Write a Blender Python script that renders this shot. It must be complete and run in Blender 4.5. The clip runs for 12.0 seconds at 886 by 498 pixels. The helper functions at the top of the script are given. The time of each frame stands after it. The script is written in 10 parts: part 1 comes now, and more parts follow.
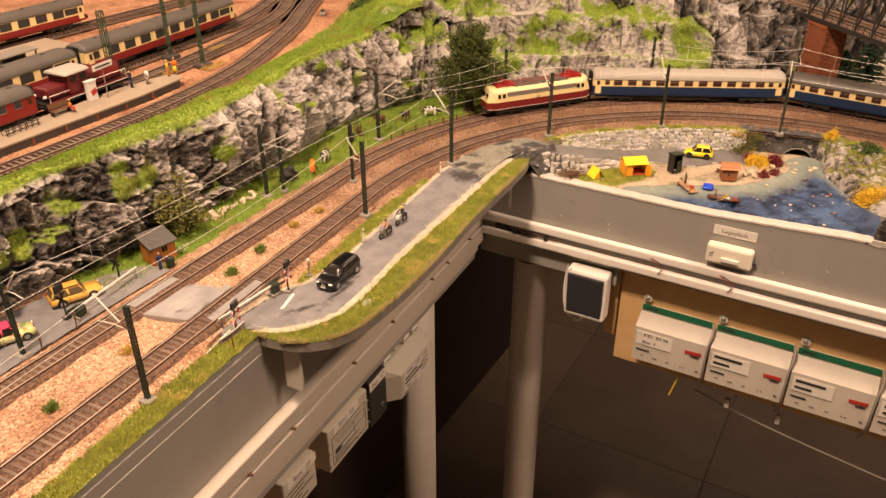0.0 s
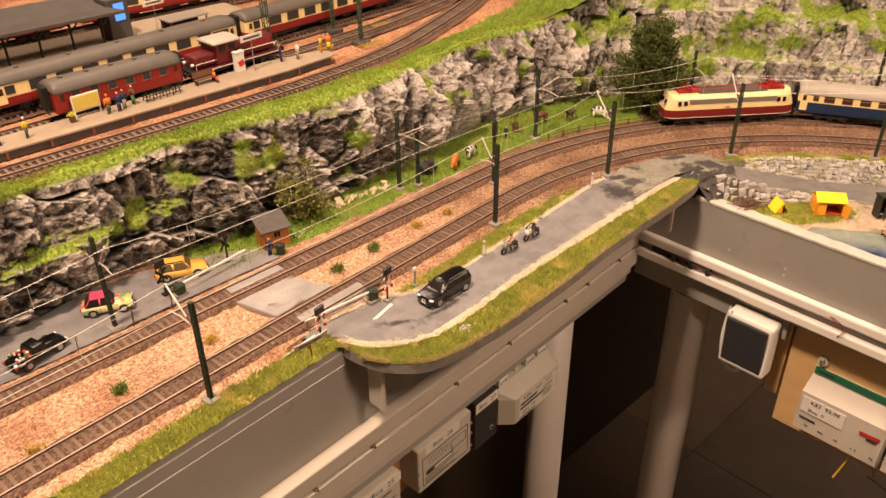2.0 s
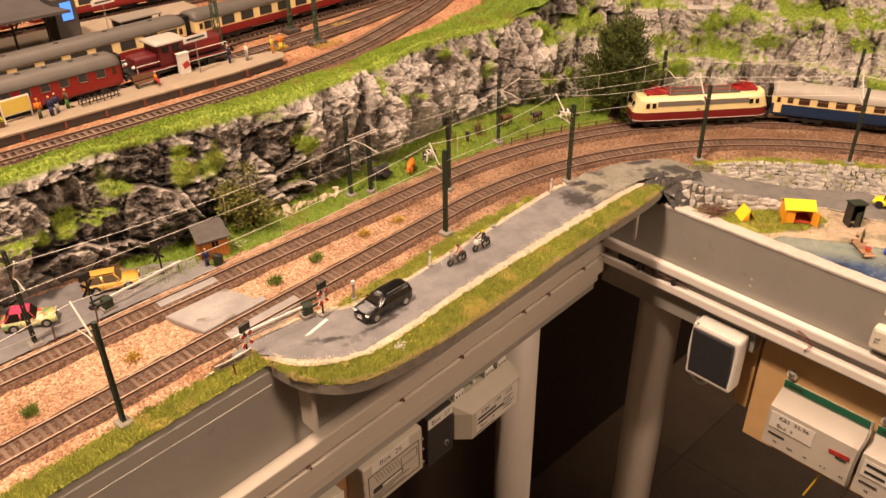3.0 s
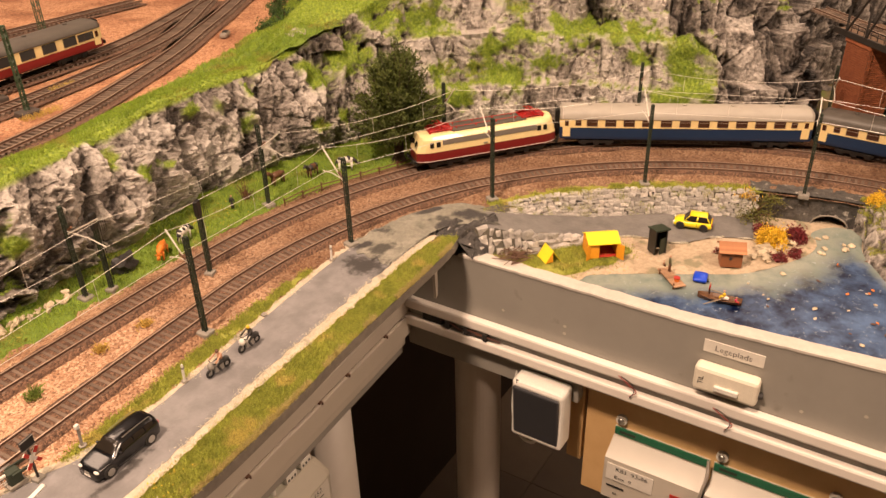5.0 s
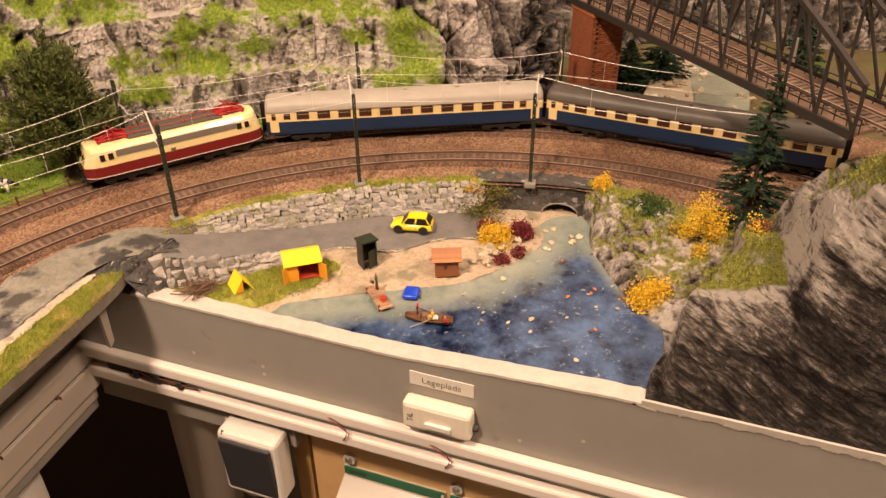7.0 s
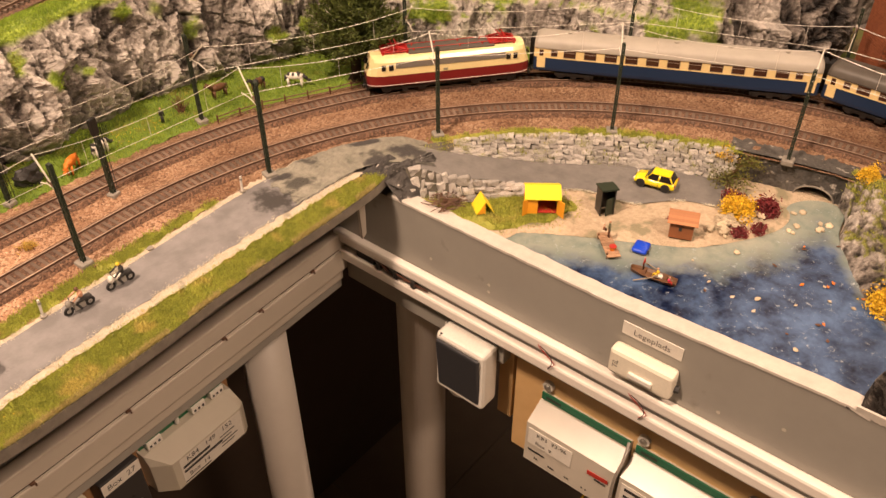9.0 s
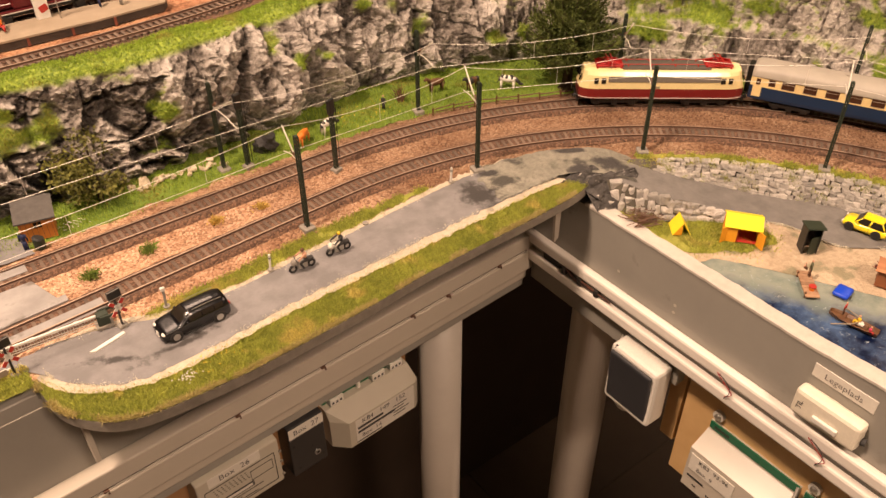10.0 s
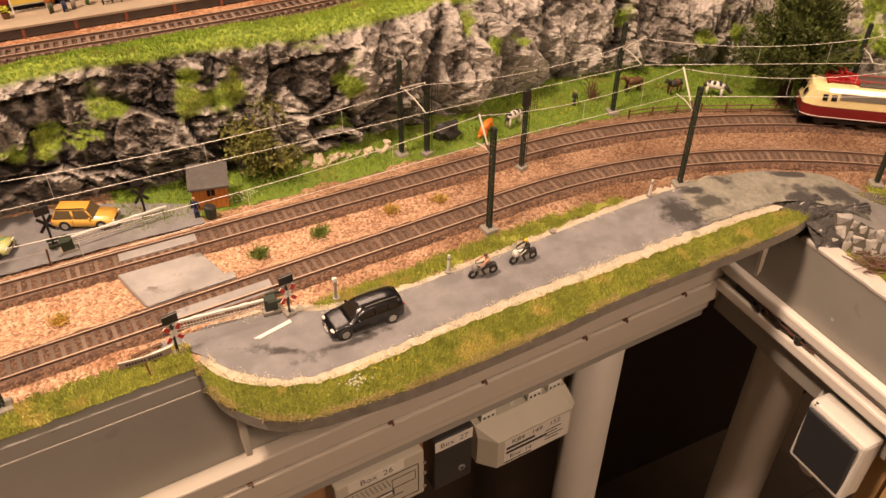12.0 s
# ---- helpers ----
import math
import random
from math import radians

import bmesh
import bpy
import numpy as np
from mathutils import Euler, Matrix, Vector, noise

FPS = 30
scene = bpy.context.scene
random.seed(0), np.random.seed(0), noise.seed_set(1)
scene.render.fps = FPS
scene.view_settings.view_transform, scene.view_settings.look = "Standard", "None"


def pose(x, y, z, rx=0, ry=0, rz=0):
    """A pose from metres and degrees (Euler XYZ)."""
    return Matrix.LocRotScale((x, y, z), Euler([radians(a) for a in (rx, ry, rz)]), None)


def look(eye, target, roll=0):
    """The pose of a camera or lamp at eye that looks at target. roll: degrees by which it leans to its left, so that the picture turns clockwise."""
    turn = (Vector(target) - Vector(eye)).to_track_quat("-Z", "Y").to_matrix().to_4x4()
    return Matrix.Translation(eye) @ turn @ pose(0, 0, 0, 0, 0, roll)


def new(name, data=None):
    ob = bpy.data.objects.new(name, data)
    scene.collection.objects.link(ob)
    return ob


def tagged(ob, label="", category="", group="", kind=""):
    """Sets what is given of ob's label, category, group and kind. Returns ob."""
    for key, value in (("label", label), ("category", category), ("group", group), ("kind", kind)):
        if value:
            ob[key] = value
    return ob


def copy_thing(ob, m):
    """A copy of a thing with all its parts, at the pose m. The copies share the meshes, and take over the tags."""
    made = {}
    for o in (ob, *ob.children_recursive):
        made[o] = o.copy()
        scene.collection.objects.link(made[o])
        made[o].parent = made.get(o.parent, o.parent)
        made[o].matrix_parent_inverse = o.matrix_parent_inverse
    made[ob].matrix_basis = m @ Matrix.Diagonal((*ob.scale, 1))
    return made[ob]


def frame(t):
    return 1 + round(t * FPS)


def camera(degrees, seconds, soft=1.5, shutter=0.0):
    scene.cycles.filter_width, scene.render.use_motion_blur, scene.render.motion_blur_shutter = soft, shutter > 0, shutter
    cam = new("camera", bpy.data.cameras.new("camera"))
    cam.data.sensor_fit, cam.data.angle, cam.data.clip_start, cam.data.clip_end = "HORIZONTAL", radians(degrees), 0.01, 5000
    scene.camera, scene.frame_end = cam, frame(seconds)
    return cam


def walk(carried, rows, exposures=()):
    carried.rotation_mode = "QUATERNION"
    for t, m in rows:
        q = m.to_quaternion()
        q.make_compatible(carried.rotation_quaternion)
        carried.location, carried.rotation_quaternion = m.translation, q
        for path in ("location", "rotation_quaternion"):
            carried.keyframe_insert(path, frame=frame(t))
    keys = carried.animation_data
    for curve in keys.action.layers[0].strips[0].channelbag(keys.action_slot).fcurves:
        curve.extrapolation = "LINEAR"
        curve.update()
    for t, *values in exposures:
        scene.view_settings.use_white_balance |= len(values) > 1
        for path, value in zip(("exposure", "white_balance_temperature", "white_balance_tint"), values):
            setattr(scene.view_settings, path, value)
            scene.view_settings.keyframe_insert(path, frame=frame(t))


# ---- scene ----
cam = camera(58.0, 12.0)
PATH = [
    (0, (-0.879, -0.374, 0.411), (0.627, 0.485, -0.585), -0.2),
    (0.5, (-0.86, -0.379, 0.416), (0.6, 0.535, -0.599), 0.3),
    (1, (-0.829, -0.376, 0.411), (0.553, 0.639, -0.618), 0.2),
    (1.5, (-0.784, -0.376, 0.406), (0.484, 0.777, -0.626), -0.2),
    (2, (-0.761, -0.378, 0.402), (0.421, 0.852, -0.642), -0.6),
    (2.5, (-0.728, -0.39, 0.404), (0.42, 0.865, -0.648), -1.2),
    (2.7, (-0.714, -0.397, 0.402), (0.436, 0.855, -0.651), -1.1),
    (4.3, (-0.634, -0.339, 0.376), (0.696, 0.747, -0.648), -0.8),
    (4.5, (-0.622, -0.337, 0.377), (0.737, 0.718, -0.642), -1.1),
    (5, (-0.568, -0.35, 0.375), (0.881, 0.588, -0.635), -1.7),
    (5.5, (-0.495, -0.374, 0.367), (1.028, 0.425, -0.654), -2.3),
    (6, (-0.444, -0.39, 0.361), (1.126, 0.275, -0.685), -2.1),
    (6.5, (-0.414, -0.402, 0.354), (1.178, 0.181, -0.707), -1.4),
    (6.7, (-0.408, -0.408, 0.353), (1.185, 0.156, -0.717), -0.9),
    (8.3, (-0.39, -0.423, 0.377), (0.937, 0.44, -0.845), -0.2),
    (8.5, (-0.4, -0.419, 0.376), (0.896, 0.48, -0.854), -0.3),
    (9, (-0.427, -0.416, 0.381), (0.788, 0.586, -0.852), -0.2),
    (9.5, (-0.453, -0.407, 0.387), (0.628, 0.741, -0.842), -0.2),
    (10, (-0.47, -0.408, 0.396), (0.478, 0.858, -0.828), -0.2),
    (10.5, (-0.473, -0.404, 0.399), (0.37, 0.939, -0.82), -0.2),
    (11, (-0.474, -0.398, 0.393), (0.282, 0.998, -0.822), -0.5),
    (11.5, (-0.486, -0.369, 0.382), (0.233, 1.035, -0.847), -0.5),
    (12, (-0.484, -0.328, 0.367), (0.212, 1.075, -0.876), 0.4),
]
walk(cam, [(t, look(eye, target, roll)) for t, eye, target, roll in PATH], exposures=((0.0, 0.0), (6.0, -0.05), (9.5, -0.05), (12.0, -0.16)))

# ---- room light ----
world = bpy.data.worlds.new("room_air")
scene.world = world
world.use_nodes = True
world.node_tree.nodes["Background"].inputs[0].default_value = (1.0, 0.72, 0.45, 1)
world.node_tree.nodes["Background"].inputs[1].default_value = 0.04


def area_lamp(name, eye, target, sx, sy, watts, color):
    data = bpy.data.lights.new(name, "AREA")
    data.shape, data.size, data.size_y, data.energy, data.color = "RECTANGLE", sx, sy, watts, color
    ob = new(name, data)
    ob.matrix_world = look(eye, target)
    return ob


WARM = (1.0, 0.7, 0.512)
area_lamp("ceiling_light_main", (-1.0, 0.02, 1.62), (-0.15, 0.05, 0.0), 0.22, 0.16, 55.0, WARM)
area_lamp("ceiling_light_aisle", (-0.3, -1.42, 1.62), (-0.2, 0.05, -0.3), 0.4, 0.25, 36.0, WARM)
area_lamp("ceiling_light_far", (-0.2, 1.35, 1.66), (-0.1, 0.6, 0.1), 1.2, 0.6, 31.0, WARM)
# unseen fill lamp, added to brighten the floor and rocks on the far side
area_lamp("ceiling_light_side", (1.5, -0.6, 1.66), (0.5, -0.25, -0.3), 1.9, 1.4, 34.0, WARM)


# ---- materials ----
def rgb(c):
    return (c[0], c[1], c[2], 1)


def material(name, dark, light, scale=300.0, rough=0.6, metal=0.0, bump=0.3, bump_scale=None, fine=4.0, depth=0.0006, mid=0.5, spread=0.28,
             random_tint=0.0, spots=None, spot_scale=60.0, spot_edge=0.6, island=False, coat=0.0):
    """A surface that varies at two scales between two colours, with fine relief and, where wanted, larger spots of a third colour."""
    m = bpy.data.materials.new(name)
    m.use_nodes = True
    nt = m.node_tree
    n, ln = nt.nodes, nt.links.new
    b = n["Principled BSDF"]
    tc = n.new("ShaderNodeTexCoord")
    n1 = n.new("ShaderNodeTexNoise")
    n1.inputs["Scale"].default_value, n1.inputs["Detail"].default_value, n1.inputs["Roughness"].default_value = scale, 6, 0.65
    n2 = n.new("ShaderNodeTexNoise")
    n2.inputs["Scale"].default_value, n2.inputs["Detail"].default_value = scale / 9.0, 3
    ln(tc.outputs["Object"], n1.inputs["Vector"])
    ln(tc.outputs["Object"], n2.inputs["Vector"])
    mix = n.new("ShaderNodeMath")
    mix.operation = "MULTIPLY_ADD"
    mix.inputs[1].default_value = 0.6
    half = n.new("ShaderNodeMath")
    half.operation = "MULTIPLY"
    half.inputs[1].default_value = 0.4
    ln(n2.outputs["Fac"], half.inputs[0])
    ln(n1.outputs["Fac"], mix.inputs[0])
    ln(half.outputs[0], mix.inputs[2])
    ramp = n.new("ShaderNodeValToRGB")
    ramp.color_ramp.elements[0].position, ramp.color_ramp.elements[0].color = mid - spread, rgb(dark)
    ramp.color_ramp.elements[1].position, ramp.color_ramp.elements[1].color = mid + spread, rgb(light)
    ln(mix.outputs[0], ramp.inputs[0])
    color = ramp.outputs[0]
    if spots:
        n3 = n.new("ShaderNodeTexNoise")
        n3.inputs["Scale"].default_value, n3.inputs["Detail"].default_value = spot_scale, 4
        ln(tc.outputs["Object"], n3.inputs["Vector"])
        r3 = n.new("ShaderNodeValToRGB")
        r3.color_ramp.elements[0].position, r3.color_ramp.elements[1].position = spot_edge, spot_edge + 0.08
        ln(n3.outputs["Fac"], r3.inputs[0])
        mx = n.new("ShaderNodeMixRGB")
        mx.inputs[2].default_value = rgb(spots)
        ln(r3.outputs[0], mx.inputs[0])
        ln(color, mx.inputs[1])
        color = mx.outputs[0]
    if random_tint:
        if island:
            info = n.new("ShaderNodeNewGeometry")
            src = info.outputs["Random Per Island"]
        else:
            info = n.new("ShaderNodeObjectInfo")
            src = info.outputs["Random"]
        hsv = n.new("ShaderNodeHueSaturation")
        rng = n.new("ShaderNodeMapRange")
        rng.inputs[3].default_value, rng.inputs[4].default_value = 1 - random_tint, 1 + random_tint
        ln(src, rng.inputs[0])
        ln(rng.outputs[0], hsv.inputs["Value"])
        ln(color, hsv.inputs["Color"])
        color = hsv.outputs[0]
    ln(color, b.inputs["Base Color"])
    b.inputs["Roughness"].default_value, b.inputs["Metallic"].default_value = rough, metal
    b.inputs["Coat Weight"].default_value = coat
    if bump:
        bp = n.new("ShaderNodeBump")
        bp.inputs["Strength"].default_value, bp.inputs["Distance"].default_value = bump, depth
        nb = n.new("ShaderNodeTexNoise")
        nb.inputs["Scale"].default_value, nb.inputs["Detail"].default_value = bump_scale or scale * fine / 2, 5
        ln(tc.outputs["Object"], nb.inputs["Vector"])
        ln(nb.outputs["Fac"], bp.inputs["Height"])
        ln(bp.outputs[0], b.inputs["Normal"])
    return m


def plain(name, c, rough=0.5, metal=0.0, vary=0.12, scale=400.0, bump=0.08, coat=0.0, random_tint=0.0):
    lo, hi = [v * (1 - vary) for v in c], [min(1, v * (1 + vary)) for v in c]
    return material(name, lo, hi, scale=scale, rough=rough, metal=metal, bump=bump, depth=0.0003, coat=coat, random_tint=random_tint)


def glowing(name, c, strength):
    m = plain(name, c)
    b = m.node_tree.nodes["Principled BSDF"]
    b.inputs["Emission Color"].default_value, b.inputs["Emission Strength"].default_value = rgb(c), strength
    return m


M = {}
M["wall_paint"] = material("warm_grey_wall_paint", (0.25, 0.235, 0.205), (0.31, 0.29, 0.25), scale=30, rough=0.55, bump=0.25, bump_scale=220, depth=0.0006, spots=(0.215, 0.2, 0.172), spot_scale=34, spot_edge=0.67)
M["wall_edge"] = material("worn_white_edge_paint", (0.42, 0.38, 0.33), (0.66, 0.61, 0.53), scale=90, rough=0.6, bump=0.3, depth=0.0008)
M["shelf_edge"] = material("worn_board_edge", (0.115, 0.1, 0.08), (0.3, 0.265, 0.22), scale=120, rough=0.65, bump=0.4, depth=0.0008)
M["trunking"] = material("beige_grey_trunking", (0.43, 0.385, 0.315), (0.51, 0.455, 0.375), scale=20, rough=0.42, bump=0.08)
M["strip"] = material("white_plastic_strip", (0.7, 0.645, 0.57), (0.8, 0.745, 0.665), scale=40, rough=0.4, bump=0.05)
M["column"] = material("grey_plastic_pipe", (0.47, 0.425, 0.365), (0.57, 0.52, 0.45), scale=14, rough=0.45, bump=0.06)
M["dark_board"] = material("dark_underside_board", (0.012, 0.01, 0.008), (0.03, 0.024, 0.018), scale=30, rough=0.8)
# tone of the added panel that stands in for shade under the layout
M["back_panel"] = material("under_layout_shade_brown", (0.034, 0.021, 0.013), (0.056, 0.036, 0.023), scale=12, rough=0.7)
M["floor"] = material("brown_floor_tiles", (0.09, 0.063, 0.042), (0.215, 0.157, 0.106), scale=5, rough=0.5, bump=0.1, random_tint=0.12)
M["room_wall"] = material("cream_room_wall", (0.36, 0.32, 0.26), (0.42, 0.38, 0.31), scale=6, rough=0.8, bump=0.05)
M["pine"] = material("pale_plywood", (0.58, 0.355, 0.15), (0.74, 0.5, 0.235), scale=40, rough=0.5, bump=0.1)
M["slab"] = material("worn_pale_concrete", (0.15, 0.14, 0.13), (0.4, 0.38, 0.36), scale=34, rough=0.4, bump=0.4, bump_scale=300, depth=0.0006, spread=0.2, spots=(0.16, 0.14, 0.12), spot_scale=50, spot_edge=0.6)
M["road"] = material("grey_painted_road", (0.13, 0.124, 0.122), (0.265, 0.254, 0.25), scale=60, rough=0.62, bump=0.5, bump_scale=420, depth=0.0007, spread=0.19, spots=(0.165, 0.158, 0.154), spot_scale=24, spot_edge=0.55)
M["road_dark"] = material("worn_dark_road_paint", (0.08, 0.075, 0.07), (0.25, 0.235, 0.215), scale=70, rough=0.75, bump=0.6, bump_scale=350, depth=0.001)
M["road_patch"] = material("green_grey_rough_plaster", (0.12, 0.118, 0.09), (0.33, 0.31, 0.25), scale=130, rough=0.85, bump=1.0, bump_scale=300, depth=0.002, spread=0.2, spots=(0.07, 0.066, 0.055), spot_scale=38, spot_edge=0.56)
M["shoulder"] = material("pale_sand_shoulder", (0.38, 0.31, 0.22), (0.66, 0.57, 0.43), scale=380, rough=0.9, bump=0.9, depth=0.001, spots=(0.3, 0.27, 0.2), spot_scale=70, spot_edge=0.58)
M["sand"] = material("camp_sand", (0.34, 0.26, 0.17), (0.62, 0.5, 0.35), scale=260, rough=0.9, bump=1.0, depth=0.0014, spread=0.2, spots=(0.27, 0.24, 0.15), spot_scale=48, spot_edge=0.55)
M["meadow"] = material("bright_meadow_turf", (0.075, 0.14, 0.015), (0.22, 0.31, 0.04), scale=260, rough=0.9, bump=1.0, depth=0.0015, spots=(0.26, 0.2, 0.08), spot_scale=45, spot_edge=0.62)
M["blade_bright"] = material("fresh_green_grass_blades", (0.09, 0.19, 0.014), (0.4, 0.5, 0.05), scale=90, rough=0.8, bump=0, random_tint=0.4, island=True, spots=(0.3, 0.29, 0.05), spot_scale=26, spot_edge=0.55)
M["shallow"] = material("shallow_green_water", (0.2, 0.24, 0.19), (0.42, 0.42, 0.33), scale=120, rough=0.15, bump=0.4, bump_scale=260, depth=0.0006)
M["stone"] = material("grey_wall_stone", (0.44, 0.405, 0.36), (0.86, 0.81, 0.735), scale=260, rough=0.8, bump=0.9, bump_scale=420, depth=0.0014, random_tint=0.28, spots=(0.24, 0.225, 0.16), spot_scale=70, spot_edge=0.66)
M["mortar"] = material("dark_mortar", (0.06, 0.055, 0.042), (0.16, 0.14, 0.1), scale=300, rough=0.9, bump=0.6)
M["pale_stone"] = material("pale_sandstone", (0.42, 0.34, 0.22), (0.68, 0.58, 0.42), scale=300, rough=0.85, bump=0.6, random_tint=0.25)
M["white"] = plain("white_plastic", (0.7, 0.67, 0.6), rough=0.4)
M["paper"] = plain("printed_white_label", (0.66, 0.62, 0.54), rough=0.6)
M["ink"] = plain("black_ink", (0.03, 0.028, 0.026), rough=0.6)
M["black"] = plain("black_plastic", (0.014, 0.013, 0.012), rough=0.4)
M["darkgreen"] = plain("dark_green_metal", (0.022, 0.032, 0.018), rough=0.55)
M["steel"] = plain("zinc_screw_steel", (0.5, 0.48, 0.43), rough=0.3, metal=0.9)
M["wire"] = plain("pale_nickel_wire", (0.72, 0.68, 0.6), rough=0.4, metal=0.2)
M["glass"] = plain("dark_window_glass", (0.02, 0.016, 0.012), rough=0.12)
M["pink_glass"] = plain("brown_tinted_window", (0.055, 0.022, 0.012), rough=0.2)


def gravel(name, colors, size, depth=0.0012, patch=None, east=None):
    """Loose crumbs: every crumb has its own tint and stands out from the gaps."""
    m = bpy.data.materials.new(name)
    m.use_nodes = True
    nt = m.node_tree
    n, ln = nt.nodes, nt.links.new
    b = n["Principled BSDF"]
    tc = n.new("ShaderNodeTexCoord")
    warp = n.new("ShaderNodeTexNoise")
    warp.inputs["Scale"].default_value, warp.inputs["Detail"].default_value = 0.8 / size, 2
    ln(tc.outputs["Object"], warp.inputs["Vector"])
    mixv = n.new("ShaderNodeVectorMath")
    mixv.operation = "MULTIPLY_ADD"
    mixv.inputs[1].default_value = (size * 0.9,) * 3
    ln(warp.outputs["Color"], mixv.inputs[0])
    ln(tc.outputs["Object"], mixv.inputs[2])
    v = n.new("ShaderNodeTexVoronoi")
    v.inputs["Scale"].default_value = 1 / size
    ln(mixv.outputs[0], v.inputs["Vector"])
    sep = n.new("ShaderNodeSeparateColor")
    ln(v.outputs["Color"], sep.inputs[0])
    ramp = n.new("ShaderNodeValToRGB")
    e = ramp.color_ramp.elements
    e[0].position, e[0].color = 0.0, rgb(colors[0])
    e[1].position, e[1].color = 1.0, rgb(colors[-1])
    for k, c in enumerate(colors[1:-1]):
        x = e.new((k + 1) / (len(colors) - 1))
        x.color = rgb(c)
    ln(sep.outputs[0], ramp.inputs[0])
    big = n.new("ShaderNodeTexNoise")
    big.inputs["Scale"].default_value, big.inputs["Detail"].default_value = 20, 5
    ln(tc.outputs["Object"], big.inputs["Vector"])
    color = ramp.outputs[0]
    if patch:
        r3 = n.new("ShaderNodeValToRGB")
        r3.color_ramp.elements[0].position, r3.color_ramp.elements[1].position = 0.46, 0.66
        ln(big.outputs["Fac"], r3.inputs[0])
        mx = n.new("ShaderNodeMixRGB")
        mx.blend_type = "MULTIPLY"
        mx.inputs[2].default_value = rgb(patch)
        ln(r3.outputs[0], mx.inputs[0])
        ln(color, mx.inputs[1])
        color = mx.outputs[0]
    if east:
        sx = n.new("ShaderNodeSeparateXYZ")
        ln(tc.outputs["Object"], sx.inputs[0])
        wob = n.new("ShaderNodeMath")
        wob.operation = "MULTIPLY_ADD"
        wob.inputs[1].default_value = 0.5
        ln(big.outputs["Fac"], wob.inputs[0])
        ln(sx.outputs[0], wob.inputs[2])
        mr = n.new("ShaderNodeMapRange")
        mr.inputs[1].default_value, mr.inputs[2].default_value = -0.12, 0.14
        ln(wob.outputs[0], mr.inputs[0])
        mx = n.new("ShaderNodeMixRGB")
        mx.blend_type = "MULTIPLY"
        mx.inputs[2].default_value = rgb(east)
        ln(mr.outputs[0], mx.inputs[0])
        ln(color, mx.inputs[1])
        color = mx.outputs[0]
    ln(color, b.inputs["Base Color"])
    b.inputs["Roughness"].default_value = 0.9
    inv = n.new("ShaderNodeMath")
    inv.operation = "SUBTRACT"
    inv.inputs[0].default_value = 1.0
    ln(v.outputs["Distance"], inv.inputs[1])
    bp = n.new("ShaderNodeBump")
    bp.inputs["Strength"].default_value, bp.inputs["Distance"].default_value = 1.0, depth
    ln(inv.outputs[0], bp.inputs["Height"])
    ln(bp.outputs[0], b.inputs["Normal"])
    return m


M["ballast"] = gravel("pale_orange_gravel", [(0.25, 0.132, 0.073), (0.45, 0.252, 0.14), (0.58, 0.35, 0.208), (0.72, 0.5, 0.33)], 0.0016, 0.0013, (0.68, 0.6, 0.54), (0.53, 0.52, 0.5))
M["ballast_dark"] = gravel("rusty_brown_gravel", [(0.06, 0.032, 0.019), (0.12, 0.064, 0.038), (0.22, 0.125, 0.075)], 0.0015, 0.001)
M["ballast_up"] = gravel("station_gravel", [(0.26, 0.12, 0.06), (0.44, 0.22, 0.11), (0.6, 0.34, 0.19)], 0.0019, 0.001, (0.6, 0.5, 0.45))
M["sleeper"] = material("brown_grey_sleeper", (0.095, 0.066, 0.047), (0.21, 0.15, 0.108), scale=500, rough=0.8, random_tint=0.3)
M["rail"] = material("rusty_rail_steel", (0.085, 0.048, 0.032), (0.17, 0.1, 0.066), scale=260, rough=0.6, metal=0.1)
M["rail_head"] = plain("worn_rail_head", (0.46, 0.34, 0.25), rough=0.4, metal=0.5)
M["blade"] = material("yellow_green_grass_blades", (0.13, 0.18, 0.018), (0.6, 0.6, 0.1), scale=110, rough=0.8, bump=0, random_tint=0.4, island=True, spots=(0.56, 0.47, 0.12), spot_scale=38, spot_edge=0.56)
M["turf"] = material("olive_turf", (0.16, 0.18, 0.022), (0.42, 0.41, 0.075), scale=300, rough=0.9, bump=1.0, depth=0.0012)
M["glass"].node_tree.nodes["Principled BSDF"].inputs["Specular IOR Level"].default_value = 0.25
M["glass"].node_tree.nodes["Principled BSDF"].inputs["Roughness"].default_value = 0.22


# ---- mesh helpers ----
def mesh_of(name, bm, mat, smooth=False):
    me = bpy.data.meshes.new(name)
    bm.normal_update()
    bm.to_mesh(me)
    bm.free()
    for mm in (mat if isinstance(mat, (list, tuple)) else [mat]):
        me.materials.append(mm)
    if smooth:
        me.polygons.foreach_set("use_smooth", [True] * len(me.polygons))
    return me


def thing(name, label, category, at=(0, 0, 0), rz=0.0, group="", kind=""):
    ob = new(name)
    ob.empty_display_size = 0.01
    ob.matrix_world = pose(*at, 0, 0, rz)
    return tagged(ob, label, category, group, kind)


def solid(name, bm, mat, label, category, at=(0, 0, 0), rz=0.0, group="", kind="", smooth=False):
    """A thing that is one mesh."""
    ob = new(name, mesh_of(name, bm, mat, smooth))
    ob.matrix_world = pose(*at, 0, 0, rz)
    return tagged(ob, label, category, group, kind)


def part(name, bm, mat, parent, label="", smooth=False, at=None, rz=0.0, kind=""):
    ob = new(name, bm if isinstance(bm, bpy.types.Mesh) else mesh_of(name, bm, mat, smooth))
    ob.parent = parent
    if at:
        ob.matrix_basis = pose(*at, 0, 0, rz)
    return tagged(ob, label, "", "", kind)


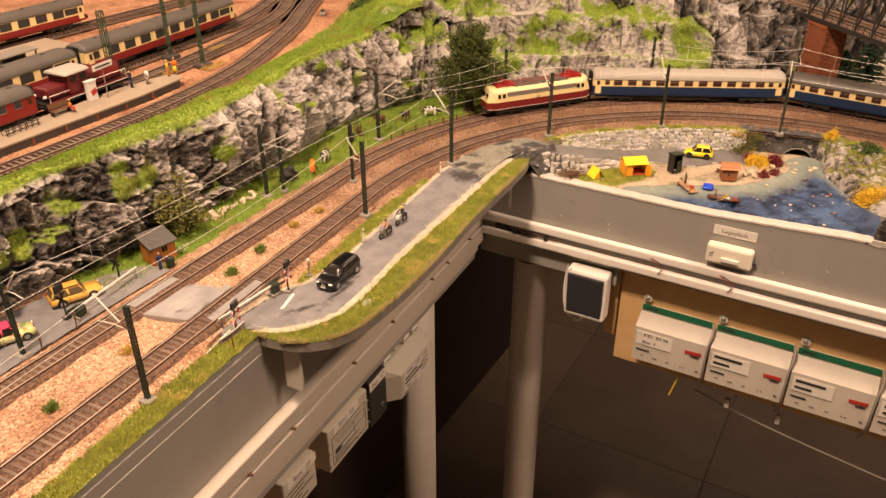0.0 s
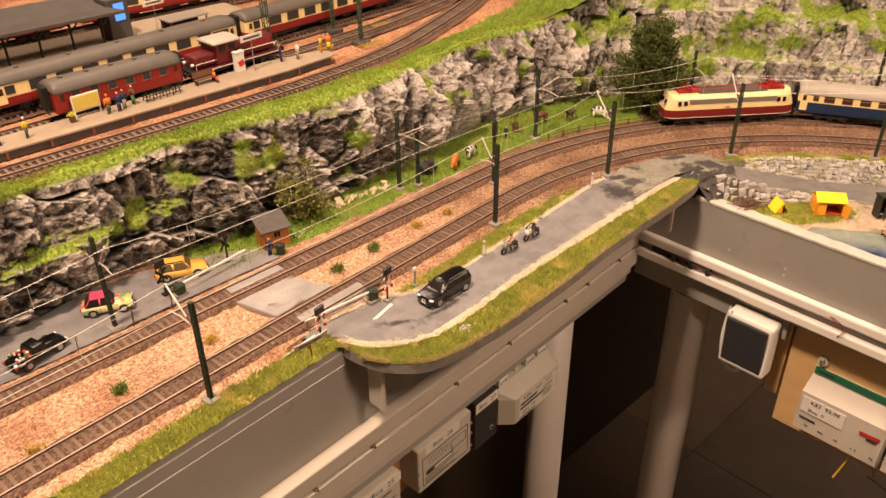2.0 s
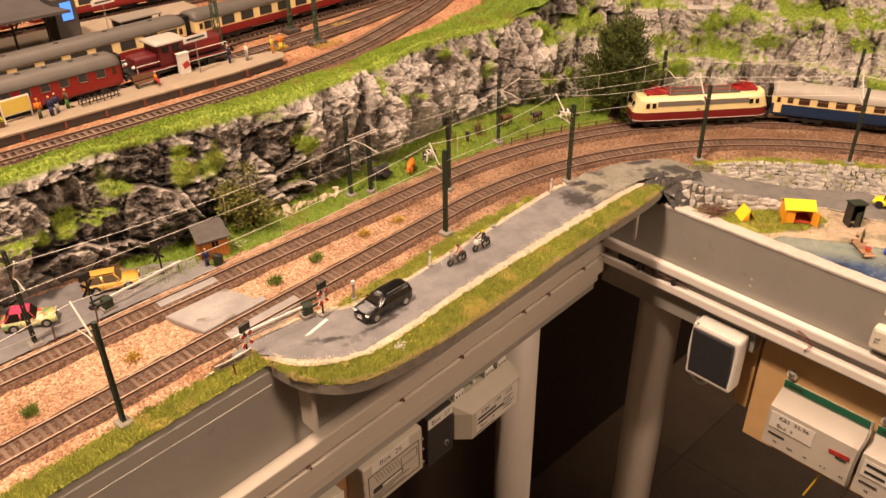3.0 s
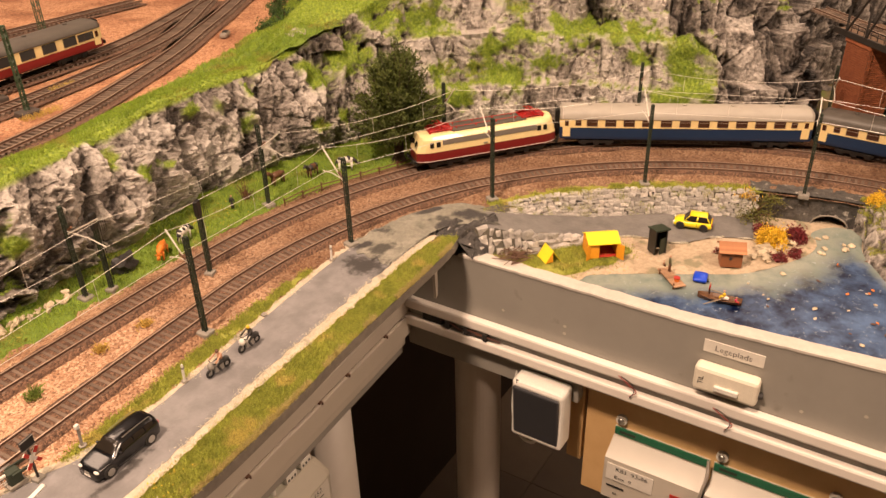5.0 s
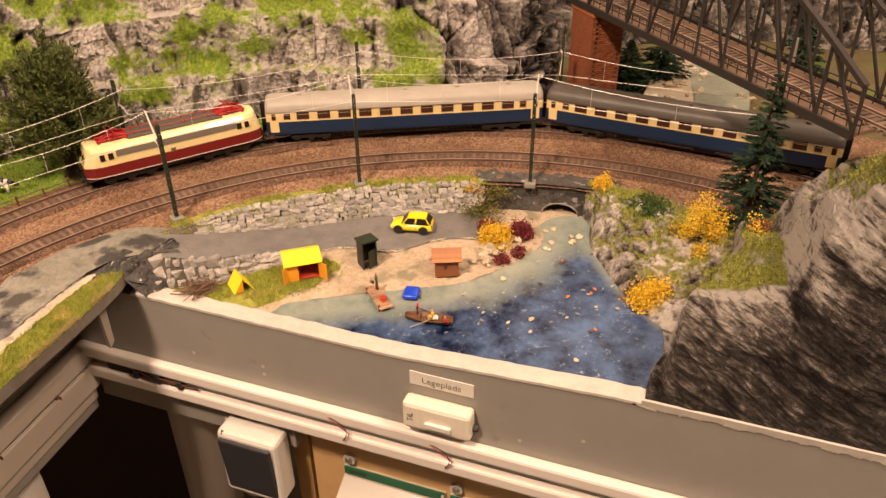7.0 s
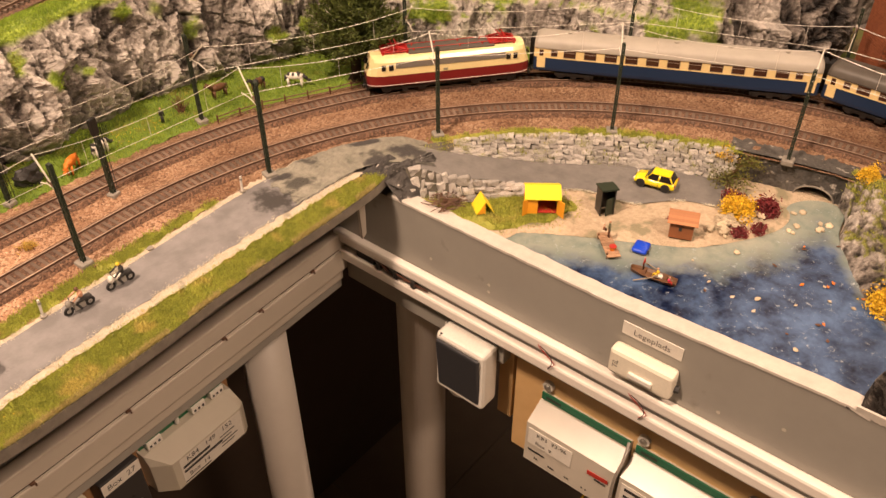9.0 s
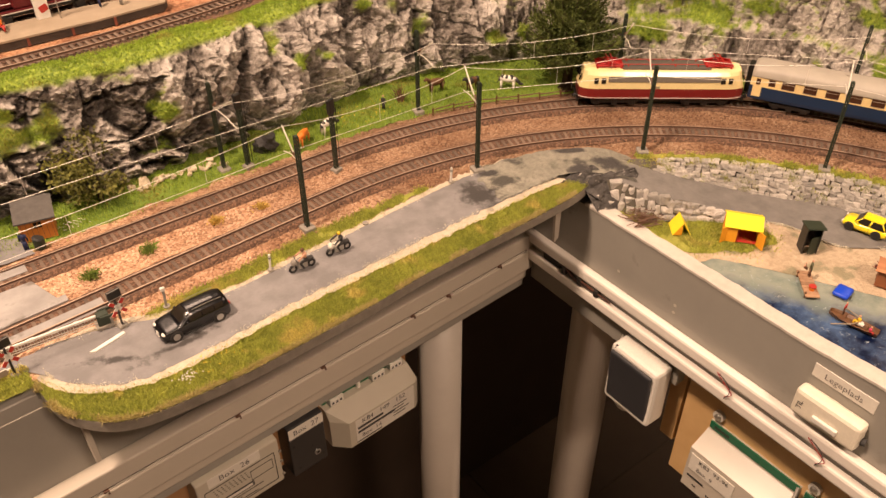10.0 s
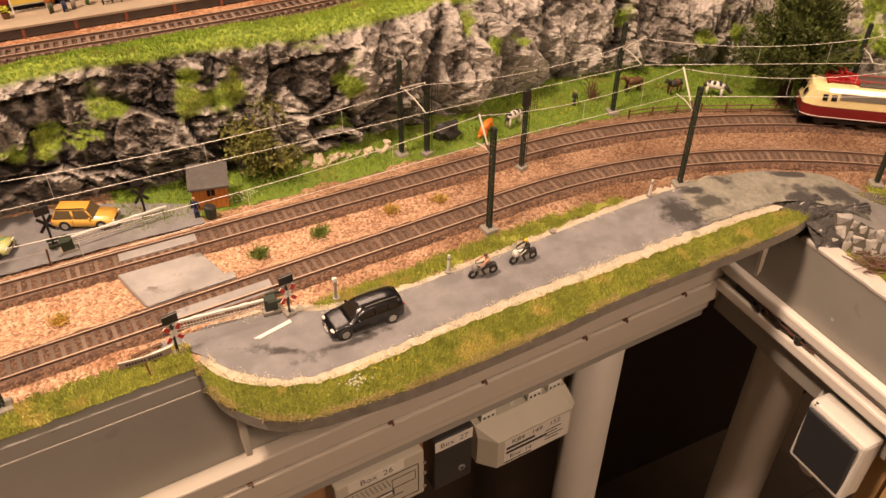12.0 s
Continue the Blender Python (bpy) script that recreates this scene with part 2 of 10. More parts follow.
def box(bm, c, s, rz=0.0, rx=0.0, ry=0.0, bevel=0.0, mat=0):
    r = bmesh.ops.create_cube(bm, size=1.0, matrix=pose(*c, rx, ry, rz) @ Matrix.Diagonal((*s, 1)))
    faces = {f for v in r["verts"] for f in v.link_faces}
    for f in faces:
        f.material_index = mat
    if bevel:
        e = {e for v in r["verts"] for e in v.link_edges}
        out = bmesh.ops.bevel(bm, geom=list(e), offset=bevel, segments=2, profile=0.5, affect="EDGES")
        for f in out["faces"]:
            f.material_index = mat
    return bm


def nbox(c, s, **k):
    return box(bmesh.new(), c, s, **k)


def rod(bm, a, b, r, r2=None, seg=8, caps=True, mat=0):
    a, b = Vector(a), Vector(b)
    d = b - a
    m = Matrix.Translation((a + b) / 2) @ d.to_track_quat("Z", "Y").to_matrix().to_4x4()
    r_ = bmesh.ops.create_cone(bm, cap_ends=caps, segments=seg, radius1=r, radius2=r if r2 is None else r2, depth=d.length, matrix=m)
    for f in {f for v in r_["verts"] for f in v.link_faces}:
        f.material_index = mat
    return bm


def ball(bm, c, s, sub=2, mat=0, rough=0.0, seed=0):
    r = bmesh.ops.create_icosphere(bm, subdivisions=sub, radius=1.0)
    s = s if isinstance(s, (tuple, list)) else (s, s, s)
    for v in r["verts"]:
        k = 1 + rough * noise.noise(v.co * 1.7 + Vector((seed * 3.1, seed * 1.7, seed))) if rough else 1
        v.co = Vector((v.co.x * s[0] * k + c[0], v.co.y * s[1] * k + c[1], v.co.z * s[2] * k + c[2]))
    for f in {f for v in r["verts"] for f in v.link_faces}:
        f.material_index = mat
    return bm


def prism(bm, pts, z0, z1, mat=0):
    """A flat outline pulled up from z0 to z1."""
    lo = [bm.verts.new((x, y, z0)) for x, y in pts]
    hi = [bm.verts.new((x, y, z1)) for x, y in pts]
    n = len(pts)
    fs = [bm.faces.new(hi), bm.faces.new(lo[::-1])]
    fs += [bm.faces.new((lo[i], lo[(i + 1) % n], hi[(i + 1) % n], hi[i])) for i in range(n)]
    for f in fs:
        f.material_index = mat
    bmesh.ops.recalc_face_normals(bm, faces=fs)
    return bm


def loft(bm, rings, caps=True, mat=0, closed=True):
    """Skins rings of points, each a list of places."""
    vs = [[bm.verts.new(p) for p in ring] for ring in rings]
    n = len(rings[0])
    fs = []
    for a, b in zip(vs, vs[1:]):
        for i in range(n if closed else n - 1):
            fs.append(bm.faces.new((a[i], a[(i + 1) % n], b[(i + 1) % n], b[i])))
    if caps and closed:
        fs += [bm.faces.new(vs[0][::-1]), bm.faces.new(vs[-1])]
    for f in fs:
        f.material_index = mat
    bmesh.ops.recalc_face_normals(bm, faces=fs)
    return bm


def tube(bm, pts, r, seg=6, mat=0):
    pts = [Vector(p) for p in pts]
    rings = []
    for i, p in enumerate(pts):
        d = (pts[min(i + 1, len(pts) - 1)] - pts[max(i - 1, 0)]).normalized()
        side = d.cross(Vector((0, 0, 1)))
        side = side.normalized() if side.length > 1e-4 else Vector((1, 0, 0))
        up = side.cross(d)
        rings.append([p + r * (math.cos(a) * side + math.sin(a) * up) for a in [2 * math.pi * k / seg for k in range(seg)]])
    return loft(bm, rings, mat=mat)


def strip_between(bm, left, right, z=None, mat=0):
    """A sheet between two lines of points."""
    a = [bm.verts.new(p) for p in left]
    b = [bm.verts.new(p) for p in right]
    fs = [bm.faces.new((a[i], b[i], b[i + 1], a[i + 1])) for i in range(len(a) - 1)]
    for f in fs:
        f.material_index = mat
        f.normal_update()
        if f.normal.z < 0:
            f.normal_flip()
    return bm


def smooth_line(ctrl, step):
    """Points every step along a smooth curve through a few places."""
    c = [Vector(p) for p in ctrl]
    c = [2 * c[0] - c[1]] + c + [2 * c[-1] - c[-2]]
    dense = []
    for i in range(1, len(c) - 2):
        p0, p1, p2, p3 = c[i - 1:i + 3]
        for k in range(24):
            t = k / 24
            dense.append(0.5 * (2 * p1 + (p2 - p0) * t + (2 * p0 - 5 * p1 + 4 * p2 - p3) * t * t + (3 * p1 - p0 - 3 * p2 + p3) * t ** 3))
    dense.append(c[-2])
    out, left = [dense[0]], step
    for a, b in zip(dense, dense[1:]):
        d = (b - a).length
        while d > left:
            a = a + (b - a) * (left / d)
            d = (b - a).length
            out.append(a.copy())
            left = step
        left -= d
    return out


def text_bm(words, size, depth=0.0):
    cu = bpy.data.curves.new("letters", "FONT")
    cu.body, cu.size, cu.align_x, cu.align_y, cu.extrude, cu.resolution_u = words, size, "CENTER", "CENTER", depth, 2
    ob = bpy.data.objects.new("letters", cu)
    scene.collection.objects.link(ob)
    me = bpy.data.meshes.new_from_object(ob.evaluated_get(bpy.context.evaluated_depsgraph_get()))
    bm = bmesh.new()
    bm.from_mesh(me)
    bpy.data.objects.remove(ob)
    bpy.data.curves.remove(cu)
    bpy.data.meshes.remove(me)
    return bm


def rand(a, b):
    return random.uniform(a, b)

# ---- plan: the two main lines of track, the fascia lines ----
class Line:
    """A straight that runs into an arc to the right: at(s, off) gives the place and heading; s = 0 where the arc begins."""

    def __init__(self, cx, cy, radius, slope):
        self.c, self.r, self.f = Vector((cx, cy)), radius, math.atan(slope)

    def at(self, s, off=0.0, z=0.0):
        a = max(s, 0) / self.r - self.f
        rad = Vector((math.sin(a), math.cos(a)))
        p = self.c + rad * (self.r + off)
        if s < 0:
            p += Vector((math.cos(self.f), math.sin(self.f))) * s
        return Vector((p.x, p.y, z))

    def heading(self, s):
        return math.degrees(self.f - max(s, 0) / self.r)


INNER = Line(-0.166, -0.3415, 0.457, 0.066)
OUTER = Line(-0.157, -0.3455, 0.518, 0.014)


def wall_y(x):
    return 0.075 + 0.066 * x


WALL_TURN = math.degrees(math.atan(0.066))

# ---- the room ----
fl = thing("floor", "brown tiled room floor with dark joints under the layout", "floor", kind="structure")
part("subfloor", nbox((0, 0, -1.13), (7, 7, 0.1)), M["dark_board"], fl)
tile = mesh_of("tile", nbox((0, 0, 0), (0.4488, 0.4488, 0.014), bevel=0.0008), M["floor"])
for k in range(15):
    for q in range(15):
        part("tile", tile, None, fl, at=(-3.15 + 0.45 * k, -3.15 + 0.45 * q, -1.077))
solid("ceiling", nbox((0, 0, 1.75), (7, 7, 0.1)), M["room_wall"], "plain pale ceiling of the room", "ceiling", kind="structure")
for nm, c, s in (("wall_north", (0, 3.5, 0.3), (7, 0.1, 3)), ("wall_south", (0, -3.5, 0.3), (7, 0.1, 3)), ("wall_east", (3.5, 0, 0.3), (0.1, 6.9, 3)), ("wall_west", (-3.5, 0, 0.3), (0.1, 6.9, 3))):
    solid(nm, nbox(c, s), M["room_wall"], "plain cream wall that closes the room", "wall", kind="structure")

# added near-black panel in place of the shade under the layout, and the underside board
solid("wall_under_back", nbox((-0.075, 0.44, -0.565), (2.25, 0.02, 1.01)), M["back_panel"], "near-black panel added to stand in for the shade under the layout", "panel", kind="structure")
# unseen board; its east edge is set to limit lamp light on the floor
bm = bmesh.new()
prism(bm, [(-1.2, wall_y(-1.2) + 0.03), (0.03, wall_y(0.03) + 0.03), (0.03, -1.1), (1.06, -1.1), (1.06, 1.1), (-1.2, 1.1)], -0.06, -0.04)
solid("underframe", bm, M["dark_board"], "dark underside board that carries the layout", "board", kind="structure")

def along_left(x0, x1, y0, y1, z0, z1, bevel=0.0015):
    """A bar along the left fascia, standing out from it by y0 to y1."""
    c = Vector(((x0 + x1) / 2, wall_y((x0 + x1) / 2) - (y0 + y1) / 2, (z0 + z1) / 2))
    return nbox(c, ((x1 - x0) / math.cos(math.atan(0.066)), y1 - y0, z1 - z0), rz=WALL_TURN, bevel=bevel)


# ---- fascia walls ----
bm = bmesh.new()
xs = [-1.0 + 0.02 * i for i in range(51)]
prism(bm, [(x, wall_y(x)) for x in (-1.0, 0.0)] + [(0.0, wall_y(0) + 0.012), (-1.0, wall_y(-1) + 0.012)], -0.17, -0.004)
solid("wall_left", bm, M["wall_paint"], "warm grey painted fascia board below the main line", "fascia", kind="structure")
solid("trim_fascia_strip", along_left(-1.0, -0.47, -0.001, 0.0007, -0.0165, -0.0045, 0.0002), M["wall_paint"], "narrow grey board along the top of the fascia", "trim", kind="structure")
solid("trim_fascia_joint", along_left(-1.0, -0.47, -0.001, 0.001, -0.0177, -0.0169, 0.0002), M["wall_edge"], "pale filled joint along the grey fascia", "trim", kind="structure")
bm = bmesh.new()
loft(bm, [[(x, 0.085, -0.128), (x, -0.925, -0.128), (x, -0.925, -0.007), (x, -0.43, -0.0125), (x, -0.23, -0.024), (x, 0.085, -0.024)] for x in (0.0, 0.012)])
solid("wall_right", bm, M["wall_paint"], "warm grey painted fascia board with small dents below the lake", "fascia", kind="structure")
bm = bmesh.new()
rows = []
for i in range(61):
    y = 0.0 - i * 0.0069
    w = 0.0135 + 0.0015 * noise.noise(Vector((y * 60, 3, 0)))
    rows.append((y, w, -0.021 + 0.0115 * max(0, min(1, (-0.23 - y) / 0.2)) + 0.0006 * noise.noise(Vector((y * 90, 0, 4))) - 0.004 * max(0, (-0.398 - y) / 0.015)))
loft(bm, [[(-0.0008, y, z - 0.003), (w, y, z - 0.003), (w, y, z), (0.0004, y, z + 0.0004), (-0.0008, y, z - 0.0006)] for y, w, z in rows])
solid("trim_wall_edge", bm, M["wall_edge"], "chipped white top edge of the grey fascia board", "trim", kind="structure")

# trunking along the left fascia and the paired strips along the right one
beam = thing("trim_cable_trunking", "beige cable trunking with a long slot and small hooks", "trunking", kind="structure")
part("upper_bar", along_left(-1.0, -0.002, 0.0, 0.0135, -0.109, -0.0915), M["trunking"], beam)
part("slot", along_left(-1.0, -0.002, 0.0, 0.011, -0.1115, -0.109, 0.0), M["dark_board"], beam)
part("lower_bar", along_left(-1.0, -0.002, 0.0, 0.0145, -0.136, -0.1115), M["trunking"], beam)
part("under_bar", along_left(-1.0, -0.002, -0.012, 0.006, -0.155, -0.136), M["trunking"], beam)
hook = mesh_of("hook", box(nbox((0, 0, 0), (0.0042, 0.003, 0.002), bevel=0.0005), (0.0015, -0.001, -0.0015), (0.0012, 0.002, 0.003)), plain("brown_hook_plastic", (0.09, 0.04, 0.02), rough=0.5))
for x in (-0.05, -0.118, -0.162, -0.262, -0.345, -0.455, -0.52):
    part("hook", hook, None, beam, at=(x, wall_y(x) - 0.0135, -0.11))
strips = thing("trim_light_strips", "two white plastic strips with short red and black wires", "strip", kind="structure")
for z in (-0.0935, -0.1155):
    part("white_strip", nbox((-0.0045, -0.46, z), (0.009, 1.06, 0.0125), bevel=0.0025), M["strip"], strips, smooth=False)
part("recess", nbox((-0.001, -0.46, -0.1045), (0.002, 1.06, 0.0105)), M["wall_paint"], strips)
part("lower_rail", nbox((0.01, -0.032, -0.139), (0.012, 0.2, 0.034), bevel=0.001), M["wall_paint"], strips)
for y, dy in ((-0.19, 0.012), (-0.275, 0.012)):
    for c, k in ((M["ink"], 0.0), (plain("red_wire", (0.35, 0.03, 0.02)), 0.0022)):
        pts = smooth_line([(-0.0095, y + 0.014 + k, -0.0935), (-0.0105, y + 0.004 + k, -0.097 - k), (-0.0115, y - k, -0.104), (-0.0105, y + 0.004, -0.1145 + k)], 0.002)
        part("wire", tube(bmesh.new(), pts, 0.0004), c, strips)
# dark block stands in for the shaded gap between the strips
box_w = nbox((-0.003, 0.03, -0.1045), (0.006, 0.024, 0.0105), bevel=0.001)
part("cable_clip", box_w, M["dark_board"], strips)
for k in range(5):
    pts = smooth_line([(-0.0045 - 0.0008 * (k % 2), 0.024 - 0.004 * k, -0.1035 + 0.001 * (k % 3)), (-0.0075, 0.008 - 0.005 * k, -0.101 - 0.0014 * k), (-0.0085, -0.006 - 0.006 * k, -0.1045 + 0.0012 * (k % 3)), (-0.006, -0.024 - 0.007 * k, -0.106)], 0.003)
    part("cable", tube(bmesh.new(), pts, 0.0009), M["black"] if k % 2 else plain("brown_cable", (0.09, 0.035, 0.02)), strips)
for y in (0.01, -0.012, -0.034):
    part("cable_tie", nbox((-0.0065, y, -0.1045), (0.006, 0.005, 0.0085), bevel=0.0008), M["dark_board"], strips)
small = bmesh.new()
for y, z in ((-0.05, -0.07), (-0.115, -0.066), (-0.115, -0.074), (-0.37, -0.06), (-0.325, -0.075)):
    r = bmesh.ops.create_circle(small, cap_ends=True, segments=10, radius=0.0016, matrix=pose(-0.0004, y, z, 0, -90, 0))
solid("trim_filled_holes", small, M["trunking"], "small filled screw holes in the grey fascia", "filler", kind="structure")

# ---- columns ----
for c in ((-0.072, 0.131, -0.62), (0.047, 0.006, -0.62)):
    bm = bmesh.new()
    rod(bm, (0, 0, -0.45), (0, 0, 0.45), 0.0262, seg=40)
    solid("support_column", bm, M["column"], "grey plastic pipe column that carries the layout", "column", at=c, group="support columns", smooth=False)
    for p in bpy.data.objects["support_column"].data.polygons:
        p.use_smooth = abs(p.normal.z) < 0.5

# ---- ground of the main level ----
def ribbon(line, s0, s1, o0, o1, ns, no, zf):
    """A sheet along a line of track between two offsets, with its height from zf(place, offset)."""
    bm = bmesh.new()
    vs = []
    for i in range(ns + 1):
        s = s0 + (s1 - s0) * i / ns
        row = []
        for j in range(no + 1):
            o = o0 + (o1 - o0) * j / no
            p = line.at(s, o)
            p.z = zf(p, o, s)
            row.append(bm.verts.new(p))
        vs.append(row)
    for a, b in zip(vs, vs[1:]):
        for j in range(no):
            bm.faces.new((a[j], b[j], b[j + 1], a[j + 1]))
    return bm


def bed_z(p, o, s):
    z = 0.0012 * noise.noise(p * 28) + 0.0007 * noise.noise(p * 120)
    for line in (INNER, OUTER):
        d = abs((Vector((p.x, p.y)) - line.c).length - line.r) if s > 0 else abs(o - (line.at(s).y - INNER.at(s).y))
        z += 0.0022 * max(0, min(1, (0.026 - d) / 0.008)) + 0.0
    return z + 0.0005


solid("ground", ribbon(INNER, -0.75, 0.98, -0.0465, 0.2, 560, 82, bed_z), M["ballast"], "orange-brown gravel ground of the model railway", "ground", kind="structure", smooth=True)
bm = bmesh.new()
strip_between(bm, [(-1.2, wall_y(-1.2) + 0.0, -0.005), (0.02, wall_y(0.02), -0.005), (0.36, -0.2, -0.006), (0.25, -0.6, -0.006), (0.1, -1.1, -0.006)], [(-1.2, 0.5, -0.005), (0.02, 0.6, -0.005), (1.07, 0.7, -0.006), (1.07, -0.6, -0.006), (1.07, -1.1, -0.006)])
M["forest_floor"] = material("brown_green_forest_floor", (0.07, 0.055, 0.022), (0.22, 0.17, 0.075), scale=200, rough=0.95, bump=1.0, depth=0.002, spots=(0.12, 0.15, 0.03), spot_scale=22, spot_edge=0.52)
solid("ground_base", bm, M["forest_floor"], "brown and green base ground beyond the tracks", "ground", kind="structure")


def ballast_band(line, name):
    def zf(p, o, s):
        e = 1 - min(1, abs(o) / 0.0168 + 0.12 * noise.noise(p * 90))
        side = max(0, min(1, (abs(o) - 0.0102 + 0.0012 * noise.noise(p * 130)) / 0.0015))
        return 0.0022 + 0.0026 * min(1, e * 3.4) + 0.0003 * noise.noise(p * 160) + 0.0013 * side * min(1, e * 5)
    solid(name, ribbon(line, -0.75, 0.98, -0.0165, 0.0165, 560, 22, zf), M["ballast_dark"], "rusty brown ballast under the track", "ballast", kind="structure", smooth=True)


ballast_band(INNER, "ballast_inner")
ballast_band(OUTER, "ballast_outer")

# ---- tracks ----
sleeper_mesh = mesh_of("sleeper", nbox((0, 0, 0), (0.0026, 0.0262, 0.0022), bevel=0.0), M["sleeper"])


def rail_bm(place, s0, s1, off, z, n):
    """A rail: foot, web and head along place(s, off)."""
    prof = [(-0.0013, 0), (0.0013, 0), (0.0013, 0.0004), (0.0004, 0.0007), (0.0004, 0.0018), (0.0006, 0.002), (0.0006, 0.0026), (-0.0006, 0.0026), (-0.0006, 0.002), (-0.0004, 0.0018), (-0.0004, 0.0007), (-0.0013, 0.0004)]
    rings = []
    for i in range(n + 1):
        s = s0 + (s1 - s0) * i / n
        rings.append([place(s, off + dx, z + dz) for dx, dz in prof])
    bm = loft(bmesh.new(), rings)
    bm.normal_update()
    for f in bm.faces:
        if f.normal.z > 0.9 and f.calc_center_median().z > z + 0.0022:
            f.material_index = 1
    return bm


def track(name, place, heading, s0, s1, z, label, step=0.0063, n=260):
    t = thing(name, label, "track", group="railway tracks", kind="structure")
    for o in (-0.0087, 0.0087):
        part("rail", rail_bm(place, s0, s1, o, z + 0.0012, n), [M["rail"], M["rail_head"]], t)
    k = int((s1 - s0) / step)
    for i in range(k):
        s = s0 + step * (i + 0.5)
        p = place(s, 0.0, z + 0.0006)
        part("sleeper", sleeper_mesh, None, t, at=tuple(p), rz=heading(s) + rand(-0.8, 0.8))
    return t


track("track_inner", INNER.at, INNER.heading, -0.72, 1.0, 0.0036, "rusty steel rails on dark sleepers, inner line")
track("track_outer", OUTER.at, OUTER.heading, -0.74, 1.1, 0.0036, "rusty steel rails on dark sleepers, outer line")

# ---- shelf with the road ----
SHELF = smooth_line([(-0.468, 0.046, 0), (-0.466, 0.03, 0), (-0.461, 0.012, 0), (-0.45, -0.004, 0), (-0.436, -0.016, 0), (-0.415, -0.0235, 0), (-0.376, -0.0268, 0), (-0.33, -0.0268, 0), (-0.25, -0.0215, 0), (-0.195, -0.0158, 0), (-0.136, -0.0128, 0), (-0.075, -0.0105, 0), (-0.025, -0.007, 0), (0.0, -0.0015, 0)], 0.006)
bm = bmesh.new()
prism(bm, [(p.x, p.y) for p in SHELF] + [(0.0, wall_y(0)), (-0.471, wall_y(-0.471))], -0.0098, -0.001)
solid("shelf_board", bm, M["shelf_edge"], "worn grey-brown board bulging out under the road", "shelf", kind="structure")
bm = bmesh.new()
box(bm, (-0.452, 0.024, -0.038), (0.004, 0.018, 0.045), bevel=0.0006)
solid("shelf_bracket", bm, M["trunking"], "small flat bracket under the road shelf", "bracket", group="shelf brackets")
bm = bmesh.new()
loft(bm, [[(-0.026 + 0.013 * u, 0.012 + 0.0045 * u + 0.003 * v, -0.012) if top else (-0.0235 + 0.0085 * u, 0.012 + 0.0035 * u + 0.003 * v, -0.064) for u, v in ((0, 0), (1, 0), (1, 1), (0, 1))] for top in (True, False)])
solid("shelf_bracket", bm, M["trunking"], "small flat bracket under the road shelf", "bracket", group="shelf brackets")


def edge(ctrl, step=0.003, wob=0.0008, seed=0.0):
    pts = smooth_line([(x, y, 0) for x, y in ctrl], step)
    return [p + Vector((0, wob * (noise.noise(Vector((p.x * 110, seed, 0))) + 0.8 * noise.noise(Vector((p.x * 320, seed, 4)))), 0)) for p in pts]


def resample(pts, n):
    acc = [0.0]
    for a, b in zip(pts, pts[1:]):
        acc.append(acc[-1] + (b - a).length)
    out = []
    j = 0
    for i in range(n):
        t = acc[-1] * i / (n - 1)
        while j < len(acc) - 2 and acc[j + 1] < t:
            j += 1
        k = (t - acc[j]) / max(1e-9, acc[j + 1] - acc[j])
        out.append(pts[j].lerp(pts[j + 1], min(1, k)))
    return out


def sheet(name, left, right, z, mat, label, category, cross=6, n=320, bumpy=0.0006, kind="structure", zf=None, ragged=0.0):
    a, b = resample(left, n), resample(right, n)
    bm = bmesh.new()
    vs = []
    for i, (p, q) in enumerate(zip(a, b)):
        row = []
        for j in range(cross + 1):
            v = p.lerp(q, j / cross)
            if ragged and i > n - 13:
                v.y -= 0.5 * ragged * (i - n + 13) / 12 * (noise.noise(Vector((j * 0.17, 17, 0))) + 0.4 * noise.noise(Vector((j * 0.5, 13, 0))))
            if ragged and i < 14:
                v.x += ragged * (1 - i / 14) * (noise.noise(Vector((j * 0.15, 7, 0))) + 0.3 * noise.noise(Vector((j * 0.45, 3, 0))))
            v.z = (zf(v) if zf else 0) + z + bumpy * noise.noise(v * 90)
            row.append(bm.verts.new(v))
        vs.append(row)
    for r0, r1 in zip(vs, vs[1:]):
        for j in range(cross):
            f = bm.faces.new((r0[j], r0[j + 1], r1[j + 1], r1[j]))
    bmesh.ops.recalc_face_normals(bm, faces=bm.faces)
    if sum(f.normal.z for f in bm.faces) < 0:
        bmesh.ops.reverse_faces(bm, faces=bm.faces)
    return solid(name, bm, mat, label, category, kind=kind, smooth=True)


ROAD_IN = edge([(-0.46, 0.055), (-0.454, 0.039), (-0.434, 0.019), (-0.412, 0.0075), (-0.38, 0.0068), (-0.349, 0.0082), (-0.306, 0.0128), (-0.261, 0.016), (-0.214, 0.018), (-0.164, 0.02), (-0.11, 0.022), (-0.06, 0.0225), (-0.02, 0.025)], wob=0.0022)
ROAD_OUT = edge([(-0.49, 0.075), (-0.45, 0.078), (-0.41, 0.07), (-0.37, 0.057), (-0.32, 0.055), (-0.285, 0.057), (-0.2, 0.064), (-0.1, 0.072), (-0.03, 0.074)], seed=3)
sheet("grass_verge_base", [p + Vector((0, 0, 0)) for p in SHELF], edge([(-0.462, 0.047), (-0.457, 0.036), (-0.44, 0.018), (-0.412, 0.0035), (-0.383, 0.001), (-0.352, 0.003), (-0.31, 0.007), (-0.267, 0.009), (-0.221, 0.0105), (-0.171, 0.012), (-0.119, 0.014), (-0.061, 0.0165), (-0.01, 0.012)], wob=0.0014), 0.0, M["turf"], "grass strip along the edge of the road shelf", "turf")
